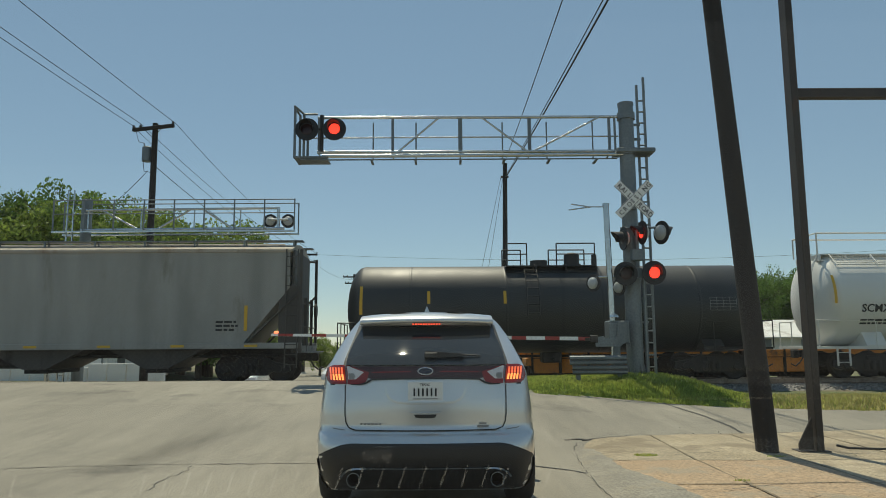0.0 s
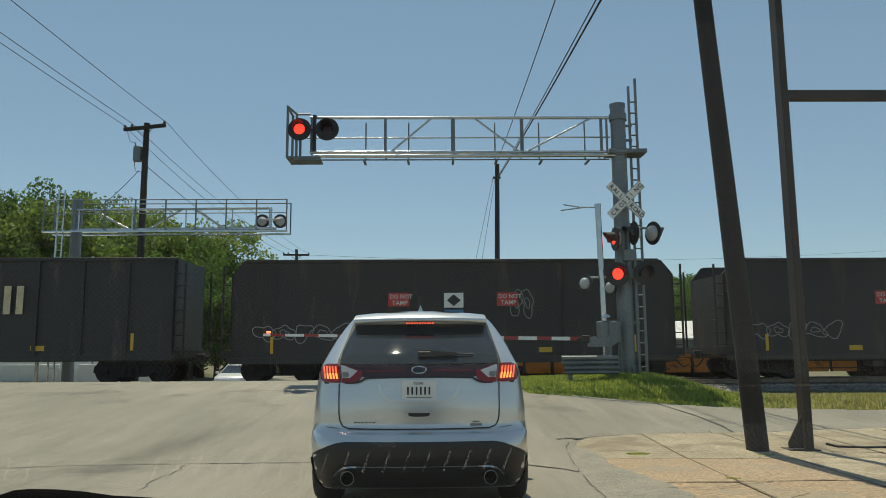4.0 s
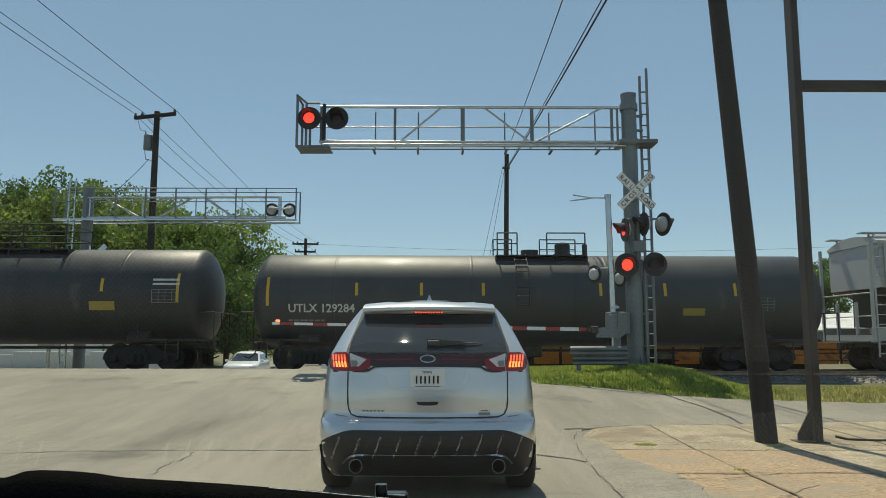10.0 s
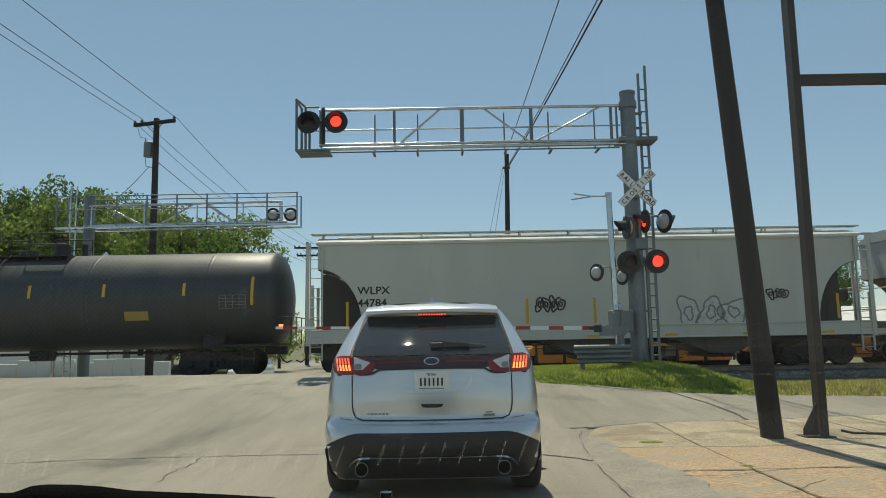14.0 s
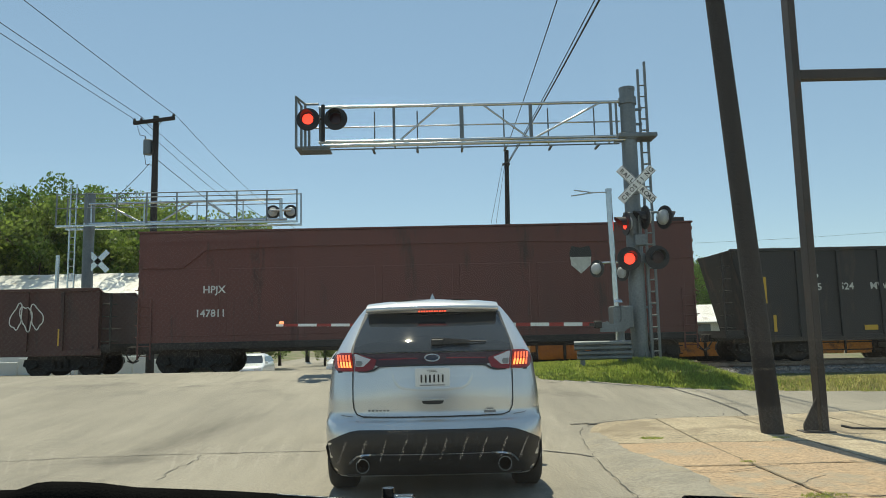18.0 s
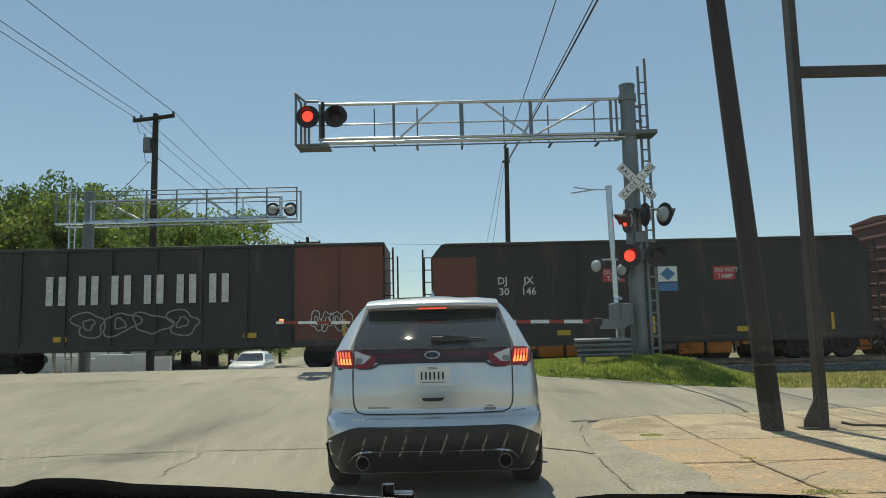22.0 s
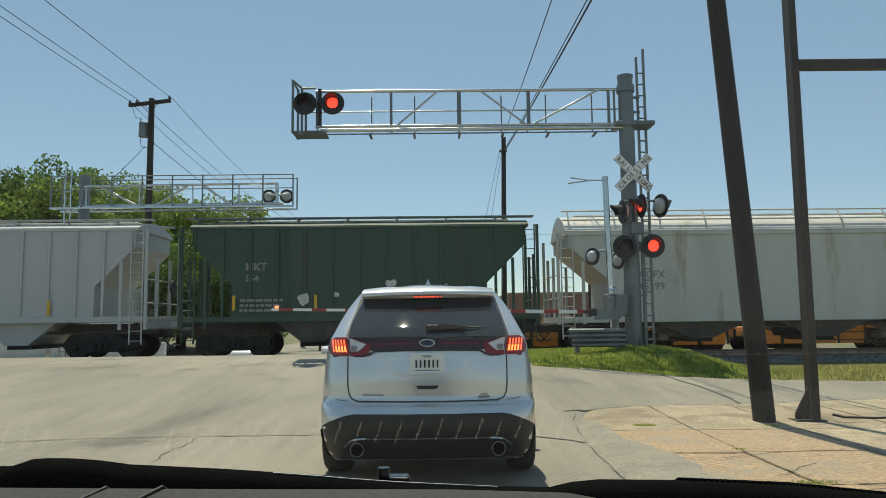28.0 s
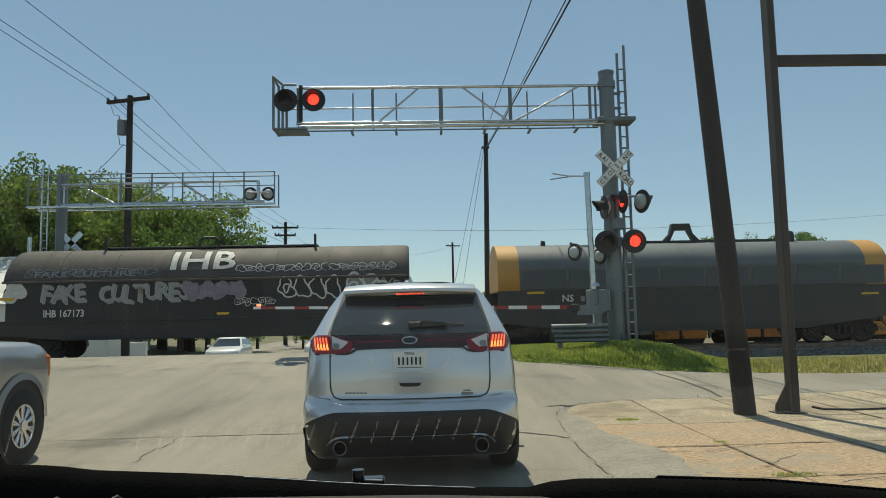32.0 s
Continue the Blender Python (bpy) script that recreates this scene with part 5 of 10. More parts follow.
def centre_beam(start, length, mat, label, h, loaded):
    car = railcar("centre_beam_car", label, "flat car", start, length, 2.2)
    bottom_chord(car, length, mat)
    part("top_beam", Shape().box(0.3, length - 0.3, -0.42, 0.42, h - 0.26, h, cut=0.03), M[mat], car)
    for x, d in ((0.3, 1), (length - 0.3, -1)):
        part("bulkhead", Shape().box(min(x, x + d * 0.30), max(x, x + d * 0.30), -1.42, 1.42, 1.2, h, cut=0.03), M[mat], car)
        part("bulkhead_sheet", Shape().box(min(x + d * 0.30, x + d * 0.80), max(x + d * 0.30, x + d * 0.80), -0.60, -0.54, 1.4, h - 0.22), M["hop_dirty"], car, "pale dirty sheet beside the bulkhead")
        for k in range(9):
            z = 1.35 + (h - 1.6) * k / 8
            part("bulkhead_rib", Shape().box(min(x, x - d * 0.06), max(x, x - d * 0.06), -1.2, 1.2, z - 0.05, z + 0.05, cut=0.01), M[mat], car)
        ladder(car, x + d * 0.15, -1.47, 0.6, h - 0.1, M[mat], 0.36)
    nb = 17
    inner0, inner1 = 0.85, length - 0.85
    bay = (inner1 - inner0) / nb
    mid = nb // 2
    for k in range(1, nb):
        x = inner0 + bay * k
        r = 0.10 if (k >= mid and (k - mid) % 2 == 0) or (k <= mid + 1 and (mid + 1 - k) % 2 == 0) else 0.065
        part("post", Shape().box(x - r, x + r, -0.10, 0.10, 1.2, h - 0.22, cut=0.01), M[mat], car)
        for d in ((1,) if k > mid + 1 else (-1,) if k < mid else (1,) if k == mid else (-1,)):
            if r < 0.08 or not 0 <= k + 2 * d <= nb:
                continue
            y = 0.03 * d
            part("diagonal", Shape().prism([(x - 0.07, h - 0.24), (x + 0.11, h - 0.24), (x + 2 * bay * d + 0.09, 1.22), (x + 2 * bay * d - 0.09, 1.22)], y - 0.05, y + 0.05), M[mat], car)
            part("gusset", Shape().prism([(x - 0.16, h - 0.24), (x + d * 0.30 + 0.16, h - 0.24), (x + d * 0.30, h - 0.52), (x, h - 0.62)], -0.11, 0.11), M[mat], car)
    for x, d in ((inner0, 1), (inner1, -1)):
        part("end_strut", Shape().prism([(x - 0.07, 2.75), (x + 0.07, 2.95), (x + d * 1.35 + 0.08, 1.22), (x + d * 1.35 - 0.08, 1.22)], -0.06, 0.06), M[mat], car)
    if loaded:
        rnd = random.Random(4)
        logo = Shape()
        logo.add([(0.54 + 0.19 * math.cos(t), -0.002, 0.40 + 0.21 * math.sin(t)) for t in [math.pi * i / 12 for i in range(13)]], [tuple(range(13))], 0)
        for i, (x, hh) in enumerate(((0.10, 0.30), (0.18, 0.42), (0.27, 0.30))):
            for q in range(3):
                z = 0.25 + hh * 0.27 * q
                logo.add([(x - 0.085 + 0.02 * q, -0.004, z), (x + 0.085 - 0.02 * q, -0.004, z), (x, -0.004, z + hh * 0.5)], [(0, 1, 2)], 1)
        logo.add([(0.02, -0.006, 0.25), (0.98, -0.006, 0.25), (0.88, -0.006, 0.30), (0.62, -0.006, 0.40), (0.36, -0.006, 0.30)], [(0, 1, 2, 3, 4)], 1)
        logo.box(0.0, 1.0, -0.006, -0.002, 0.055, 0.20, 2)
        for i in range(8):
            logo.box(0.105 + 0.112 * i, 0.13 + 0.112 * i, -0.008, -0.006, 0.06, 0.195, 3)
        logo_me = logo.mesh("print", [M["sun_yellow"], M["bar"], M["print_green"], M["wrap"]])
        zt, rows = h + 0.02, 4
        rh = (zt - 1.26) / rows
        for r in range(rows):
            z0, x = 1.26 + rh * r, 0.66
            cuts = [0.66]
            while cuts[-1] < length - 0.7:
                cuts.append(min(length - 0.66, cuts[-1] + rnd.choice((2.45, 3.05, 3.66, 4.9))))
                if length - 0.66 - cuts[-1] < 1.2:
                    cuts[-1] = length - 0.66
            for a, b in zip(cuts, cuts[1:]):
                dy = rnd.uniform(-0.03, 0.03)
                for yy in ((-1.46 + dy, -0.13), (0.13, 1.46)):
                    pack = part("lumber_pack", Shape().box(a + 0.012, b - 0.012, yy[0], yy[1], z0 + 0.03, z0 + rh - 0.015, cut=0.02), M["wrap"], car)
                    part("spacer_board", Shape().box(a + 0.4, b - 0.4, yy[0] + 0.05, yy[1], z0, z0 + 0.03), M["tie"], car)
                    if yy[0] < -1:
                        n = max(1, round((b - a) / 1.38))
                        for q in range(n):
                            lg = part("print", logo_me, None, pack)
                            lg.location = (a + (b - a) * (q + 0.5) / n - 0.48 + rnd.uniform(-0.08, 0.08), yy[0] - 0.003, z0 + 0.10)
                            lg.scale = (0.98, 1, 1.0)
            part("batten", Shape().box(0.66, length - 0.66, -1.44, -1.40, z0 - 0.005, z0 + 0.03), M["tie"], car)
    return car


def tank_strips(length, zc, xs):
    out = []
    for i, x in enumerate(xs):
        end = x < 1.2 or x > length - 1.2
        out.append((x, zc - 0.15 if end else zc + 0.2, zc + 0.82 if end else zc + 0.64))
    return out


def end_table(car, x, y, z, mat="bar_grey", w=0.9, h=0.55):
    s = Shape()
    for i in range(5):
        s.box(x, x + w, y - 0.004, y, z + h * i / 5, z + h * i / 5 + 0.012)
    for i in range(5):
        s.box(x + w * i / 4 - 0.006, x + w * i / 4 + 0.006, y - 0.004, y, z, z + h * 0.8)
    part("data_table", s, M[mat], car)


M["coil_slate_shade"] = paint("slate_shade_hood_panel_paint", (0.075, 0.086, 0.096), 0.8, 0.2, 0.6, (0.10, 0.095, 0.09))
M["spray_white"] = paint("dull_white_spray_paint", (0.42, 0.42, 0.41), 0.5, 0.4, 0.7, (0.15, 0.15, 0.15))
M["hood_soot"] = paint("sooty_brown_hood_paint", (0.070, 0.063, 0.057), 0.7, 0.3, 0.7, (0.10, 0.085, 0.07))
M["coil_black"] = paint("sooty_black_coil_car_paint", (0.024, 0.024, 0.026), 0.7, 0.3, 0.7, (0.05, 0.042, 0.035))
M["coil_sill"] = paint("dark_coil_car_sill_paint", (0.045, 0.046, 0.047), 0.7, 0.3, 0.65, (0.06, 0.05, 0.04))
M["mint_mark"] = surf("pale_mint_graffiti_paint", (0.25, 0.33, 0.29), (0.16, 0.21, 0.19), 0.6, size=0.3, fine=10, bump=0)
M["mauve_mark"] = surf("mauve_graffiti_paint", (0.24, 0.20, 0.25), (0.17, 0.15, 0.19), 0.6, size=0.2, fine=12, bump=0)


def consist_a():
    c = hopper(-22.6, 18.3, "hop_dirty", "dirty grey covered hopper with a rust-stained roof", roof="roof_rust", cut=(1.5, 2.9), h=4.93, bays=3, oval=False, sill_z=1.35, dark_end=True, cage="bay_shade_grime")
    strip(c, 16.3, -1.585, 1.75, 2.6, 0.11)
    small_print(c, 15.3, -1.586, 1.75, 0.8, 0.4, 3, M["bar"], 17)
    c = tank_car(-3.13, 14.71, 1.48, 2.42, "tank_black", "sooty black tank car with a central top platform", "NATX 76938", mark_x=1.3, mark_z=1.95, style="short", top_x=7.3,
                 strips=tank_strips(14.71, 2.42, (0.7, 3.0, 5.6, 9.2, 14.0)))
    end_table(c, 12.6, -1.47, 2.35)
    c = tank_car(13.16, 19.42, 1.60, 2.72, "tank_white", "white pressure tank car with a full-length top railing", "SCMX 4172", "black_mark", mark_x=1.48, mark_z=2.27, mark_h=0.27, style="full", top_x=8.9,
                 strips=tank_strips(19.42, 2.72, (0.6, 3.6, 6.4, 9.7, 13.2, 16.4, 18.6)))
    written("NON-ODORIZED", 0.18, M["black_mark"], c, 15.2, -1.612, 2.75)
    written("BUTADIENE", 0.18, M["black_mark"], c, 15.4, -1.612, 2.45)
    placard(c, 15.8, -1.59, 2.05, 0.36, 0.26, "black_mark")
    end_table(c, 17.2, -1.60, 2.35)
    placard(c, 12.9, -1.58, 2.05, 0.75, 0.26, "yellow_letter")
    d = part("hazard_diamond", Shape().add([(0, 0, -0.24), (0.24, 0, 0), (0, 0, 0.24), (-0.24, 0, 0)], [(0, 1, 2, 3)]).add([(0, -0.004, -0.16), (0.16, -0.004, 0), (0, -0.004, 0.16), (-0.16, -0.004, 0)], [(0, 1, 2, 3)], 1), [M["white_sign"], M["red_mark"]], c)
    d.location = (17.9, -1.46, 1.75)
    c = tank_car(34.0, 19.75, 1.60, 2.70, "tank_black", "black tank car with yellow lettering and hooped end grabs", "UTLX 950131", "yellow_letter", mark_x=1.85, mark_z=2.15, mark_h=0.32, style="mid", top_x=10.3,
                 strips=tank_strips(19.75, 2.70, (0.6, 4.8, 8.3, 12.0, 15.9, 19.2)))
    written("UTLX 950131", 0.14, M["yellow_letter"], c, 0.75, -0.95, 4.02)
    end_table(c, 18.0, -1.59, 2.35)
    placard(c, 12.1, -1.60, 2.05, 0.8, 0.28, "gon_green_band", "white_sign")
    for st, num in ((55.07, "3379"),):
        c = gondola(st, 15.95, "gon_dark", "dark ballast gondola with a rusty orange end and large cream lettering", 4.22, end_mat="gon_orange", end_side=0, end_len=3.15, ribs=10,
                    marks=(("HZGX", 1.75, 2.65, 0.24), (num, 1.78, 2.32, 0.24)))
        block_letters(c, 4.5, -1.62, 2.35, 6.5, 0.95, "wwwwww", "cream_mark")
        graffiti(c, 4.2, -1.62, 1.35, 5.6, 0.7, 3, "bar_grey", None, 7, 0.04)
    for st, ln in ((72.17, 15.8), (89.0, 15.75)):
        c = gondola(st, ln, "gon_black", "worn black aggregate gondola with red and blue placards", 4.12, chamfer=0.5, ends=0.0, ribs=0, floor=0.8)
        for x in (ln / 2 - 2.25, ln / 2 + 1.45):
            placard(c, x, -1.535, 2.55, 0.72, 0.46, "red_mark")
            written("DO NOT", 0.15, M["white_mark"], c, x + 0.05, -1.552, 2.81, 0.92)
            written("TAMP", 0.15, M["white_mark"], c, x + 0.13, -1.552, 2.60)
        placard(c, ln / 2 - 0.35, -1.535, 2.50, 0.66, 0.5, "white_sign")
        dm = part("emblem", Shape().add([(0, 0, -0.2), (0.24, 0, 0), (0, 0, 0.2), (-0.24, 0, 0)], [(0, 1, 2, 3)]), M["black_mark"], c)
        dm.location = (ln / 2 - 0.02, -1.56, 2.75)
        placard(c, ln / 2 - 0.35, -1.535, 2.05, 0.66, 0.38, "blue_mark")
        graffiti(c, ln * 0.62, -1.535, 2.2, 0.8, 0.9, int(ln * 10), "bar_grey", None, 2, 0.03)
        graffiti(c, 1.2, -1.535, 1.4, 3.2, 0.55, int(ln * 7), "bar_grey", None, 5, 0.03)
    c.children[0]["label"] = "bogie"
    part("rust_panel", Shape().box(13.55, 15.38, -1.54, -1.52, 0.85, 4.0), M["gon_orange"], c, "bare rusty end panel")
    hopper(105.93, 20.56, "hop_cream", "clean pale cream covered hopper with smooth sides", cut=(1.25, 2.5), bays=4,
           marks=(("MBKX", 1.95, 2.95, 0.26, "black_mark", 1.15), ("175311", 1.9, 2.5, 0.26, "black_mark", 1.15)))
    c = TRAIN[-1][0]
    small_print(c, 1.95, -1.586, 1.95, 0.9, 0.34, 2, M["bar"], 4)
    small_print(c, 15.2, -1.586, 2.35, 1.4, 0.6, 6, M["bar_grey"], 5)
    placard(c, 3.75, -1.585, 2.75, 0.25, 0.25, "bar_grey", "hop_cream")
    c = boxcar(127.29, 16.84, "box_red", "faded red boxcar with a dark ribbed door and white graffiti", 4.90, door=(6.85, 10.0), panels=0, ribs=0,
               over=0.34, marks=(("IA", 2.3, 2.65, 0.27), ("NR", 3.1, 2.65, 0.27), ("214", 2.2, 2.3, 0.24), ("975", 3.1, 2.3, 0.24)))
    for x in (1.6, 3.0, 4.4, 5.8, 11.2, 12.6, 14.0, 15.4):
        part("side_seam", Shape().box(x - 0.03, x + 0.03, -1.565, -1.55, 1.1, 4.62), M["box_red"], c)
    graffiti(c, 0.75, -1.575, 1.05, 6.0, 1.10, 8, "mint_mark", "mint_mark", 8, 0.10)
    graffiti(c, 1.3, -1.585, 1.1, 5.0, 0.9, 18, "white_mark", "mauve_mark", 7, 0.05)
    graffiti(c, 1.0, -1.595, 1.1, 5.6, 0.95, 28, "black_mark", None, 9, 0.035)
    graffiti(c, 10.1, -1.575, 1.25, 4.6, 0.85, 9, "white_mark", "bar_grey", 5, 0.06)
    placard(c, 5.3, -1.57, 3.05, 0.28, 0.22, "white_sign")
    placard(c, 6.25, -1.57, 2.55, 0.3, 0.24, "white_sign")
    placard(c, 10.6, -1.57, 3.1, 0.3, 0.12, "white_sign")
    graffiti(c, 6.1, -1.575, 2.85, 0.6, 0.75, 17, "bar_grey", None, 2, 0.03)
    c = centre_beam(144.86, 24.63, "gon_brown", "flat car stacked four high with white-wrapped lumber packs", 4.80, True)
    for k, t in enumerate(("CN", "625759")):
        written(t, 0.17, M["white_mark"], c, 2.9 + 1.0 * k, -1.505, 0.90)
    c = tank_car(170.9, 20.08, 1.58, 2.48, "tank_black", "black tank car with white lettering and a long top walkway", "TILX 302413", mark_x=1.35, mark_z=2.55 - 0.35, mark_h=0.27, style="long", top_x=12.25,
                 strips=tank_strips(20.08, 2.48, (0.65, 3.75, 6.7, 9.6, 13.2, 16.9, 19.45)))
    placard(c, 16.5, -1.58, 2.05, 0.85, 0.3, "yellow_letter")
    for z in (3.05, 2.90):
        part("white_band", Shape().box(18.6, 19.5, -1.50, -1.47, z, z + 0.07), M["white_mark"], c)
    end_table(c, 18.6, -1.57, 2.3)
    c = tank_car(192.77, 19.45, 1.55, 2.36, "tank_grey", "charcoal tank car with a short central railing", "UTLX 129284", mark_x=1.3, mark_z=2.0, mark_h=0.28, style="short", top_x=10.0,
                 strips=tank_strips(19.45, 2.36, (0.6, 3.6, 5.8, 7.9, 11.9, 14.1, 16.5)))
    placard(c, 14.7, -1.55, 1.9, 0.75, 0.24, "yellow_letter")
    end_table(c, 16.9, -1.55, 2.05)
    c = hopper(213.83, 20.1, "hop_grey", "light grey covered hopper with green bubble graffiti", cut=(1.2, 2.4), bays=4,
               marks=(("NCIX", 2.7, 2.75, 0.24, "black_mark", 1.1), ("6983", 2.7, 2.3, 0.24, "black_mark", 1.1)))
    graffiti(c, 4.7, -1.585, 1.3, 5.2, 1.0, 31, "black_mark", "green_mark", 6, 0.10)
    small_print(c, 10.4, -1.586, 1.8, 1.2, 0.45, 4, M["bar_grey"], 8)
    for x in (1.6, 10.1, 12.2, 18.4):
        strip(c, x, -1.585, 1.7, 2.4, 0.09)
    for x in (14.4, 15.9):
        placard(c, x, -1.585, 1.75, 0.42, 0.55, "bar_grey")


def consist_b():
    c = hopper(234.79, 21.15, "hop_grey", "smooth light grey covered hopper with dark curved end openings", cut=(1.3, 2.4), bays=4,
               marks=(("CPCX", 2.05, 2.85, 0.25, "black_mark", 1.15), ("814211", 2.05, 2.4, 0.25, "black_mark", 1.15)))
    small_print(c, 2.05, -1.586, 1.85, 0.9, 0.34, 2, M["bar"], 14)
    small_print(c, 12.5, -1.586, 1.95, 1.4, 0.65, 6, M["bar_grey"], 15)
    placard(c, 11.2, -1.585, 2.1, 0.75, 0.22, "yellow_letter")
    placard(c, 18.0, -1.585, 2.0, 0.5, 0.3, "black_mark")
    c = tank_car(257.59, 16.95, 1.58, 2.55, "tank_grey", "charcoal tank car with a small railed manway", "GATX 5982", mark_x=1.3, mark_z=2.33, mark_h=0.27, style="short", top_x=8.1,
                 strips=tank_strips(16.95, 2.55, (0.75, 4.2, 6.6, 8.8, 11.3, 14.0, 16.3)))
    placard(c, 12.0, -1.58, 1.95, 0.8, 0.3, "yellow_letter")
    end_table(c, 15.2, -1.55, 2.3)
    c = hopper(275.59, 19.57, "hop_cream", "cream covered hopper with black and red tags", cut=(1.35, 3.1), bays=3,
               marks=(("WLPX", 1.85, 2.7, 0.26, "black_mark", 1.1), ("44784", 1.85, 2.28, 0.26, "black_mark", 1.1)))
    graffiti(c, 3.2, -1.585, 1.7, 1.4, 0.5, 41, "black_mark", None, 5, 0.05)
    graffiti(c, 7.9, -1.585, 2.0, 0.95, 0.5, 42, "black_mark", None, 4, 0.06)
    graffiti(c, 12.7, -1.585, 1.35, 2.3, 1.05, 43, "bar_grey", "white_mark", 3, 0.06)
    graffiti(c, 15.8, -1.585, 2.3, 0.7, 0.35, 44, "black_mark", None, 3, 0.05)
    for x in (1.5, 7.6, 9.9, 18.2):
        strip(c, x, -1.585, 1.6, 2.45, 0.09)
    c = hopper(296.05, 21.6, "hop_grey", "grey covered hopper with patched black numbers", cut=(1.1, 2.6), bays=4,
               marks=(("PHRX", 2.7, 2.95, 0.22, "black_mark", 1.05), ("628725", 2.7, 2.5, 0.22, "black_mark", 1.05)))
    c = gondola(318.27, 15.68, "gon_dark", "dark ballast gondola with a rusty orange end and large white lettering", 4.22, end_mat="gon_orange", end_side=0, end_len=2.75, ribs=10,
                marks=(("HZGX", 1.4, 2.62, 0.24), ("3488", 1.42, 2.28, 0.24)))
    block_letters(c, 4.1, -1.62, 2.3, 6.6, 0.98, "wwwwww", "cream_mark")
    c = gondola(334.58, 17.62, "gon_brown", "low oxide-red gondola with a large white tag", 2.98, ribs=14, floor=0.9, ends=0.0, chamfer=0.12,
                marks=(("MP", 2.2, 2.35, 0.26), ("642539", 1.95, 1.88, 0.24)))
    graffiti(c, 3.5, -1.63, 1.15, 4.0, 1.25, 51, "white_mark", "bar_grey", 6, 0.09)
    graffiti(c, 14.3, -1.63, 1.6, 1.0, 0.9, 52, "white_mark", None, 3, 0.04)
    c = boxcar(352.71, 19.66, "box_brown", "tall oxide-brown high-side car with pressed panels and a shield emblem", 4.92, panels=7, arch=True, name="high_side_car",
               marks=(("HPJX", 2.55, 2.75, 0.25), ("147811", 2.3, 1.95, 0.25)))
    shield(c, 15.05, -1.60, 3.15, 0.75, 0.95, "white_mark", "black_mark")
    part("brake_box", Shape().box(18.6, 19.2, -1.2, 0.2, 4.9, 5.1, cut=0.02), M["black"], c)
    c = gondola(372.93, 16.58, "gon_black", "black slope-ended gondola with grey tags and yellow blocks", 3.85, floor=0.85, ends=0.75, ribs=10,
                marks=(("UP", 2.95, 2.75, 0.24), ("925", 2.95, 2.42, 0.24), ("524", 4.05, 2.42, 0.24), ("MW", 5.1, 2.42, 0.24)))
    graffiti(c, 6.6, -1.63, 1.6, 5.2, 0.95, 61, "bar_grey", None, 8, 0.06)
    strip(c, 1.45, -1.6, 2.0, 2.9)
    strip(c, 15.1, -1.6, 2.2, 3.0)
    c = gondola(390.08, 17.08, "gon_brown", "low oxide-red gondola with a black number panel", 2.98, ribs=14, floor=0.9, chamfer=0.12)
    placard(c, 1.9, -1.63, 1.35, 1.45, 1.35, "black_mark")
    for t, x, z in (("MP", 2.25, 2.32), ("641920", 1.97, 1.92), ("MW", 2.0, 1.45)):
        written(t, 0.22, M["white_mark"], c, x, -1.646, z, 1.2)
    graffiti(c, 4.2, -1.63, 1.4, 3.0, 0.9, 62, "bar_grey", None, 5, 0.05)
    graffiti(c, 11.3, -1.63, 1.25, 1.0, 0.55, 63, "white_mark", None, 3, 0.07)


def shield(car, x, y, z, w, h, low, top):
    pts = [(0.0, 0.78), (0.10, 1.0), (0.5, 0.93), (0.9, 1.0), (1.0, 0.78), (0.94, 0.30), (0.5, 0.0), (0.06, 0.30)]
    s = Shape().add([(x + a * w, y, z + b * h) for a, b in pts], [tuple(range(len(pts)))])
    s.add([(x + a * w, y - 0.004, z + b * h) for a, b in ((0.0, 0.60), (0.0, 0.78), (0.10, 1.0), (0.5, 0.93), (0.9, 1.0), (1.0, 0.78), (1.0, 0.60))], [tuple(range(7))], 1)
    part("shield_emblem", s, [M[low], M[top]], car)


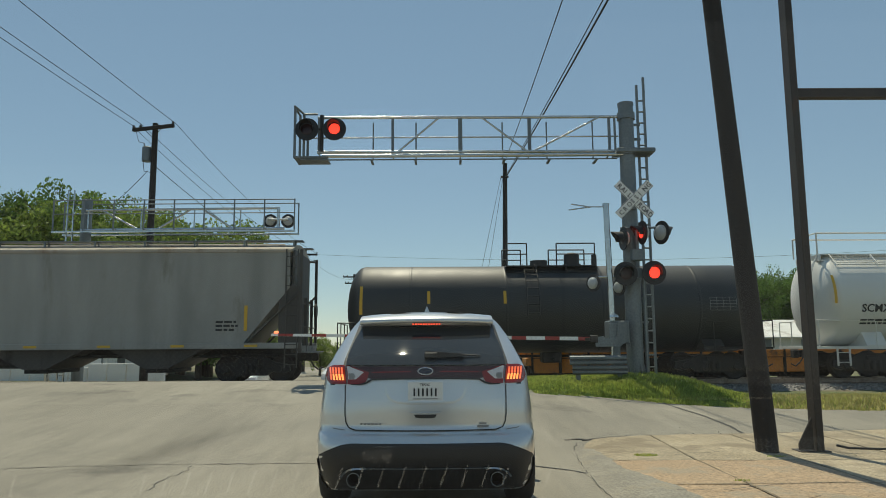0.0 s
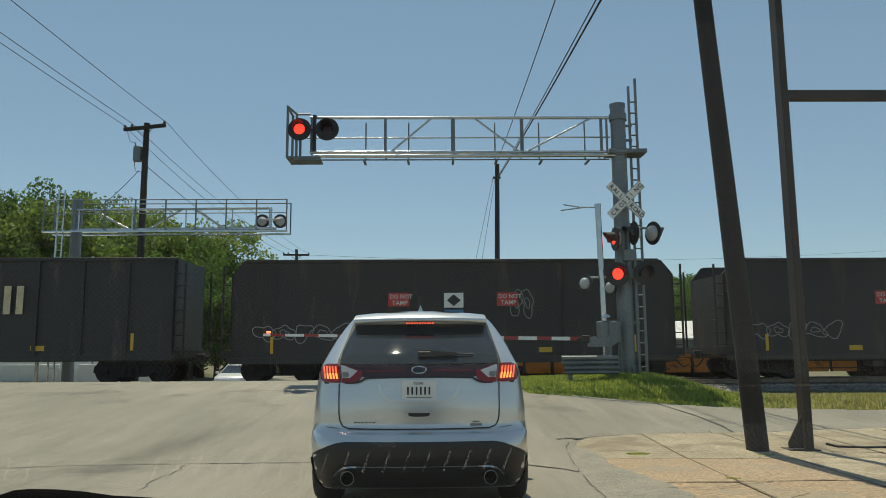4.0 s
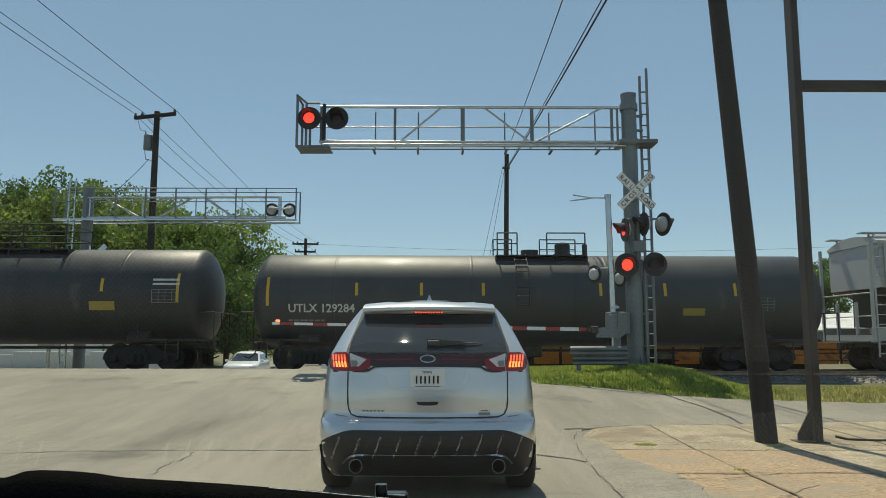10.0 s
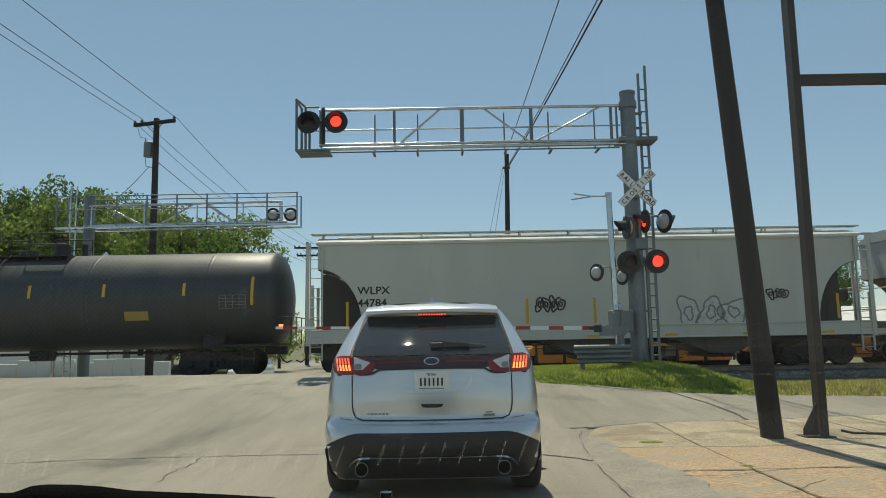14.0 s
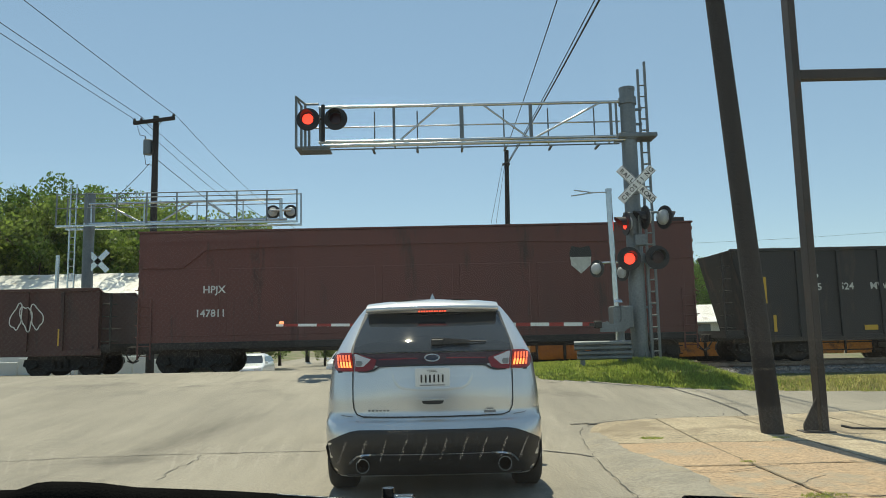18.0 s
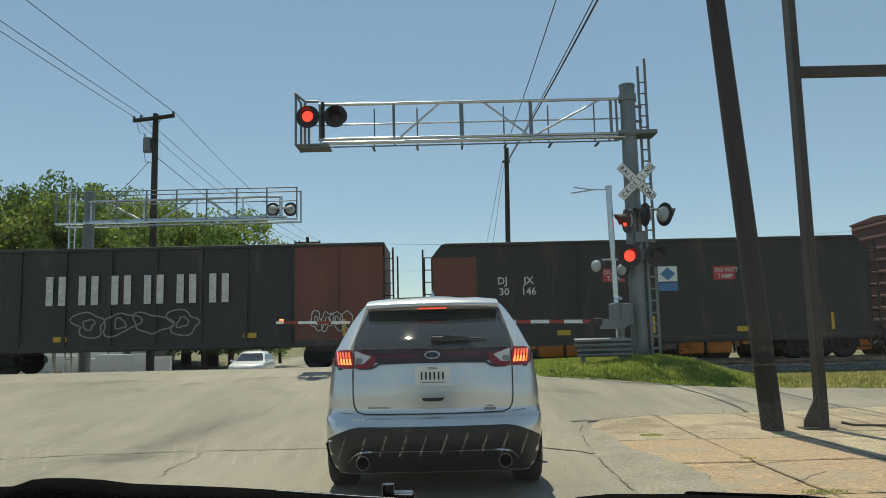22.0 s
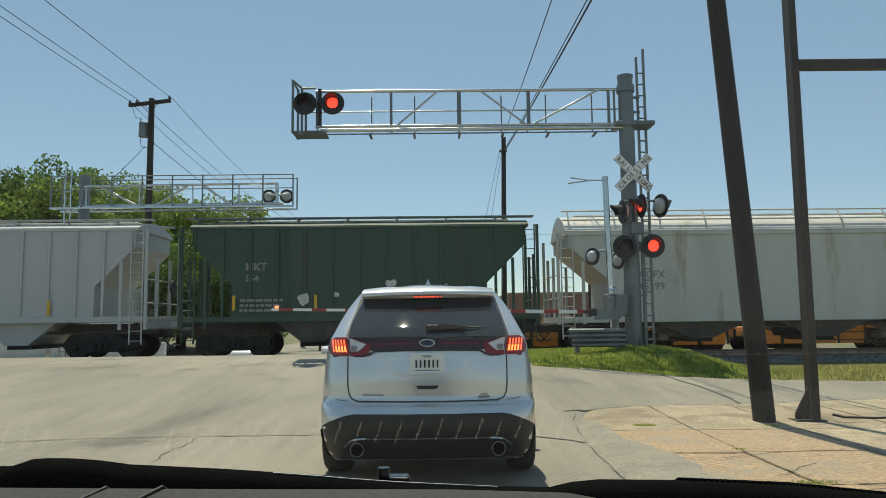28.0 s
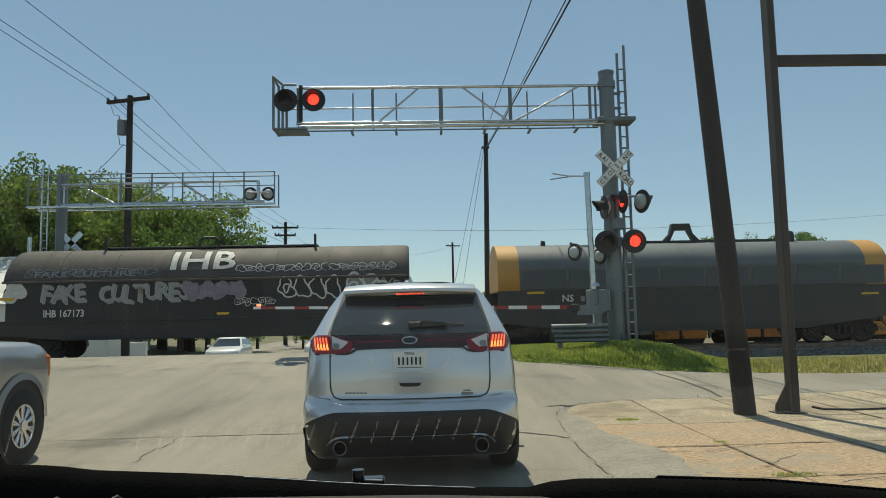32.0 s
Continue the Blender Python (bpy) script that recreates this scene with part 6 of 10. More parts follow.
def consist_c():
    c = boxcar(408.01, 19.78, "box_brown", "tall oxide-brown high-side car with upright ribs and a shield emblem", 4.95, ribs=20, panels=0, name="high_side_car",
               marks=(("HPJX", 2.45, 2.80, 0.32), ("147663", 2.3, 2.10, 0.30)))
    part("upper_side_panel", Shape().box(0.4, 19.3, -1.59, -1.55, 3.9, 4.8, cut=0.01), M["box_brown"], c)
    shield(c, 15.15, -1.625, 3.42, 0.80, 0.95, "white_mark", "bar_grey")
    c = gondola(428.75, 16.24, "gon_dark", "dark green ballast gondola with white lettering and a rusty orange end", 4.25, end_mat="gon_orange", end_side=1, end_len=3.1, ribs=10,
                marks=(("HZGX", 1.65, 2.65, 0.22), ("3392", 1.67, 2.3, 0.22)))
    block_letters(c, 4.45, -1.62, 2.35, 6.6, 0.98, "wwwwww", "white_mark")
    graffiti(c, 5.4, -1.62, 1.3, 4.2, 0.8, 71, "bar_grey", None, 4, 0.05)
    graffiti(c, 0.5, -1.62, 2.9, 0.7, 0.6, 72, "bar_grey", None, 3, 0.03)
    graffiti(c, 13.4, -1.62, 1.3, 1.4, 0.7, 73, "white_mark", None, 4, 0.03)
    c = gondola(445.87, 15.73, "gon_black", "black aggregate gondola with red and white placards and a rusty end", 4.15, chamfer=0.45, floor=0.8,
                marks=(("DJ", 2.6, 2.75, 0.25), ("JX", 3.5, 2.75, 0.25), ("30", 2.65, 2.38, 0.25), ("146", 3.4, 2.38, 0.25)))
    for x in (6.2, 10.0):
        placard(c, x, -1.535, 2.75, 0.75, 0.46, "red_mark")
        written("DO NOT", 0.15, M["white_mark"], c, x + 0.05, -1.552, 3.01, 0.95)
        written("TAMP", 0.15, M["white_mark"], c, x + 0.14, -1.552, 2.80)
    placard(c, 8.1, -1.535, 2.72, 0.66, 0.52, "white_sign")
    dm = part("emblem", Shape().add([(0, 0, -0.22), (0.26, 0, 0), (0, 0, 0.22), (-0.26, 0, 0)], [(0, 1, 2, 3)]), M["blue_mark"], c)
    dm.location = (8.43, -1.56, 2.98)
    placard(c, 8.1, -1.535, 2.40, 0.66, 0.28, "blue_mark")
    part("rust_panel", Shape().box(0.4, 1.9, -1.54, -1.52, 0.95, 3.7), M["gon_orange"], c, "bare rusty end panel")
    c = boxcar(462.19, 20.28, "box_brown", "tall oxide-brown high-side car with two rows of cream lettering", 4.95, panels=7, arch=True, name="high_side_car",
               marks=(("HPJX", 2.3, 2.45, 0.36), ("29", 3.6, 1.95, 0.32)))
    block_letters(c, 7.9, -1.625, 3.55, 6.3, 0.50, "wwwwww", "cream_mark")
    block_letters(c, 6.6, -1.625, 2.85, 8.6, 0.48, "wwwwwww", "cream_mark")
    graffiti(c, 12.9, -1.6, 1.35, 0.6, 1.2, 81, "white_mark", None, 1, 0.04)
    part("chalk_mark", Shape().box(13.75, 13.88, -1.61, -1.6, 1.3, 2.0), M["white_mark"], c)
    graffiti(c, 4.6, -1.6, 1.2, 0.9, 0.8, 82, "white_mark", None, 3, 0.04)
    c = tank_car(483.23, 19.45, 1.60, 2.64, "tank_black", "black tank car with yellow lettering and a railed top walkway", "UTLX 959922", "yellow_letter", mark_x=1.6, mark_z=2.25, mark_h=0.26, style="long", top_x=11.55,
                 strips=tank_strips(19.45, 2.64, (0.6, 4.5, 7.1, 9.35, 12.7, 15.3, 18.9)))
    placard(c, 10.7, -1.60, 2.55, 0.82, 0.28, "yellow_letter")
    end_table(c, 17.5, -1.58, 2.45)
    c = tank_car(503.96, 20.05, 1.60, 2.64, "tank_black", "black tank car with yellow lettering and a long railed walkway", "UTLX 958738", "yellow_letter", mark_x=1.65, mark_z=2.25, mark_h=0.28, style="long", top_x=8.0,
                 strips=tank_strips(20.05, 2.64, (0.6, 4.4, 6.5, 9.3, 12.2, 15.0, 19.2)))
    placard(c, 7.2, -1.60, 2.25, 0.82, 0.32, "yellow_letter")
    end_table(c, 17.5, -1.58, 2.4)
    c = hopper(525.44, 12.7, "hop_grey", "clean grey two-bay covered hopper with a striped shield", cut=(1.1, 2.6), bays=2,
               marks=(("UP", 2.4, 3.55, 0.34, "black_mark"), ("93974", 2.0, 2.95, 0.34, "black_mark")))
    shield(c, 8.9, -1.59, 3.05, 0.7, 0.7, "red_mark", "black_mark")
    small_print(c, 10.0, -1.586, 3.1, 1.2, 0.5, 2, M["bar"], 91)
    for x in (1.9, 4.1, 5.2, 6.3, 8.9):
        strip(c, x, -1.585, 1.5, 2.0, 0.09)
    c = hopper(539.1, 12.4, "hop_dirty", "dirty tan two-bay covered hopper with sloped ends", roof="hop_white", cut=(1.6, 3.2), bays=2, oval=False)
    c = hopper(551.9, 12.36, "hop_grey", "ribbed light grey two-bay hopper with open triangular ends", cut=(1.35, 3.50), knee=2.45, bays=2, ribs=10, h=4.86, oval=False, sill_z=1.45, bay_mat="hop_grey",
               marks=(("GA", 1.85, 2.5, 0.24, "black_mark"), ("CX", 2.95, 2.5, 0.24, "black_mark"), ("85", 1.85, 2.12, 0.24, "black_mark"), ("32", 2.95, 2.12, 0.24, "black_mark")))
    for x in (1.45, 4.65, 6.8, 9.0):
        strip(c, x, -1.66, 1.5, 2.0, 0.10)
    c = hopper(565.08, 12.45, "hop_green", "dark green ribbed two-bay hopper with faded lettering", cut=(1.35, 3.50), knee=2.45, bays=2, ribs=10, h=4.86, oval=False, sill_z=1.4,
               marks=(("MKT", 2.35, 2.95, 0.26, "bar_grey"), ("554", 2.35, 2.58, 0.22, "bar_grey")))
    s = Shape()
    for x, z, r in ((4.35, 1.95, 0.24), (7.3, 2.4, 0.24), (7.42, 2.25, 0.15), (5.45, 2.1, 0.11), (9.15, 2.3, 0.14)):
        rim = [r * (0.55 + 0.45 * abs(math.sin(7.3 * x + 2.1 * k))) for k in range(11)]
        s.add([(x + q * math.cos(0.571 * k), -1.662, z + q * math.sin(0.571 * k)) for k, q in enumerate(rim)], [tuple(range(11))])
    part("worn_decal", s, M["white_mark"], c, "worn white decal")
    small_print(c, 8.15, -1.664, 1.75, 0.7, 0.30, 2, M["bar_grey"], 33)
    small_print(c, 2.2, -1.664, 1.55, 1.7, 0.5, 3, M["bar_grey"], 34)
    placard(c, 10.15, -1.66, 1.9, 0.55, 0.3, "bar", "white_mark")
    for x in (2.0, 4.75, 6.5, 8.45, 10.85):
        strip(c, x, -1.66, 1.6, 2.1, 0.1)
    c = hopper(577.91, 18.72, "hop_white", "stained white covered hopper with a ribbed rusty roof", roof_h=0.85, cut=(1.4, 3.35), knee=2.45, oval=False, bays=3, board=False, h=4.97,
               marks=(("ACFX", 2.9, 2.55, 0.26, "bar_grey"), ("45399", 2.9, 2.15, 0.26, "bar_grey")))
    c = hopper(596.99, 22.05, "hop_rust", roof="roof_rust", label= "grimy grey covered hopper with a blue leaf emblem", cut=(1.5, 3.30), knee=2.2, oval=False, bays=4, h=4.87,
               marks=(("ADMX", 2.1, 2.85, 0.26, "black_mark"), ("63366", 2.1, 2.4, 0.26, "black_mark")))
    s = Shape().add([(x, 0, z) for x, z in ((0.02, 0.62), (0.0, 0.56), (0.06, 0.46), (0.66, 0.02), (0.74, 0.02), (1.34, 0.58), (1.36, 0.66), (1.30, 0.74), (0.76, 1.12), (0.66, 1.12))], [tuple(range(10))])
    for dy, mat, grow in ((-0.004, 1, 1.0), (-0.006, 2, 0.88), (-0.008, 1, 0.78)):
        leaf = [(0.18, 0.52), (0.32, 0.70), (0.54, 0.86), (0.92, 1.0), (0.95, 0.78), (0.90, 0.50), (0.78, 0.24), (0.62, 0.04), (0.30, 0.06)]
        s.add([(0.60 + (x - 0.60) * grow, dy, 0.48 + (z - 0.48) * grow) for x, z in leaf], [tuple(range(9))], mat)
    s.add([(x, -0.012, z) for x, z in ((0.26, 0.16), (0.30, 0.14), (0.48, 0.42), (0.74, 0.62), (0.70, 0.65), (0.44, 0.46))], [tuple(range(6))], 2)
    for x0 in (0.0, 0.46, 0.92):
        s.box(x0, x0 + 0.12, -0.006, 0.0, -0.46, -0.08, 3).box(x0 + 0.24, x0 + 0.36, -0.006, 0.0, -0.46, -0.08, 3)
    e = part("leaf_emblem", s, [M["blue_deep"], M["spray_white"], M["gon_green_band"], M["bar"]], c)
    e.location = (9.95, -1.59, 3.12)
    c = centre_beam(619.66, 23.73, "beam_dark", "empty dark rusty centre-beam flat car with open truss", 5.0, False)
    written("SOO", 0.2, M["white_mark"], c, 2.6, -1.505, 0.88)
    written("601085", 0.2, M["white_mark"], c, 3.5, -1.505, 0.88)
    c = railcar("coil_car", "sooty black coil car covered in white graffiti", "coil car", 644.4, 16.9, 2.1)
    part("deck", Shape().box(0.3, 16.6, -1.40, 1.40, 0.80, 1.30, cut=0.03), M["underframe"], c)
    part("side_sill", Shape().prism([(0.3, 1.34), (16.6, 1.34), (16.6, 1.0), (13.2, 0.66), (3.7, 0.66), (0.3, 1.0)], -1.44, -1.36), M["coil_black"], c)
    part("sill_rail", Shape().box(0.3, 16.6, -1.50, -1.42, 1.26, 1.34, cut=0.01), M["coil_black"], c)
    part("trough_side", Shape().box(1.7, 15.0, -1.43, -1.33, 1.30, 2.72, cut=0.02), M["coil_black"], c)
    part("trough_side", Shape().box(1.7, 15.0, 1.33, 1.43, 1.30, 2.72, cut=0.02), M["coil_black"], c)
    part("trough_end", Shape().box(1.7, 1.78, -1.33, 1.33, 1.30, 2.72), M["coil_black"], c)
    part("trough_end", Shape().box(14.92, 15.0, -1.33, 1.33, 1.30, 2.72), M["coil_black"], c)
    arch = [(-1.50 * math.cos(t), 2.30 + 1.50 * math.sin(t)) for t in [radians(11.5 + 157 * i / 24) for i in range(25)]]
    TANKS[c] = (2.30, 1.515)
    s = Shape()
    s.rings([[(x, y * k, 2.60 + (z - 2.60) * q) for y, z in arch] for x, k, q in ((1.50, 0.72, 0.60), (1.54, 0.90, 0.84), (1.66, 0.985, 0.97), (1.85, 1.0, 1.0), (8.3, 1.0, 1.0), (14.9, 1.0, 1.0), (15.10, 0.995, 0.99), (15.16, 0.97, 0.95))])
    part("hood", s, M["hood_soot"], c, "sooty brown-grey rounded hood")
    for x in (3.4, 5.2, 7.0, 8.8, 10.6, 12.4, 14.2):
        part("hood_rib", Shape().prism_x([(y * 1.006, z + 0.012) for y, z in arch], x - 0.025, x + 0.025, smooth=True), M["hood_soot"], c)
    part("hood_lip", Shape().box(1.6, 15.1, -1.52, -1.46, 2.58, 2.66, cut=0.01), M["hood_soot"], c)
    for x in (3.0, 4.9, 6.8, 8.7, 10.6, 12.5, 14.4):
        part("side_stake", Shape().box(x - 0.05, x + 0.05, -1.455, -1.42, 1.34, 2.58, cut=0.01), M["coil_black"], c)
    written("IHB", 0.66, M["white_mark"], c, 7.0, -1.34, 2.98, 1.6)
    written("FAKE CULTURE", 0.20, M["bar_grey"], c, 2.6, -1.46, 2.78, 1.75, "graffiti_writing")
    rnd = random.Random(17)
    for i, ch in enumerate("FAKE CULTURES"):
        if ch != " ":
            x, z, h, turn = 2.80 + 0.385 * i, 1.97 + rnd.uniform(-0.04, 0.05), rnd.uniform(0.50, 0.62), rnd.uniform(-0.16, 0.16)
            for k, m in ((0, "spray_white"), (1, "bar_grey"), (2, "spray_white")):
                o = written(ch, h, M[m], c, x + 0.035 * k, -1.464 + 0.004 * k, z - 0.03 * k, 0.92, "sprayed_letter")
                o.rotation_euler.y = turn
    graffiti(c, 1.72, -1.464, 1.93, 0.55, 0.7, 94, "white_mark", "white_mark", 1, 0.09)
    graffiti(c, 7.6, -1.464, 1.95, 2.0, 0.62, 95, "mauve_mark", "mauve_mark", 4, 0.08)
    graffiti(c, 10.75, -1.464, 1.95, 2.1, 0.66, 92, "white_mark", None, 4, 0.05)
    graffiti(c, 12.95, -1.464, 1.95, 1.4, 0.72, 98, "white_mark", "bar_grey", 2, 0.07)
    graffiti(c, 9.3, -1.464, 1.72, 1.3, 0.26, 99, "white_mark", None, 5, 0.02)
    graffiti(c, 9.3, -0.02, 2.86, 5.4, 0.24, 93, "white_mark", None, 17, 0.022, (2.30, 1.50))
    graffiti(c, 2.3, -0.02, 2.80, 4.3, 0.26, 96, "bar_grey", None, 13, 0.02, (2.30, 1.50))
    graffiti(c, 14.2, -1.464, 2.05, 0.7, 0.45, 97, "white_mark", None, 3, 0.02)
    small_print(c, 13.2, -1.464, 1.42, 1.1, 0.3, 4, M["bar_grey"], 7)
    small_print(c, 4.9, -1.464, 1.55, 1.3, 0.2, 3, M["bar_grey"], 8)
    strip(c, 1.75, -1.47, 2.02, 2.12, 0.5)
    strip(c, 8.9, -1.47, 1.42, 1.50, 0.4)
    written("IHB 167173", 0.24, M["white_mark"], c, 2.95, -1.46, 1.45, 0.85, "number_lettering")
    part("running_board", Shape().box(4.5, 11.9, -0.35, 0.35, 3.80, 3.87, cut=0.01), M["black"], c)
    for x in (4.55, 11.85):
        part("board_post", Shape().tube((x, -0.45, 3.2), (x, -0.45, 4.22), 0.045, 8), M["black"], c)
    part("lifting_frame", Shape().path([(7.75, -0.3, 3.82), (7.75, -0.3, 4.05), (7.9, -0.3, 4.16), (8.3, -0.3, 4.16), (8.45, -0.3, 4.05), (8.45, -0.3, 3.82)], 0.05), M["black"], c)
    for x in (0.75, 16.2):
        ladder(c, x, -1.44, 0.55, 1.9, M["black"])
    c = railcar("coil_car", "grey steel-coil car with ochre hood ends", "coil car", 662.28, 14.4, 1.9)
    part("deck", Shape().box(0.25, 14.15, -1.45, 1.45, 0.95, 1.40, cut=0.03), M["underframe"], c)
    part("side_sill", Shape().prism([(0.25, 1.46), (14.15, 1.46), (14.15, 0.95), (11.0, 0.55), (3.4, 0.55), (0.25, 0.95)], -1.50, -1.43), M["coil_sill"], c)
    for y in (-1.44, 1.36):
        part("trough_side", Shape().box(0.33, 14.05, y, y + 0.08, 1.40, 2.06, cut=0.01), M["coil_sill"], c)
    half = [(-1.45, 2.02), (-1.45, 2.78)] + [(-1.45 * math.cos(t), 2.78 + 0.92 * math.sin(t)) for t in [math.pi * i / 24 for i in range(1, 24)]] + [(1.45, 2.78), (1.45, 2.02)]
    for a, b, m in ((0.33, 1.07, "coil_yellow"), (1.07, 13.25, "coil_grey"), (13.25, 14.05, "coil_yellow")):
        part("hood", Shape().prism_x(half, a, b, smooth=True), M[m], c)
    for x in (3.1, 3.3, 5.1, 8.2, 10.6):
        part("hood_rib", Shape().prism_x([(y * 1.008, z + 0.01) for y, z in half], x - 0.03, x + 0.03, smooth=True), M["coil_grey"], c)
    part("hood_ledge", Shape().box(1.1, 13.0, -1.50, -1.44, 2.76, 2.80), M["coil_grey"], c)
    # upright side in a darker slate: its shade is put into the paint
    for k, x in enumerate((1.2, 2.8, 4.4, 6.0, 7.6, 9.2, 10.8, 12.4)):
        part("hood_side_panel", Shape().box(x, x + 1.5, -1.468, -1.448, 2.06, 2.70, cut=0.008), M["coil_slate_shade"], c)
    part("roof_bar", Shape().box(5.0, 11.1, -0.10, 0.10, 3.68, 3.80), M["black"], c)
    part("lifting_frame", Shape().prism([(6.55, 3.75), (6.85, 4.05), (6.95, 4.42), (7.6, 4.42), (7.7, 4.05), (8.0, 3.75), (7.72, 3.75), (7.5, 4.18), (7.05, 4.18), (6.83, 3.75)], -0.12, 0.12), M["black"], c)
    for x in (2.1, 4.2, 11.2):
        part("lifting_eye", Shape().prism([(x - 0.10, 3.3), (x + 0.10, 3.3), (x + 0.07, 4.0 if x > 11 else 3.80), (x - 0.07, 4.05 if x > 11 else 3.84)], -0.5, -0.38), M["black"], c)
    for x in (1.6, 8.3, 13.3):
        strip(c, x, -1.51, 1.66 if x > 2 else 1.90, 1.74 if x > 2 else 1.98, 0.6)
    written("NS", 0.24, M["white_mark"], c, 2.5, -1.505, 1.62)
    for k in range(3):
        part("number_bar", Shape().box(3.15 + 0.2 * k, 3.29 + 0.2 * k, -1.508, -1.504, 1.62, 1.80), M["bar_grey"], c)


M["blue_deep"] = plain("deep_blue_emblem", (0.02, 0.05, 0.16), 0.5)
consist_a()
consist_b()
consist_c()
cling_to_shells()


# ---------- crossing signals ----------
FLASH = []                               # bulbs: (object, 0 left or 1 right, delay in seconds)
DISC_R = 0.305


def lamp_meshes():
    disc = Shape().tube((0, 0.0, 0), (0, 0.025, 0), DISC_R, 32)
    hood, n = Shape(), 14
    out = []
    for r in (0.175, 0.168):
        lo = []
        for i in range(n + 1):
            t = radians(-25 + 230 * i / n)
            lo.append((r * math.cos(t), r * math.sin(t)))
        out.append(lo)
    v = [(a, -0.02, b) for a, b in out[0]] + [(a, -0.30 * (0.45 + 0.55 * max(0, b / 0.175)), b * 1.0) for a, b in out[0]]
    hood.add(v, [(i, i + 1, n + 2 + i, n + 1 + i) for i in range(n)], 0, True)
    v = [(a, -0.02, b) for a, b in out[1]] + [(a, -0.30 * (0.45 + 0.55 * max(0, b / 0.175)), b) for a, b in out[1]]
    hood.add(v, [(i + 1, i, n + 1 + i, n + 2 + i) for i in range(n)], 0, True)
    lens = Shape().dome((0, -0.006, 0), (0, -1, 0), 0.155, 0.012, 24, 3)
    bulb = Shape().dome((0, 0, 0), (0, -1, 0), 0.145, 0.012, 24, 3)
    back = Shape().tube((0, 0.024, 0), (0, 0.07, 0), 0.20, 24).dome((0, 0.07, 0), (0, 1, 0), 0.19, 0.10, 24, 5)
    return disc.mesh("background", M["black"]), hood.mesh("hood", M["black"]), lens.mesh("lens", M["lens_dark"]), bulb.mesh("bulb", M["lens_lit"]), back.mesh("lamp_back", M["lens_clear"])


LAMP = lamp_meshes()


def signal_lamp(parent, x, y, z, turn=0.0, side=None, delay=0.0, hood=True, pitch=0.0):
    """One flashing lamp: black disc, hood, lens and a bulb that comes forward into the lens when it burns."""
    d = part("signal_lamp", LAMP[0], None, parent)
    d.location, d.rotation_euler = (x, y, z), (radians(pitch), 0, radians(turn))
    if hood:
        part("hood", LAMP[1], None, d)
    part("lens", LAMP[2], None, d, "dark red lens")
    part("lamp_back", LAMP[4], None, d, "pale grey housing")
    if side is not None:
        b = part("bulb", LAMP[3], None, d, "glowing red bulb")
        FLASH.append((b, side, delay))
    return d


def crossing_blade(parent, angle, words, off, spread):
    b = part("blade", Shape().box(-0.61, 0.61, -0.01, 0.01, -0.115, 0.115, cut=0.006), M["white_sign"], parent)
    b.location, b.rotation_euler = (0, off, 0), (0, radians(angle), 0)
    part("border", Shape().box(-0.60, 0.60, -0.013, -0.010, -0.108, -0.098).box(-0.60, 0.60, -0.013, -0.010, 0.098, 0.108), M["bar"], b)
    n = len(words)
    for i, ch in enumerate(words):
        if ch != " ":
            o = part("letter", lettering(ch, 0.125, M["bar"], 0.95), None, b)
            o.location = (-0.55 + spread * i, -0.014, -0.062)


sig = thing("cantilever_signal", "galvanised cantilever railway signal with flashing red lamps over the road", "railway signal", pose(0, 18.7, 0))
part("mast", Shape().tube((5.02, 0, 0.35), (5.03, 0, 7.78), 0.215, 24, r2=0.195), M["galv_dull"], sig)
part("mast_cap", Shape().tube((5.03, 0, 7.76), (5.03, 0, 7.84), 0.21, 24), M["galv_dull"], sig)
part("base_plate", Shape().box(4.70, 5.34, -0.32, 0.32, 0.52, 0.57, cut=0.01), M["galv_dull"], sig)
for a in range(8):
    t = radians(45 * a + 22)
    part("gusset_plate", Shape().prism([(0.2, 0.57), (0.31, 0.57), (0.2, 1.0)], -0.012, 0.012), M["galv_dull"], sig).matrix_basis = pose(5.02, 0, 0, 0, 0, 45 * a + 22)
part("top_chord", Shape().tube((-3.2, 0, 7.48), (4.95, 0, 7.47), 0.042, 16), M["galv"], sig)
part("bottom_chord", Shape().tube((-3.2, 0, 6.53), (4.95, 0, 6.53), 0.042, 16), M["galv"], sig)
part("lower_tube", Shape().tube((-3.05, -0.10, 6.40), (4.9, -0.10, 6.41), 0.05, 16), M["galv"], sig)
for x, r in ((-3.15, 0.04), (-1.20, 0.035), (0.60, 0.055), (2.44, 0.045), (4.57, 0.035), (4.72, 0.025)):
    part("truss_post", Shape().box(x - r, x + r, -0.03, 0.03, 6.5, 7.46), M["galv_dull"], sig)
    part("cross_bar", Shape().tube((x, 0.0, 6.48), (x, 0.36, 6.44), 0.022, 8), M["galv_dull"], sig)
for (xa, za), (xb, zb) in (((-1.05, 6.54), (0.02, 7.45)), ((1.19, 7.45), (2.36, 6.54)), ((2.55, 6.54), (4.31, 7.46))):
    part("diagonal", Shape().tube((xa, -0.02, za), (xb, -0.02, zb), 0.026, 8), M["galv"], sig)
part("walkway_bar", Shape().box(-3.15, 4.85, 0.33, 0.36, 6.40, 6.43), M["galv_dull"], sig)
for x in (-1.75, -0.59, 0.60, 1.75, 2.95, 4.2):
    if x != 0.60:
        part("rail_post", Shape().tube((x, 0.36, 6.40), (x, 0.36, 7.44), 0.020, 8), M["galv_dull"], sig)
    part("walkway_bracket", Shape().box(x - 0.03, x + 0.03, -0.10, 0.36, 6.27, 6.31), M["galv_dull"], sig)
part("handrail", Shape().tube((-3.6, 0.36, 7.03), (4.9, 0.36, 7.04), 0.022, 8), M["galv"], sig)
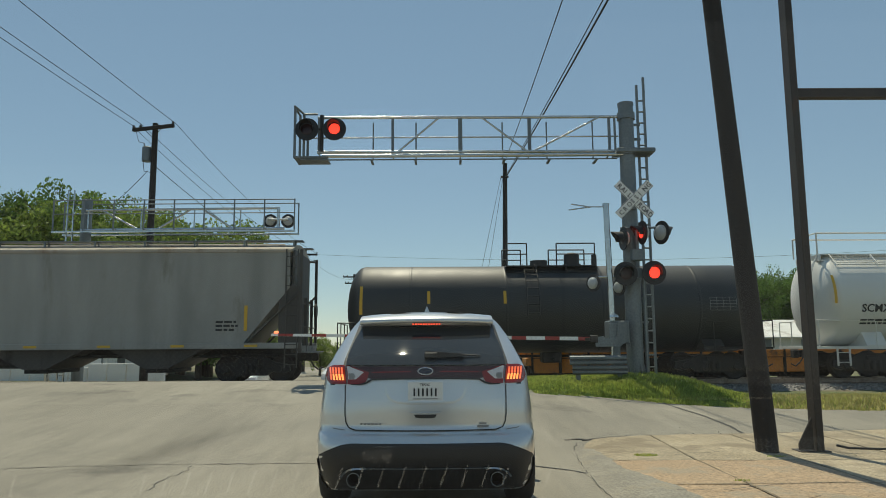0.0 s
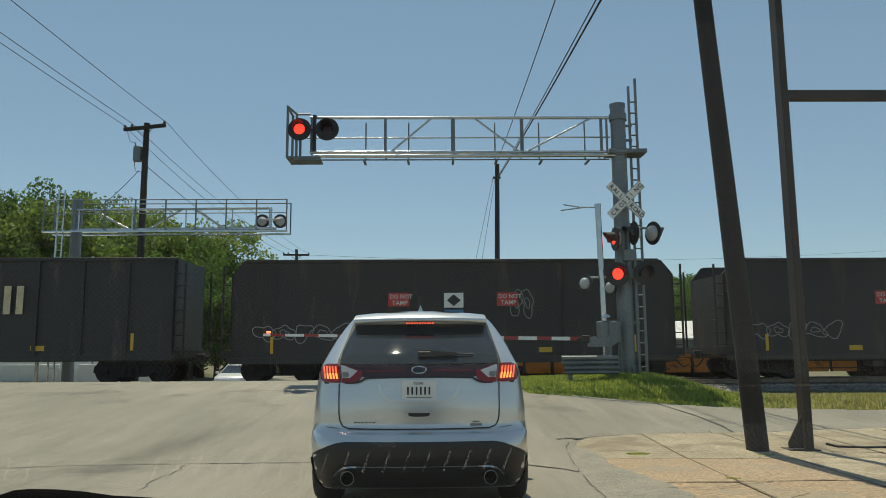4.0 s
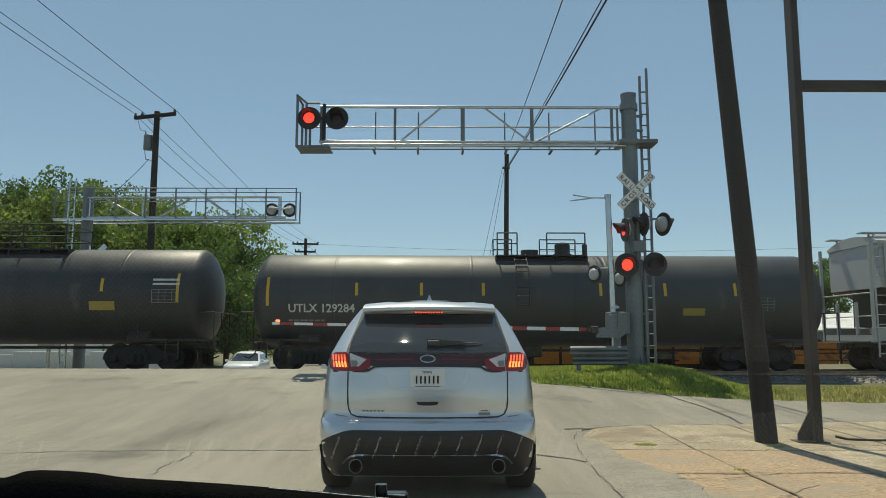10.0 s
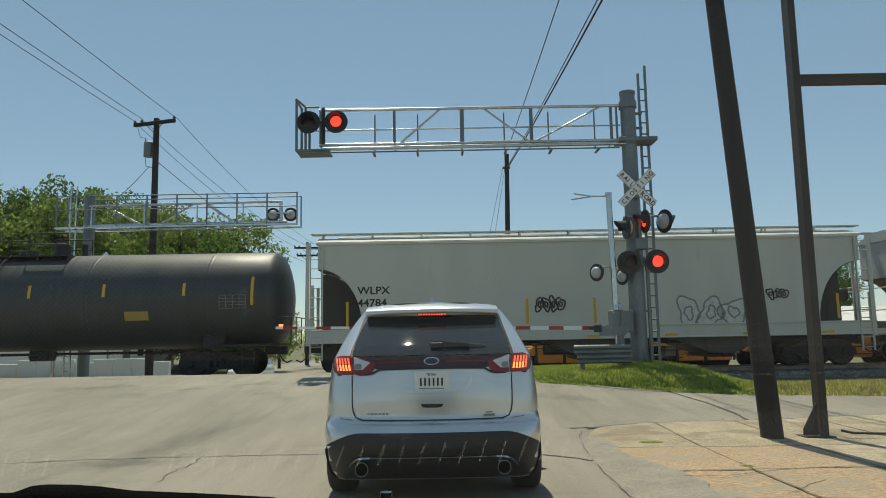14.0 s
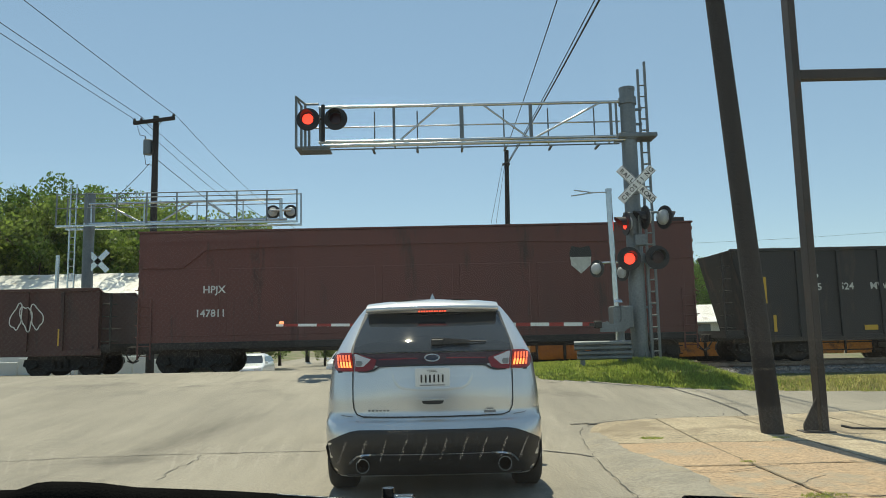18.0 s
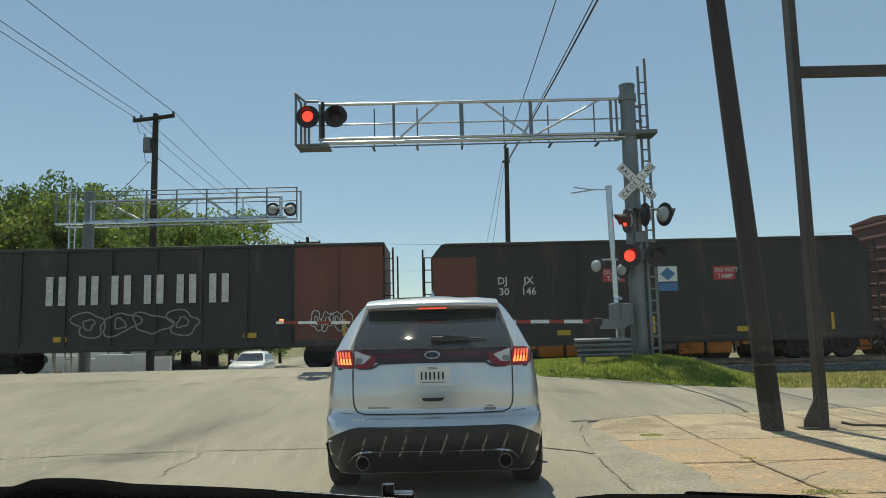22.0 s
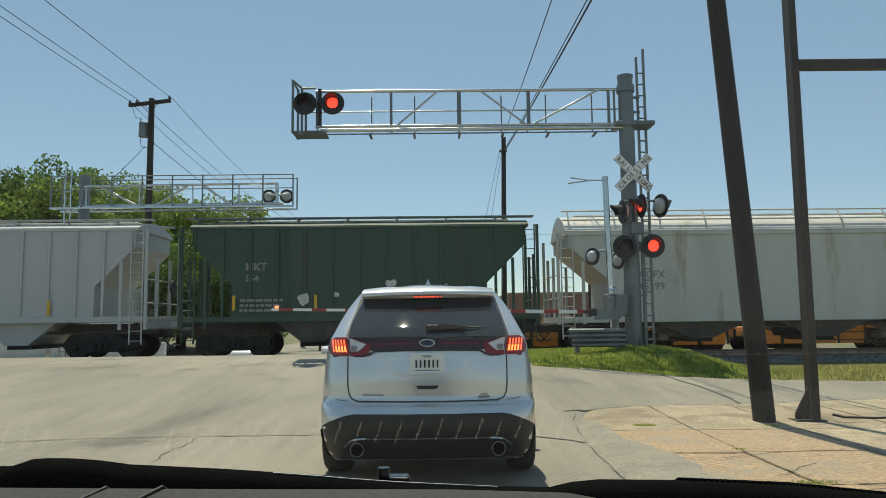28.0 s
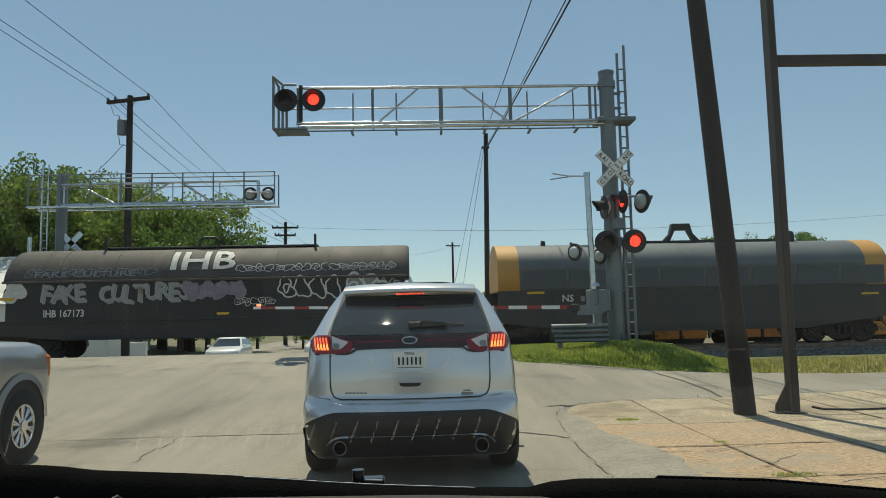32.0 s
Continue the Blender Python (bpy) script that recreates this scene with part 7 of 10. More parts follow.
for x, y in ((-3.74, -0.30), (-3.52, -0.2), (-3.74, 0.40), (-3.52, 0.36)):
    part("cage_post", Shape().box(x - 0.03, x + 0.03, y - 0.03, y + 0.03, 6.30, 7.68 if x < -3.6 else 7.48), M["galv_dull"], sig)
part("cage_top", Shape().tube((-3.74, -0.45, 7.66), (-3.50, -0.3, 7.48), 0.03, 6).tube((-3.5, -0.3, 7.48), (-3.15, -0.3, 7.48), 0.03, 6).tube((-3.74, -0.30, 7.66), (-3.74, 0.40, 7.66), 0.03, 6), M["galv_dull"], sig)
part("cage_floor", Shape().box(-3.76, -2.9, -0.35, 0.40, 6.30, 6.34).box(-3.6, -2.86, -0.3, -0.24, 6.25, 6.30), M["galv_dull"], sig)
part("lamp_crossarm", Shape().tube((-3.41, -0.22, 7.10), (-2.69, -0.22, 7.10), 0.035, 8).tube((-3.05, -0.22, 6.5), (-3.05, -0.22, 7.48), 0.05, 10), M["black"], sig)
signal_lamp(sig, -3.41, -0.42, 7.04, 0, 0, 0.12, pitch=-4)
signal_lamp(sig, -2.69, -0.42, 7.04, 0, 1, 0.12, pitch=-4)
for z in (7.47, 6.5):
    part("mast_clamp", Shape().tube((5.03, 0, z - 0.09), (5.03, 0, z + 0.09), 0.235, 20), M["galv_dull"], sig)
part("clamp_beam", Shape().box(4.70, 5.72, -0.25, 0.36, 6.44, 6.56, cut=0.02), M["galv_dull"], sig)
lad = part("ladder", Shape().box(5.375, 5.435, 0.18, 0.24, 0.6, 8.42).box(5.565, 5.625, 0.18, 0.24, 0.6, 8.64), M["galv_dull"], sig)
for k in range(24):
    part("rung", Shape().tube((5.40, 0.21, 0.85 + 0.31 * k), (5.60, 0.21, 0.85 + 0.31 * k), 0.022, 6), M["galv_dull"], lad)
for z in (2.0, 4.6, 6.9, 7.3):
    part("ladder_bracket", Shape().box(5.1, 5.45, 0.16, 0.22, z - 0.03, z + 0.03), M["galv_dull"], sig)
buck = part("crossbuck", Shape().box(-0.06, 0.06, 0.03, 0.12, -0.25, 0.25), M["galv_dull"], sig, "white crossed boards with black letters")
buck.location = (5.07, -0.33, 5.15)
crossing_blade(buck, 45, "RAIL  ROAD", 0.0, 0.118)
crossing_blade(buck, -45, "CROSSING", -0.024, 0.146)
signal_lamp(sig, 4.75, -0.45, 3.21, 0, 0)
signal_lamp(sig, 5.47, -0.45, 3.23, 0, 1)
part("lamp_crossarm", Shape().tube((4.75, -0.28, 3.26), (5.47, -0.28, 3.26), 0.035, 8).box(4.9, 5.2, -0.32, -0.2, 3.12, 3.36), M["galv_dull"], sig)
signal_lamp(sig, 4.74, -0.32, 4.13, -84, 0)
signal_lamp(sig, 5.20, -0.45, 4.26, -83, 1)
signal_lamp(sig, 5.76, -0.30, 4.28, 112, None)
part("lamp_crossarm", Shape().tube((4.70, -0.28, 4.40), (5.80, -0.28, 4.42), 0.03, 8).tube((5.1, -0.28, 3.4), (5.1, -0.28, 4.4), 0.05, 8), M["galv_dull"], sig)
part("junction_box", Shape().box(4.94, 5.24, -0.42, -0.22, 3.55, 3.85, cut=0.02), M["galv_dull"], sig)
part("conduit", Shape().path([(5.28, -0.12, 0.6), (5.28, -0.12, 3.0), (5.22, -0.2, 3.3)], 0.03), M["galv_dull"], sig)

gate = thing("crossing_gate", "lowered railway gate with red and white striped arm", "railway gate", pose(0, 18.05, 0))
part("pedestal", Shape().tube((4.42, 0.1, 0.4), (4.42, 0.1, 1.5), 0.09, 14), M["galv_dull"], gate)
part("mechanism_box", Shape().box(4.22, 4.72, -0.05, 0.50, 1.45, 2.02, cut=0.03), M["galv_dull"], gate)
part("box_lid", Shape().box(4.20, 4.50, -0.09, -0.05, 1.55, 1.95, cut=0.01), M["galv_dull"], gate)
part("arm_bracket", Shape().prism([(3.86, 1.38), (4.46, 1.38), (4.62, 1.52), (4.62, 1.98), (4.40, 1.98), (4.40, 1.66), (4.32, 1.58), (4.10, 1.58), (4.06, 1.64), (3.86, 1.60)], -0.14, -0.07), M["galv_dull"], gate)
part("arm_clamp", Shape().box(3.72, 3.92, -0.15, -0.06, 1.47, 1.66, cut=0.02).box(3.60, 3.75, -0.14, -0.05, 1.53, 1.60), M["dark_steel"], gate)
def arm_low(x):
    return 1.69 - 0.165 * (x + 4.13) / 8.13
def arm_top(x):
    return 1.752 - 0.135 * (x + 4.13) / 8.13
arm = part("gate_arm", Shape().prism([(-4.13, arm_low(-4.13)), (3.8, arm_low(3.8)), (3.8, arm_top(3.8)), (-4.13, arm_top(-4.13))], -0.11, -0.08), M["white_sign"], gate, "white gate arm")
x = -3.95
while x < 3.5:
    part("red_stripe", Shape().add([(x, -0.114, arm_low(x)), (x + 0.36, -0.114, arm_low(x + 0.36)), (x + 0.36, -0.114, arm_top(x + 0.36)), (x, -0.114, arm_top(x))], [(0, 1, 2, 3)]), M["gate_red"], arm)
    x += 0.82
for x, z in ((-4.0, 1.80), (-1.2, 1.74)):
    part("arm_lamp", Shape().box(x - 0.05, x + 0.05, -0.14, -0.06, z - 0.045, z + 0.01, cut=0.012), M["amber_lit" if x < -3 else "gate_red"], arm, "small red gate lamp")
part("gate_mast", Shape().tube((4.38, 0.18, 0.4), (4.30, 0.18, 4.98), 0.075, 14), M["galv"], gate)
part("mast_cap", Shape().tube((4.30, 0.18, 4.96), (4.30, 0.18, 5.02), 0.085, 14), M["galv"], gate)
part("bracket_arm", Shape().path([(4.28, 0.18, 4.93), (3.85, 0.15, 4.93), (3.40, 0.1, 4.99)], 0.016).path([(3.95, 0.15, 4.93), (3.32, 0.05, 4.83)], 0.016), M["galv"], gate)
part("cross_pipe", Shape().tube((3.98, 0.2, 3.12), (4.6, 0.25, 3.14), 0.03, 8), M["galv"], gate)
for ob in (signal_lamp(gate, 3.94, 0.28, 2.98, 128, None), signal_lamp(gate, 4.62, 0.40, 2.88, 120, None)):
    ob.scale = (0.74, 0.74, 0.74)
part("bell", Shape().dome((4.36, 0.0, 2.1), (0, 0, 1), 0.12, 0.1, 14), M["galv"], gate)

gr = thing("guard_rail", "short dull silver corrugated guard rail before the signal", "guard rail", pose(0, 17.6, 0))
for k, z in enumerate((0.72, 0.95)):
    prof = [(0.0, z), (-0.05, z + 0.03), (-0.05, z + 0.08), (0.0, z + 0.11), (-0.05, z + 0.14), (-0.05, z + 0.19), (0.0, z + 0.22), (0.012, z + 0.22), (-0.035, z + 0.19), (-0.035, z + 0.14), (0.012, z + 0.11), (-0.035, z + 0.08), (-0.035, z + 0.03), (0.012, z)]
    part("rail_beam", Shape().prism_x(prof, 3.2 - 0.06 * k, 4.52), M["galv_dull"], gr)
for x in (3.35, 4.35):
    part("post", Shape().box(x - 0.05, x + 0.05, 0.02, 0.14, 0.2, 1.12), M["galv_dull"], gr)

# the signal on the far side of the tracks
far = thing("cantilever_signal", "far galvanised cantilever signal seen from its back", "railway signal", pose(0, 31.0, 0))
part("mast", Shape().tube((-15.42, 0.3, -0.3), (-15.42, 0.3, 7.9), 0.24, 20, r2=0.22), M["galv_dull"], far)
for y in (-0.55, 0.35):
    part("top_rail", Shape().tube((-16.42, y, 7.70), (-6.15, y, 7.70), 0.024, 8), M["galv_dull"], far)
part("mid_rail", Shape().tube((-16.42, -0.55, 7.10), (-6.15, -0.55, 7.12), 0.022, 8), M["galv_dull"], far)
part("upper_chord", Shape().tube((-15.3, 0.0, 7.36), (-6.9, 0.0, 7.42), 0.055, 12), M["galv"], far)
part("lower_chord", Shape().tube((-15.3, -0.4, 6.42), (-6.6, -0.4, 6.46), 0.07, 12), M["galv"], far)
part("walkway", Shape().box(-16.45, -6.12, -0.6, -0.45, 6.30, 6.37).box(-16.45, -6.12, 0.3, 0.45, 6.30, 6.37), M["galv"], far)
for k in range(9):
    x = -16.42 + 10.27 * k / 8
    part("rail_post", Shape().box(x - 0.026, x + 0.026, -0.575, -0.525, 6.3, 7.72), M["galv_dull"], far)
    if k in (0, 8):
        part("rail_post", Shape().box(x - 0.026, x + 0.026, 0.325, 0.375, 6.3, 7.72), M["galv_dull"], far)
for x in (-15.2, -12.9, -10.6, -8.6, -7.0):
    part("truss_post", Shape().tube((x, 0, 6.4), (x, 0, 7.38), 0.03, 8), M["galv"], far)
for (xa, za), (xb, zb) in (((-14.6, 7.36), (-12.9, 6.45)), ((-12.3, 6.45), (-10.8, 7.36)), ((-10.2, 7.36), (-8.8, 6.45))):
    part("diagonal", Shape().tube((xa, 0, za), (xb, 0, zb), 0.045, 8), M["galv"], far)
for x in (-7.32, -6.55):
    signal_lamp(far, x, 0.1, 6.86, 180, None)
part("lamp_crossarm", Shape().tube((-7.4, -0.1, 6.9), (-6.5, -0.1, 6.9), 0.05, 8).tube((-6.93, -0.1, 6.4), (-6.93, -0.1, 7.4), 0.07, 8), M["galv"], far)
lad = part("ladder", Shape().box(-16.0, -15.95, -0.3, -0.24, 0.0, 8.2).box(-15.74, -15.69, -0.3, -0.24, 0.0, 8.2), M["galv"], far)
for k in range(25):
    part("rung", Shape().tube((-15.97, -0.27, 0.3 + 0.31 * k), (-15.72, -0.27, 0.3 + 0.31 * k), 0.018, 6), M["galv"], lad)
bk = part("crossbuck", Shape().box(-0.06, 0.06, -0.1, -0.03, -0.25, 0.25), M["galv_dull"], far, "back of the crossed boards")
bk.location, bk.rotation_euler = (-14.94, 0.2, 4.88), (0, 0, radians(180))
for a in (45, -45):
    b = part("blade", Shape().box(-0.61, 0.61, -0.01, 0.01, -0.115, 0.115), M["galv"], bk)
    b.rotation_euler = (0, radians(a), 0)
signal_lamp(far, -17.12, -0.3, 2.75, 0, 0)
signal_lamp(far, -16.35, -0.3, 2.79, 0, 1)
signal_lamp(far, -14.95, 0.1, 2.71, 170, None)
part("lamp_crossarm", Shape().tube((-17.2, -0.15, 2.80), (-14.9, 0.0, 2.80), 0.04, 8), M["galv_dull"], far)
part("gate_mast", Shape().tube((-16.52, -0.1, -0.3), (-16.52, -0.1, 5.14), 0.08, 12), M["galv"], far)
part("mechanism_box", Shape().box(-16.9, -16.2, -0.3, 0.3, 0.9, 1.5, cut=0.03), M["galv"], far)


# ---------- poles and wires ----------
def wire(a, b, r, sag, name="overhead_wire", label="black overhead cable between poles"):
    a, b = Vector(a), Vector(b)
    pts = []
    for i in range(15):
        t = i / 14
        p = a.lerp(b, t)
        p.z -= sag * 4 * t * (1 - t)
        pts.append(p)
    s = Shape()
    for p, q in zip(pts, pts[1:]):
        s.tube(p, q, r, 5, caps=False)
    solid(name, s, M["wire"], label, "cable", group="overhead wires")


def utility_pole(x, y, top, base, r, arms, turn, label, transformer=False, name="utility_pole"):
    p = thing(name, label, "utility pole", pose(x, y, 0, 0, 0, turn))
    part("shaft", Shape().tube((0, 0, base), (0, 0, top), r * 1.25, 12, r2=r * 0.85), M["wood_pole"], p)
    for z, half in arms:
        part("crossarm", Shape().box(-half, half, -0.08 - r, 0.08 - r, z - 0.10, z + 0.08, cut=0.015), M["wood_pole"], p)
        for d in (-1, 1):
            part("brace", Shape().tube((d * 0.55, -r, z - 0.05), (0, -r * 0.9, z - 0.55), 0.02, 6), M["dark_steel"], p)
        for k in (-0.96, -0.62, 0.96):
            part("insulator", Shape().tube((k * half, -r, z + 0.06), (k * half, -r, z + 0.13), 0.05, 8).tube((k * half, -r, z + 0.13), (k * half, -r, z + 0.24), 0.085, 8, r2=0.04), M["porcelain"], p)
    if transformer:
        part("transformer", Shape().tube((-0.42, -0.05, 11.12), (-0.42, -0.05, 11.86), 0.24, 16).dome((-0.42, -0.05, 11.86), (0, 0, 1), 0.24, 0.08, 16), M["galv_dull"], p, "grey transformer can")
        part("bushing", Shape().tube((-0.55, -0.1, 11.9), (-0.58, -0.1, 12.12), 0.03, 8), M["porcelain"], p)
        part("bracket", Shape().box(-0.25, 0, -0.06, 0.06, 11.3, 11.36).box(-0.25, 0, -0.06, 0.06, 11.7, 11.76), M["dark_steel"], p)
        part("jumper", Shape().path([(-1.1, -0.15, 12.85), (-0.9, -0.12, 12.2), (-0.58, -0.1, 12.12)], 0.012).path([(-0.58, -0.15, 11.3), (-0.5, -0.1, 10.6), (-0.1, -0.1, 10.5)], 0.015), M["wire"], p)
    return p


utility_pole(-14.9, 37.0, 13.15, -1.0, 0.17, ((12.88, 1.27),), -17, "dark wooden utility pole with crossarm and transformer", True)
utility_pole(-13.1, 70.0, 10.9, -1.0, 0.17, ((10.35, 1.25), (9.6, 1.0)), 5, "dark wooden utility pole with two crossarms")
utility_pole(-12.0, 102.0, 11.6, -1.0, 0.20, ((11.2, 1.6), (10.3, 1.3)), 5, "distant wooden utility pole with crossarm")
utility_pole(5.6, 128.0, 14.6, -1.0, 0.2, ((14.0, 1.3),), 20, "distant leaning wooden utility pole")
p2 = thing("utility_pole", "plain dark wooden pole carrying thick cables", "utility pole", pose(4.15, 45.0, 0))
part("shaft", Shape().tube((-0.12, 0, -1.0), (0.10, 0, 12.95), 0.19, 12, r2=0.14), M["wood_pole"], p2)
part("cable_bracket", Shape().box(-0.18, 0.3, -0.1, 0.1, 12.0, 12.12), M["dark_steel"], p2)
for x0, x1 in ((-16.1, -14.2), (-15.55, -13.0), (-13.72, -12.0)):
    wire((x0, 36.8, 13.05), (x0 + 0.15, -12.0, 12.9), 0.014, 0.35)
    wire((x0, 36.8, 13.05), (x1, 70.0, 10.5), 0.014, 0.7)
wire((-15.0, 37.0, 11.0), (-13.4, 70.0, 9.0), 0.018, 0.6)
wire((-15.2, 37.0, 10.6), (-21.5, 40.0, 7.4), 0.016, 0.5)
for x0, z0, x1, z1, r in ((4.3, 12.05, 6.15, 12.3, 0.035), (4.2, 12.0, 5.85, 12.2, 0.02), (4.1, 12.7, 3.72, 12.6, 0.02)):
    wire((x0, 44.9, z0), (x1, -10.0, z1), r, 0.5)
wire((4.0, 45.0, 12.2), (1.2, 45.5, -0.5), 0.012, 0.0, "guy_wire", "thin guy wire from the pole to the ground")
wire((4.1, 45.0, 12.0), (2.1, 47.0, 0.0), 0.012, 0.0, "guy_wire", "thin guy wire from the pole to the ground")
wire((-13.1, 70.0, 10.4), (60.0, 75.0, 12.0), 0.012, 1.2)
wire((-13.1, 70.0, 10.4), (-12.0, 102.0, 10.9), 0.014, 0.8)
wire((5.6, 128.0, 14.0), (-12.0, 102.0, 10.9), 0.014, 1.2)
tall = thing("utility_pole", "bare short dark wooden pole beyond the tracks", "utility pole", pose(13.0, 62.0, 0))
part("shaft", Shape().tube((0, 0, -1), (0, 0, 7.6), 0.17, 10, r2=0.13), M["wood_pole"], tall)

# the leaning wooden pole and the steel frame on the corner
lean = thing("leaning_wood_pole", "thick leaning creosoted wooden pole on the corner", "pole", pose(4.26, 9.62, 0.05))
part("shaft", Shape().tube((0.0, 0, -0.15), (-0.66, 0.0, 10.5), 0.142, 20, r2=0.105), M["wood_pole"], lean)
frm = thing("steel_sign_frame", "dark steel post and beam frame with gusseted foot", "sign frame", pose(0, 9.7, 0.015))
part("post", Shape().box(4.892, 4.991, -0.0975, 0.0975, 0.0, 9.5, cut=0.008), M["dark_steel"], frm)
part("beam", Shape().box(5.0, 11.0, -0.06, 0.06, 4.78, 4.92, cut=0.01), M["dark_steel"], frm)
part("far_post", Shape().box(10.9, 11.15, -0.11, 0.11, 0.0, 9.5), M["dark_steel"], frm)
part("base_plate", Shape().box(4.66, 5.06, -0.14, 0.14, 0.0, 0.03, cut=0.006), M["dark_steel"], frm)
for y in (-0.045,):
    part("gusset", Shape().prism([(4.68, 0.04), (4.87, 0.04), (4.87, 0.46), (4.68, 0.12)], y - 0.012, y + 0.012), M["dark_steel"], frm)
s = Shape()
s.path([(5.12, -0.14, 0.06), (5.25, -0.18, 0.03), (5.6, -0.25, 0.025), (6.2, -0.22, 0.025), (6.9, -0.3, 0.03), (7.8, -0.1, 0.03)], 0.016)
solid("ground_cable", s, M["wire"], "black cable lying on the pavement by the frame", "cable", m=pose(0, 9.7, 0.06))


# ---------- buildings beyond the tracks ----------
wb = thing("white_building", "white gabled metal building beyond the tracks", "building")
gab = [(44.0, 2.85), (50.0, 6.05), (54.0, 4.15), (54.0, -1.2), (44.0, -1.2)]
part("gable_wall", Shape().prism_x(gab, -20.15, -19.95), M["white_wall"], wb)
part("front_wall", Shape().box(-52, -20.15, 44.0, 44.2, -1.2, 2.82), M["white_wall"], wb)
part("back_wall", Shape().box(-52, -20.15, 53.8, 54.0, -1.2, 4.1), M["white_wall"], wb)
part("roof", Shape().add([(-52, 43.7, 2.72), (-19.8, 43.7, 2.72), (-19.8, 50, 6.12), (-52, 50, 6.12), (-52, 43.7, 2.64), (-19.8, 43.7, 2.64), (-19.8, 50, 6.04), (-52, 50, 6.04)], [(0, 1, 2, 3), (7, 6, 5, 4), (0, 4, 5, 1), (1, 5, 6, 2)]), M["white_roof"], wb)
part("roof", Shape().add([(-52, 50, 6.12), (-19.8, 50, 6.12), (-19.8, 54.3, 4.08), (-52, 54.3, 4.08), (-52, 50, 6.04), (-19.8, 50, 6.04), (-19.8, 54.3, 4.0), (-52, 54.3, 4.0)], [(0, 1, 2, 3), (7, 6, 5, 4), (2, 6, 7, 3), (1, 5, 6, 2)]), M["white_roof"], wb)
for k in range(32):
    part("roof_seam", Shape().add([(-52 + k, 43.7, 2.74), (-51.95 + k, 43.7, 2.74), (-51.95 + k, 50, 6.15), (-52 + k, 50, 6.15)], [(0, 1, 2, 3)]), M["white_roof"], wb)
part("gable_door", Shape().box(-19.95, -19.9, 45.4, 46.4, -0.9, 1.3), M["galv_dull"], wb)
part("gable_window", Shape().box(-19.95, -19.9, 47.6, 48.4, 0.6, 1.5), M["car_glass"], wb)
part("downpipe", Shape().tube((-20.2, 43.9, -1.0), (-20.2, 43.9, 2.6), 0.05, 8), M["galv_dull"], wb)
part("trim_board", Shape().box(-19.96, -19.9, 43.9, 44.1, -1.2, 2.8), M["white_roof"], wb)
dock = thing("white_block_wall", "low white block wall in front of the white building", "wall")
for k in range(13):
    part("panel", Shape().box(-30 + 1.1 * k, -28.95 + 1.1 * k, 42.0, 42.25, -1.1, 0.55 if k % 4 else 0.35, cut=0.02), M["white_wall"], dock)
rb = thing("long_shed", "long shed with a pale rusty metal roof beyond the yard", "building")
part("wall", Shape().box(20, 62, 72, 84, -1, 2.3), M["white_wall"], rb)
part("roof", Shape().prism_x([(70.8, 2.1), (78, 4.0), (85.2, 2.1), (85.2, 2.0), (78, 3.85), (70.8, 2.0)], 19.5, 62.5), M["white_roof"], rb)
for k in range(6):
    part("bay_door", Shape().box(23 + 6.4 * k, 26.4 + 6.4 * k, 71.9, 72.0, -1, 1.9), M["galv_dull"], rb)
bb = thing("brick_building", "low red brick building with a flat parapet", "building")
part("wall", Shape().box(7, 17.5, 72, 82, -1, 3.9), M["brick"], bb)
part("parapet", Shape().box(6.85, 17.65, 71.85, 82.15, 3.9, 4.1), M["concrete"], bb)
for x in (8.2, 10.6, 13.0, 15.4):
    part("window", Shape().box(x, x + 1.3, 71.9, 72.02, 0.6, 2.2), M["car_glass"], bb)
small = thing("small_house", "small far house with pale walls and grey roof", "house")
part("wall", Shape().box(-7, 1, 95, 103, -1, 2.6), M["hop_cream"], small)
part("roof", Shape().prism_x([(94.5, 2.5), (99, 4.6), (103.5, 2.5)], -7.5, 1.5), M["galv_dull"], small)

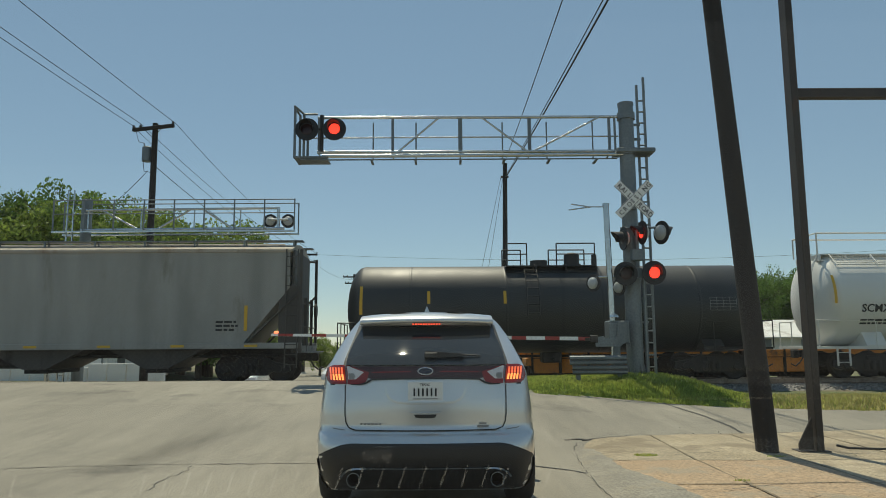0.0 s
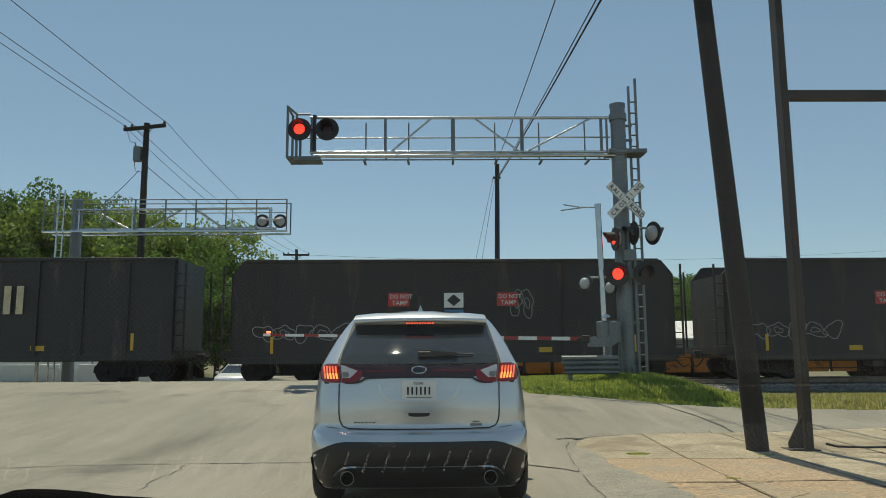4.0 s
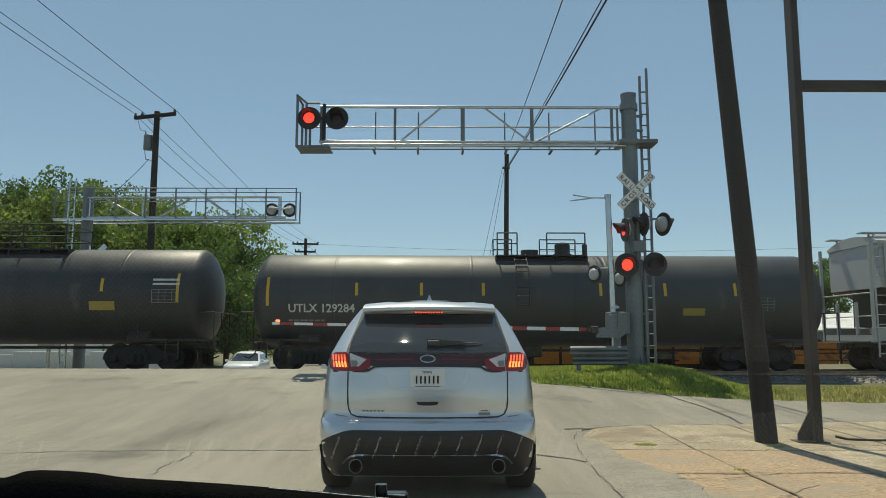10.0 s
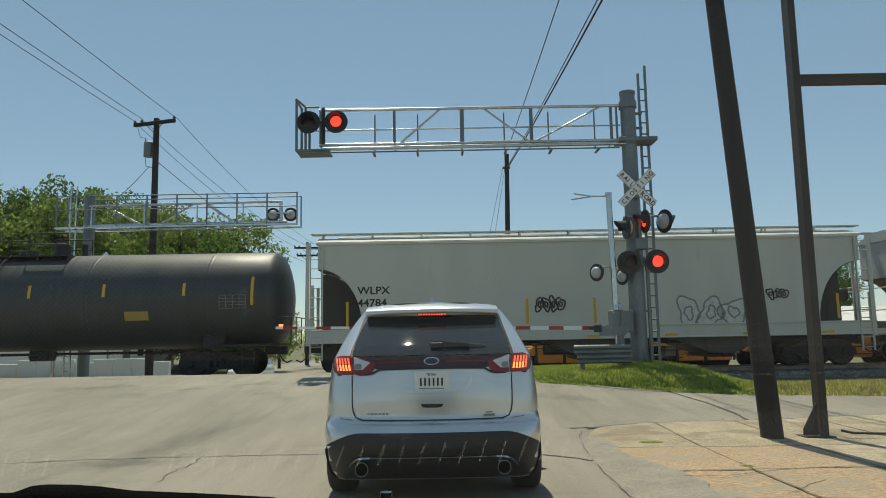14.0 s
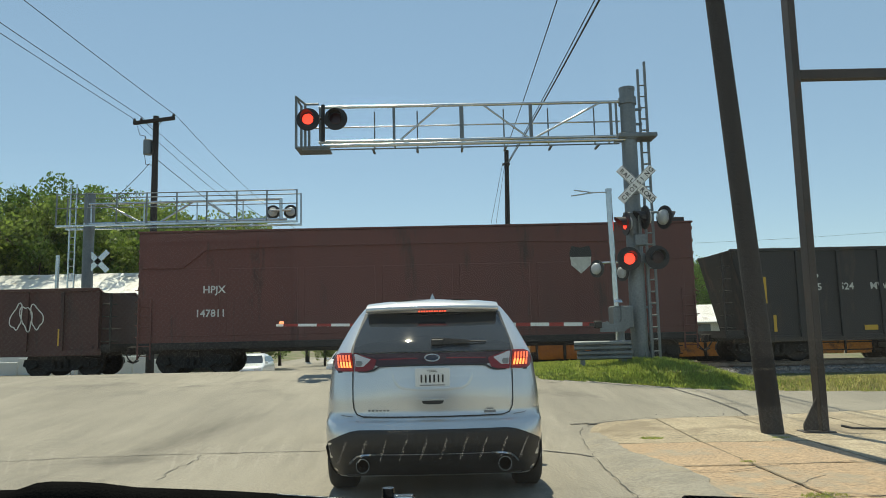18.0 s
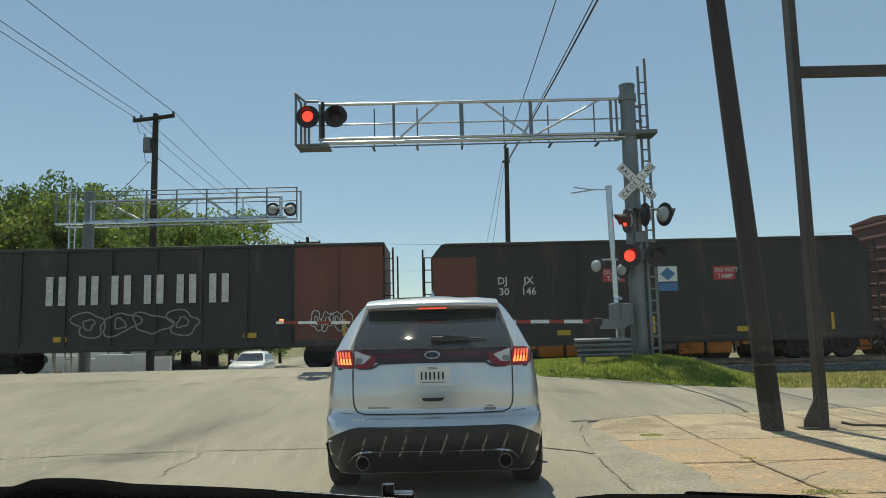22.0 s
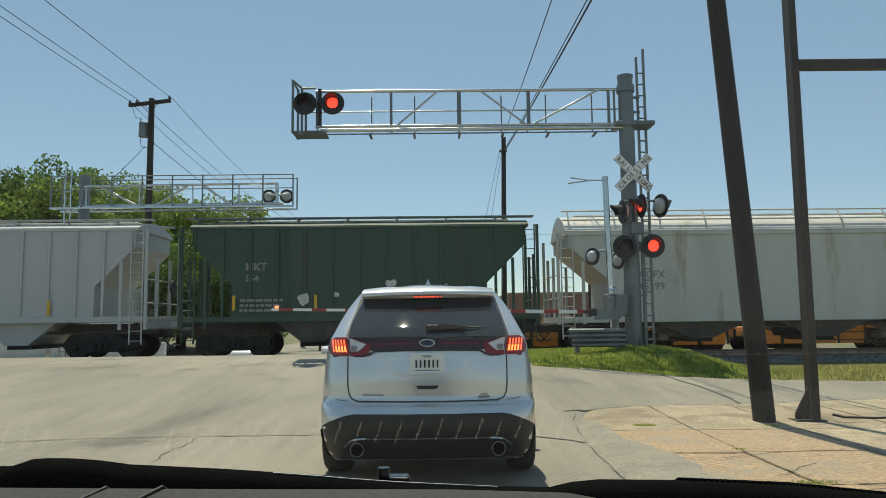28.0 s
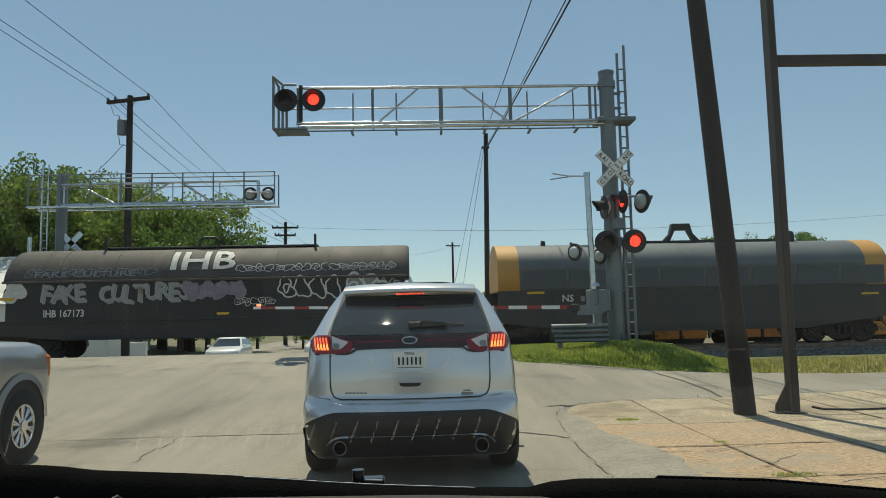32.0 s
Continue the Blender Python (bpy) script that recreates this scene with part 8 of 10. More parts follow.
# ---------- parked yellow track-work cars ----------
def work_car(x, length, label):
    c = thing("track_work_car", label, "flat car", pose(x - (TRACK_Y + 4.4) * UY * UX, (TRACK_Y + 4.4) * UX, YARD_Z, 0, 0, YAW), group="parked track-work cars")
    c.location.y += x * UY
    part("deck", Shape().box(0.2, length - 0.2, -1.4, 1.4, 1.02, 1.10, cut=0.02), M["yellow_mow"], c)
    sill = [(0.2, 1.28), (length - 0.2, 1.28), (length - 0.2, 1.02), (0.2, 1.02)]
    part("side_sill", Shape().prism(sill, -1.44, -1.34), M["yellow_mow"], c)
    part("side_sill", Shape().prism(sill, 1.34, 1.44), M["yellow_mow"], c)
    part("sill_lip", Shape().box(0.2, length - 0.2, -1.48, -1.44, 1.24, 1.30, cut=0.01).box(0.2, length - 0.2, -1.48, -1.44, 1.02, 1.06, cut=0.01), M["yellow_mow"], c)
    n = int(length / 1.15)
    for k in range(n + 1):
        xx = 0.35 + (length - 0.7) * k / n
        part("stake", Shape().box(xx - 0.04, xx + 0.04, -1.50, -1.44, 0.42, 1.36, cut=0.01), M["underframe"], c)
        if k < n and k % 7 != 4:
            part("side_panel", Shape().box(xx + 0.06, xx + (length - 0.7) / n - 0.06, -1.43, -1.39, 0.42, 0.99, cut=0.01), M["yellow_mow"], c)
    part("tool_box", Shape().box(length * 0.40, length * 0.40 + 1.5, -1.40, -0.7, 0.52, 1.0, cut=0.03), M["yellow_mow"], c)
    part("tool_box", Shape().box(length * 0.64, length * 0.64 + 0.7, -1.38, -0.7, 0.60, 1.0, cut=0.03), M["galv_dull"], c)
    for z in (0.56, 0.86):
        part("truss_rod", Shape().tube((2.4, -1.46, z), (length - 2.4, -1.46, z), 0.022, 6), M["underframe"], c)
    part("centre_sill", Shape().box(0, length, -0.25, 0.25, 0.62, 1.02), M["underframe"], c)
    part("end_beam", Shape().box(0.1, 0.35, -1.4, 1.4, 0.72, 1.02, cut=0.02).box(length - 0.35, length - 0.1, -1.4, 1.4, 0.72, 1.02, cut=0.02), M["yellow_mow"], c)
    bogie(c, 1.6)
    bogie(c, length - 1.6)
    rnd = random.Random(int(x * 7))
    for k in range(4):
        a = 0.8 + k * (length - 1.6) / 4
        part("load_bundle", Shape().box(a, a + rnd.uniform(0.9, 1.6), -0.9, 0.9, 1.10, 1.10 + rnd.uniform(0.1, 0.32), cut=0.02), M["tie" if k % 2 else "yellow_mow"], c)


for x, ln in ((3.6, 8.6), (12.6, 8.6), (21.6, 8.6), (30.6, 8.6)):
    work_car(x, ln, "parked orange-yellow track-work flat car with side rails")


# ---------- trees ----------
def tree_mesh(seed, tall, wide, count, leaf, low=0.25):
    rnd = random.Random(seed)
    trunk = Shape()
    pts = [Vector((0, 0, 0))]
    for k in range(5):
        pts.append(Vector((rnd.uniform(-0.25, 0.25) * k * 0.4, rnd.uniform(-0.25, 0.25) * k * 0.4, tall * 0.72 * (k + 1) / 5)))
    for k, (a, b) in enumerate(zip(pts, pts[1:])):
        trunk.tube(a, b, 0.032 * tall * (1 - k / 6), 9, r2=0.032 * tall * (1 - (k + 1) / 6))
    tips = []
    for k in range(16):
        a = pts[1 + k % 4].lerp(pts[2 + k % 4], rnd.random())
        ang, ln = rnd.uniform(0, 6.28), wide * rnd.uniform(0.45, 0.95)
        b = a + Vector((math.cos(ang) * ln * 0.55, math.sin(ang) * ln * 0.55, rnd.uniform(0.05, 0.30) * tall * 0.5))
        c = b + Vector((math.cos(ang + rnd.uniform(-0.5, 0.5)) * ln * 0.45, math.sin(ang + rnd.uniform(-0.5, 0.5)) * ln * 0.45, rnd.uniform(0.0, 0.28) * tall * 0.5))
        trunk.tube(a, b, 0.010 * tall, 6, r2=0.006 * tall).tube(b, c, 0.006 * tall, 5, r2=0.002 * tall)
        tips += [b, c, a.lerp(b, 0.6)]
    tips.append(pts[-1])
    crown = Shape()
    blobs = []
    for t in tips:
        for _ in range(3):
            blobs.append((t + Vector((rnd.gauss(0, 0.16) * wide, rnd.gauss(0, 0.16) * wide, rnd.gauss(0.03, 0.07) * tall)), rnd.uniform(0.10, 0.24) * wide))
    for _ in range(count):
        c, r = rnd.choice(blobs)
        d = Vector((rnd.gauss(0, 1), rnd.gauss(0, 1), rnd.gauss(0, 0.8))).normalized() * r * rnd.uniform(0.55, 1.08)
        p = c + d
        if p.z < low * tall:
            continue
        q = leaf * rnd.uniform(0.6, 1.4)
        u = Vector((rnd.gauss(0, 1), rnd.gauss(0, 1), rnd.gauss(0, 0.6))).normalized()
        w = u.orthogonal().normalized()
        w.rotate(Matrix.Rotation(rnd.uniform(0, 6.28), 3, u))
        v = u.cross(w)
        crown.add([p - w * q * 0.5, p + v * q * 0.32 + w * q * 0.1, p + w * q * 0.62, p - v * q * 0.32 + w * q * 0.1], [(0, 1, 2, 3)])
    return trunk, crown


TREES = []
for seed, tall, wide, count, leaf in ((1, 11.5, 4.6, 27000, 0.20), (2, 10.0, 4.2, 25000, 0.19), (3, 9.0, 4.4, 23000, 0.18), (4, 7.5, 3.6, 17000, 0.16), (5, 5.0, 2.6, 9000, 0.13)):
    a, b = tree_mesh(seed, tall, wide, count, leaf, 0.12 if seed > 2 else 0.2)
    TREES.append((a.mesh("trunk", M["bark"]), b.mesh("crown", M["leaf"]), b.mesh("crown", M["leaf_pale"])))


def tree(kind, x, y, z, turn, size, pale, label):
    t = thing("tree", label, "tree", pose(x, y, z, 0, 0, turn), group="trees beyond the tracks")
    t.scale = (size, size, size)
    part("trunk", TREES[kind][0], None, t)
    part("crown", TREES[kind][1 + pale], None, t)


for k, x, y, turn, size, pale in ((1, -36.0, 60.5, 10, 1.44, 1), (0, -29.4, 57.5, 140, 1.33, 0), (0, -25.6, 57, 130, 1.20, 1), (1, -22.2, 56, 200, 1.38, 1), (2, -19.8, 56, 20, 1.43, 1),
                                  (0, -24.8, 62, 300, 1.06, 0), (2, -17.0, 54, 80, 1.05, 0), (3, -16.6, 50.5, 140, 1.05, 0), (3, -14.9, 51, 260, 0.92, 0), (4, -13.2, 53, 15, 1.1, 1), (4, -12.6, 56, 95, 0.85, 1),
                                  (1, -37.5, 49, 170, 1.35, 1), (1, -33.2, 61, 140, 1.42, 0), (2, -34.0, 58, 240, 1.48, 1), (1, -31.5, 55, 77, 1.40, 1), (3, -16.6, 53.0, 55, 1.0, 0), (3, -18.0, 56, 12, 1.42, 0), (2, -27.8, 56, 190, 1.22, 0)):
    tree(k, x, y, -0.7, turn, size, pale, "full-leaved green tree behind the white building" if x < -19 else "dense dark green tree beyond the far signal")
for k, x, y, turn, size in ((2, 27.5, 62, 30, 0.80), (1, 31.0, 63, 100, 0.88), (2, 35.0, 62, 210, 0.98), (1, 39.5, 64, 310, 0.95), (3, 25.0, 66, 60, 0.85), (2, 44, 66, 15, 1.0), (1, 49, 68, 44, 1.0), (3, 29.5, 58, 12, 0.9), (3, 37.5, 58, 99, 0.95)):
    tree(k, x, y + 28, -1.0, turn, size * 1.35, 0, "dark green tree beyond the yard")
for k, x, y, turn, size in ((4, -9.8, 60, 30, 0.7), (4, -8.4, 62, 100, 0.55), (4, -4.6, 58, 20, 0.5), (4, -3.4, 60, 70, 0.45), (4, -7.0, 66, 200, 0.55)):
    tree(k, x, y, -1.0, turn, size, 1, "small roadside bush beyond the crossing")


# ---------- the silver car ahead ----------
class Hull:
    """A car body in level slices: each has a height, half width, rear, front, rear crown and corner radius."""

    def __init__(self, slices):
        self.t = slices

    def at(self, z):
        t = self.t
        if z <= t[0][0]:
            return t[0][1:]
        for a, b in zip(t, t[1:]):
            if a[0] <= z <= b[0]:
                k = (z - a[0]) / (b[0] - a[0])
                return tuple(p + (q - p) * k for p, q in zip(a[1:], b[1:]))
        return t[-1][1:]

    def rear(self, x, z):
        w, yr, yf, crown, rc = self.at(z)
        x = min(abs(x), w - 0.001)
        y = yr + crown * (x / w) ** 2
        if x > w - rc:
            k = (x - (w - rc)) / rc
            y += rc * 0.9 * (1 - math.sqrt(max(0.0, 1 - k * k)))
        return y

    def loop(self, z, n=15):
        w, yr, yf, crown, rc = self.at(z)
        pts = []
        xs = [-w * math.cos(math.pi * i / (2 * n)) if i <= n else w * math.cos(math.pi * (2 * n - i) / (2 * n)) for i in range(2 * n + 1)]
        for x in xs:
            pts.append((x, self.rear(x, z), z))
        y0 = self.rear(w, z)
        for k in range(1, 9):
            pts.append((w, y0 + (yf - 0.5 - y0) * k / 8, z))
        for k in range(1, 10):
            a = math.pi * k / 9
            pts.append((w * (1 - 0.0) * math.cos(a), yf - 0.5 + 0.5 * math.sin(a), z))
        for k in range(7, 0, -1):
            pts.append((-w, y0 + (yf - 0.5 - y0) * k / 8, z))
        return pts

    def body(self, levels):
        return Shape().rings([self.loop(z) for z in levels])

    def patch(self, rows, off, nx=14, slot=0, thick=0.0):
        """A skin on the rear: rows of z, left x and right x."""
        s, v = Shape(), []
        for z, a, b in rows:
            for i in range(nx + 1):
                x = a + (b - a) * i / nx
                v.append((x, self.rear(x, z) - off, z))
        m = nx + 1
        f = [(r * m + i, r * m + i + 1, r * m + m + i + 1, r * m + m + i) for r in range(len(rows) - 1) for i in range(nx)]
        s.add(v, f, slot, True)
        if thick:
            n = len(v)
            s.add(v + [(x, y + thick, z) for x, y, z in v],
                  [(i, n + i, n + i + 1, i + 1) for i in range(nx)] + [(len(rows) * m - m + i, len(rows) * m - m + i + 1, n + len(rows) * m - m + i + 1, n + len(rows) * m - m + i) for i in range(nx)]
                  + [(r * m, r * m + m, n + r * m + m, n + r * m) for r in range(len(rows) - 1)] + [(r * m + nx, n + r * m + nx, n + r * m + m + nx, r * m + m + nx) for r in range(len(rows) - 1)], slot)
        return s

    def line(self, pts, width, off, slot=0):
        """A narrow strip along points x, z of the rear."""
        s = Shape()
        for (a, b), (c, d) in zip(pts, pts[1:]):
            ln = math.hypot(c - a, d - b) or 1
            nx, nz = -(d - b) / ln * width / 2, (c - a) / ln * width / 2
            q = [(a - nx, b - nz), (c - nx, d - nz), (c + nx, d + nz), (a + nx, b + nz)]
            s.add([(x, self.rear(x, z) - off, z) for x, z in q], [(0, 1, 2, 3)], slot)
        return s


SUV = Hull([(0.20, 0.88, 6.40, 10.5, 0.05, 0.12), (0.28, 0.915, 6.24, 10.65, 0.07, 0.14), (0.40, 0.94, 6.08, 10.72, 0.09, 0.20), (0.52, 0.95, 6.01, 10.76, 0.10, 0.22),
            (0.62, 0.962, 6.00, 10.78, 0.11, 0.24), (0.68, 0.965, 6.03, 10.76, 0.11, 0.25), (0.72, 0.964, 6.098, 10.7, 0.11, 0.25), (0.80, 0.96, 6.100, 10.65, 0.11, 0.25), (0.88, 0.957, 6.099, 10.6, 0.11, 0.25), (0.93, 0.95, 6.098, 10.5, 0.12, 0.25), (0.98, 0.945, 6.105, 10.45, 0.12, 0.25), (1.05, 0.935, 6.115, 10.3, 0.12, 0.25),
            (1.18, 0.905, 6.130, 9.8, 0.13, 0.24), (1.25, 0.865, 6.140, 9.0, 0.13, 0.22), (1.30, 0.835, 6.20, 8.6, 0.13, 0.22), (1.40, 0.78, 6.355, 8.3, 0.13, 0.20), (1.50, 0.725, 6.51, 8.05, 0.13, 0.18),
            (1.60, 0.665, 6.66, 7.85, 0.13, 0.16), (1.655, 0.62, 6.66, 7.7, 0.14, 0.16), (1.69, 0.57, 6.70, 7.55, 0.15, 0.16), (1.715, 0.47, 6.82, 7.45, 0.16, 0.15), (1.728, 0.28, 7.05, 7.3, 0.12, 0.12)])


def tyre_mesh(r, w, rim):
    s, n = Shape(), 30
    prof = [(-w / 2, rim), (-w / 2, r - 0.035), (-w / 2 + 0.03, r), (w / 2 - 0.03, r), (w / 2, r - 0.035), (w / 2, rim)]
    s.rings([[(a, q * math.cos(2 * math.pi * i / n), q * math.sin(2 * math.pi * i / n)) for i in range(n)] for a, q in prof], caps=False)
    return s.mesh("tyre", M["rubber"])


def rim_mesh(rim, w, spokes=10):
    s, n = Shape(), 30
    s.rings([[(a, q * math.cos(2 * math.pi * i / n), q * math.sin(2 * math.pi * i / n)) for i in range(n)] for a, q in ((w / 2 - 0.005, rim + 0.005), (w / 2 + 0.005, rim - 0.012), (w / 2 - 0.06, rim - 0.03), (-w / 2, rim - 0.03))], caps=False)
    for k in range(spokes):
        a = 2 * math.pi * k / spokes
        c, d = math.cos(a), math.sin(a)
        for e in (-0.022, 0.022):
            s.tube((w / 2 - 0.02, 0.05 * c - e * d, 0.05 * d + e * c), (w / 2 - 0.015, (rim - 0.02) * c - 2 * e * d, (rim - 0.02) * d + 2 * e * c), 0.017, 6)
    s.tube((w / 2 - 0.05, 0, 0), (w / 2 + 0.012, 0, 0), 0.06, 14)
    s.disc((0.0, 0, 0), (1, 0, 0), rim - 0.02, 24)
    return s.mesh("rim", M["chrome"])


def wheel(car, x, y, r, w, rim, flip):
    t = part("wheel", tyre_mesh(r, w, rim), None, car)
    t.location, t.rotation_euler = (x, y, r), (0, 0, math.pi if flip else 0)
    part("rim", rim_mesh(rim, w), None, t, "bright spoked rim")


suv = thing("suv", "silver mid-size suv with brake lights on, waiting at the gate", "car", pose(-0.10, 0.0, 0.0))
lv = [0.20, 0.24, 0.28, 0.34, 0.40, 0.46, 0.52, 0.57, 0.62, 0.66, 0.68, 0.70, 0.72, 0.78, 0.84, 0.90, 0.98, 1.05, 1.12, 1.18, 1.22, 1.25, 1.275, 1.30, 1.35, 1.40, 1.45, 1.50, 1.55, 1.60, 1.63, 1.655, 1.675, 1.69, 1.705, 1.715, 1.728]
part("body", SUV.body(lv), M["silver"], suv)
glass = SUV.patch([(z, -a, a) for z, a in ((1.262, 0.675), (1.30, 0.672), (1.36, 0.660), (1.44, 0.630), (1.52, 0.598), (1.58, 0.575), (1.605, 0.562))], 0.006, 20)
glass.v = [(x, y - 0.022 + 0.30 * (z - 1.319) ** 2, z) for x, y, z in glass.v]
part("rear_window", glass, M["car_glass"], suv, "dark tinted rear window")
part("window_surround", SUV.line([(-0.69, 1.255), (-0.68, 1.30), (-0.585, 1.61), (0.585, 1.61), (0.68, 1.30), (0.69, 1.255)], 0.03, 0.008), M["trim_black"], suv)
part("side_window", Shape().add([(-0.80, 6.75, 1.30), (-0.868, 8.9, 1.27), (-0.70, 8.0, 1.58), (-0.655, 7.0, 1.60)], [(0, 1, 2, 3)]), M["car_glass"], suv)
part("side_window", Shape().add([(0.80, 6.75, 1.30), (0.868, 8.9, 1.27), (0.70, 8.0, 1.58), (0.655, 7.0, 1.60)], [(3, 2, 1, 0)]), M["car_glass"], suv)
sp = Shape()
lo, hi = [], []
for i in range(21):
    x = -0.58 + 1.16 * i / 20
    k = (x / 0.58) ** 2
    lo.append((x, 6.56 + 0.10 * k, 1.625 - 0.012 * k))
    hi.append((x, 6.86 + 0.06 * k, 1.735 - 0.032 * k))
mid = [(x, y - 0.025, z + 0.022) for x, y, z in lo]
mid2 = [(x, y + 0.01, z + 0.048) for x, y, z in lo]
sp.rings([lo, mid, mid2, [((a[0] + b[0]) / 2, (a[1] + b[1]) / 2, (a[2] + b[2]) / 2 + 0.008) for a, b in zip(mid2, hi)], hi], closed=False, caps=False)
sp.add(lo + [(x, y + 0.16, z + 0.01) for x, y, z in lo], [(i + 1, i, 21 + i, 22 + i) for i in range(20)])
part("spoiler", sp, M["silver"], suv)
part("third_brake_light", Shape().box(-0.125, 0.125, 6.545, 6.57, 1.604, 1.622), M["trim_black"], suv)
for k in range(11):
    x = -0.118 + 0.0225 * k
    part("brake_cell", Shape().box(x, x + 0.014, 6.540, 6.548, 1.606, 1.620), M["tail_lit"], suv)
part("lamp_bar", SUV.patch([(1.150, -0.47, 0.47), (1.165, -0.53, 0.53), (1.20, -0.60, 0.60), (1.235, -0.66, 0.66), (1.252, -0.665, 0.665)], 0.012, 24, thick=0.02), M["lamp_bar"], suv, "smoked dark red bar between the tail lamps")
part("bar_strip", SUV.line([(-0.46, 1.203), (-0.2, 1.208), (0.2, 1.208), (0.46, 1.203)], 0.010, 0.016), M["tail_red"], suv)
part("bar_lip", SUV.line([(-0.84, 1.104), (-0.56, 1.106), (-0.51, 1.118), (-0.46, 1.146), (-0.2, 1.152), (0.2, 1.152), (0.46, 1.146), (0.51, 1.118), (0.56, 1.106), (0.84, 1.104)], 0.014, 0.020), M["trim_black"], suv)
for d in (-1, 1):
    def mir(rows):
        return [(z, min(d * a, d * b), max(d * a, d * b)) for z, a, b in rows]
    tl = part("tail_lamp", SUV.patch(mir(((1.108, 0.69, 0.84), (1.13, 0.69, 0.872), (1.17, 0.69, 0.885), (1.21, 0.69, 0.878), (1.245, 0.69, 0.852), (1.264, 0.69, 0.80))), 0.016, 12, thick=0.03), M["tail_red"], suv, "red wrap-around tail lamp")
    il = part("inner_lamp", SUV.patch(mir(((1.108, 0.55, 0.676), (1.122, 0.52, 0.676), (1.15, 0.50, 0.676), (1.205, 0.48, 0.676), (1.235, 0.58, 0.676), (1.266, 0.655, 0.676))), 0.018, 10, thick=0.02), M["tail_red"], suv, "dark red inner lamp on the tailgate")
    part("clear_lens", SUV.patch(mir(((1.146, 0.60, 0.668), (1.165, 0.575, 0.668), (1.205, 0.525, 0.668), (1.232, 0.60, 0.668), (1.254, 0.652, 0.668))), 0.024, 8, thick=0.006), M["tail_clear"], il, "clear white lens")
    part("lens_core", SUV.patch(mir(((1.150, 0.618, 0.662), (1.172, 0.602, 0.662), (1.195, 0.612, 0.662))), 0.027, 3), M["bar_grey"], il)
    for j in range(5):
        xa = 0.702 + 0.028 * j
        part("lit_cell", SUV.patch(mir(((1.140, xa, xa + 0.019), (1.165, xa + 0.003, xa + 0.021), (1.19, xa + 0.005, xa + 0.022))), 0.037, 2), M["tail_orange" if j < 4 else "tail_dim"], tl)
        part("lit_cell", SUV.patch(mir(((1.193, xa + 0.005, xa + 0.022), (1.22, xa + 0.006, xa + 0.023), (1.245, xa + 0.006, xa + 0.022))), 0.037, 2), M["tail_dim"], tl)
    part("tailgate_gap", SUV.line([(d * 0.700, 1.10), (d * 0.700, 0.86), (d * 0.692, 0.80), (d * 0.667, 0.755), (d * 0.61, 0.735), (d * 0.45, 0.732), (d * 0.30, 0.731), (d * 0.15, 0.730), (0, 0.730)], 0.009, 0.007), M["bar"], suv)
    part("quarter_gap", SUV.line([(d * 0.93, 0.80), (d * 0.80, 0.745), (d * 0.70, 0.735)], 0.007, 0.004), M["bar_grey"], suv)
    ex = part("exhaust", Shape().tube((d * 0.605, 6.02, 0.355), (d * 0.605, 6.3, 0.355), 0.058, 24, caps=False), M["chrome"], suv, "round chrome exhaust tip")
    part("exhaust_rim", Shape().disc((d * 0.605, 6.018, 0.355), (0, -1, 0), 0.058, 24, 0, 0.052), M["galv_dull"], ex)
    part("exhaust_inside", Shape().tube((d * 0.605, 6.035, 0.355), (d * 0.605, 6.3, 0.355), 0.05, 20, caps=False).disc((d * 0.605, 6.29, 0.355), (0, -1, 0), 0.05, 20), M["bar"], ex)
    part("exhaust_trim", SUV.line([(d * 0.735, 0.350), (d * 0.70, 0.395), (d * 0.655, 0.425), (d * 0.59, 0.436), (d * 0.50, 0.438)], 0.016, 0.036), M["alu"], suv)
    zs = (0.21, 0.28, 0.36, 0.44, 0.49)
    s = Shape()
    s.rings([[(d * (SUV.at(z)[0] + 0.007), SUV.rear(SUV.at(z)[0], z) - 0.05 + t * 0.62, z) for t in (0.0, 0.12, 0.5, 1.0)] for z in zs], closed=False, caps=False)
    part("side_cladding", s, M["trim_black"], suv, "black lower side cladding")
    part("mirror", Shape().box(min(d * 0.90, d * 1.06), max(d * 0.90, d * 1.06), 8.42, 8.55, 1.14, 1.27, cut=0.03), M["trim_black"], suv)
part("bumper_cladding", SUV.patch([(0.22, -0.885, 0.885), (0.30, -0.915, 0.915), (0.38, -0.932, 0.932), (0.45, -0.942, 0.942), (0.50, -0.946, 0.946), (0.535, -0.925, 0.925), (0.57, -0.86, 0.86), (0.60, -0.79, 0.79), (0.625, -0.72, 0.72), (0.638, -0.64, 0.64)], 0.02, 30, thick=0.03), M["trim_black"], suv, "black lower bumper")
part("bumper_line", SUV.line([(-0.50, 0.438), (-0.25, 0.438), (0.0, 0.438), (0.25, 0.438), (0.50, 0.438)], 0.007, 0.036), M["alu"], suv, "thin silver line across the lower bumper")
part("plate_recess", SUV.patch([(0.945, -0.26, 0.26), (0.97, -0.32, 0.32), (1.05, -0.335, 0.335), (1.10, -0.325, 0.325)], 0.003, 10), M["silver"], suv)
lip, ledge_pts = [], [(-0.345, 1.085), (-0.335, 1.03), (-0.305, 0.985), (-0.25, 0.957), (-0.12, 0.950), (0.0, 0.949), (0.12, 0.950), (0.25, 0.957), (0.305, 0.985), (0.335, 1.03), (0.345, 1.085)]
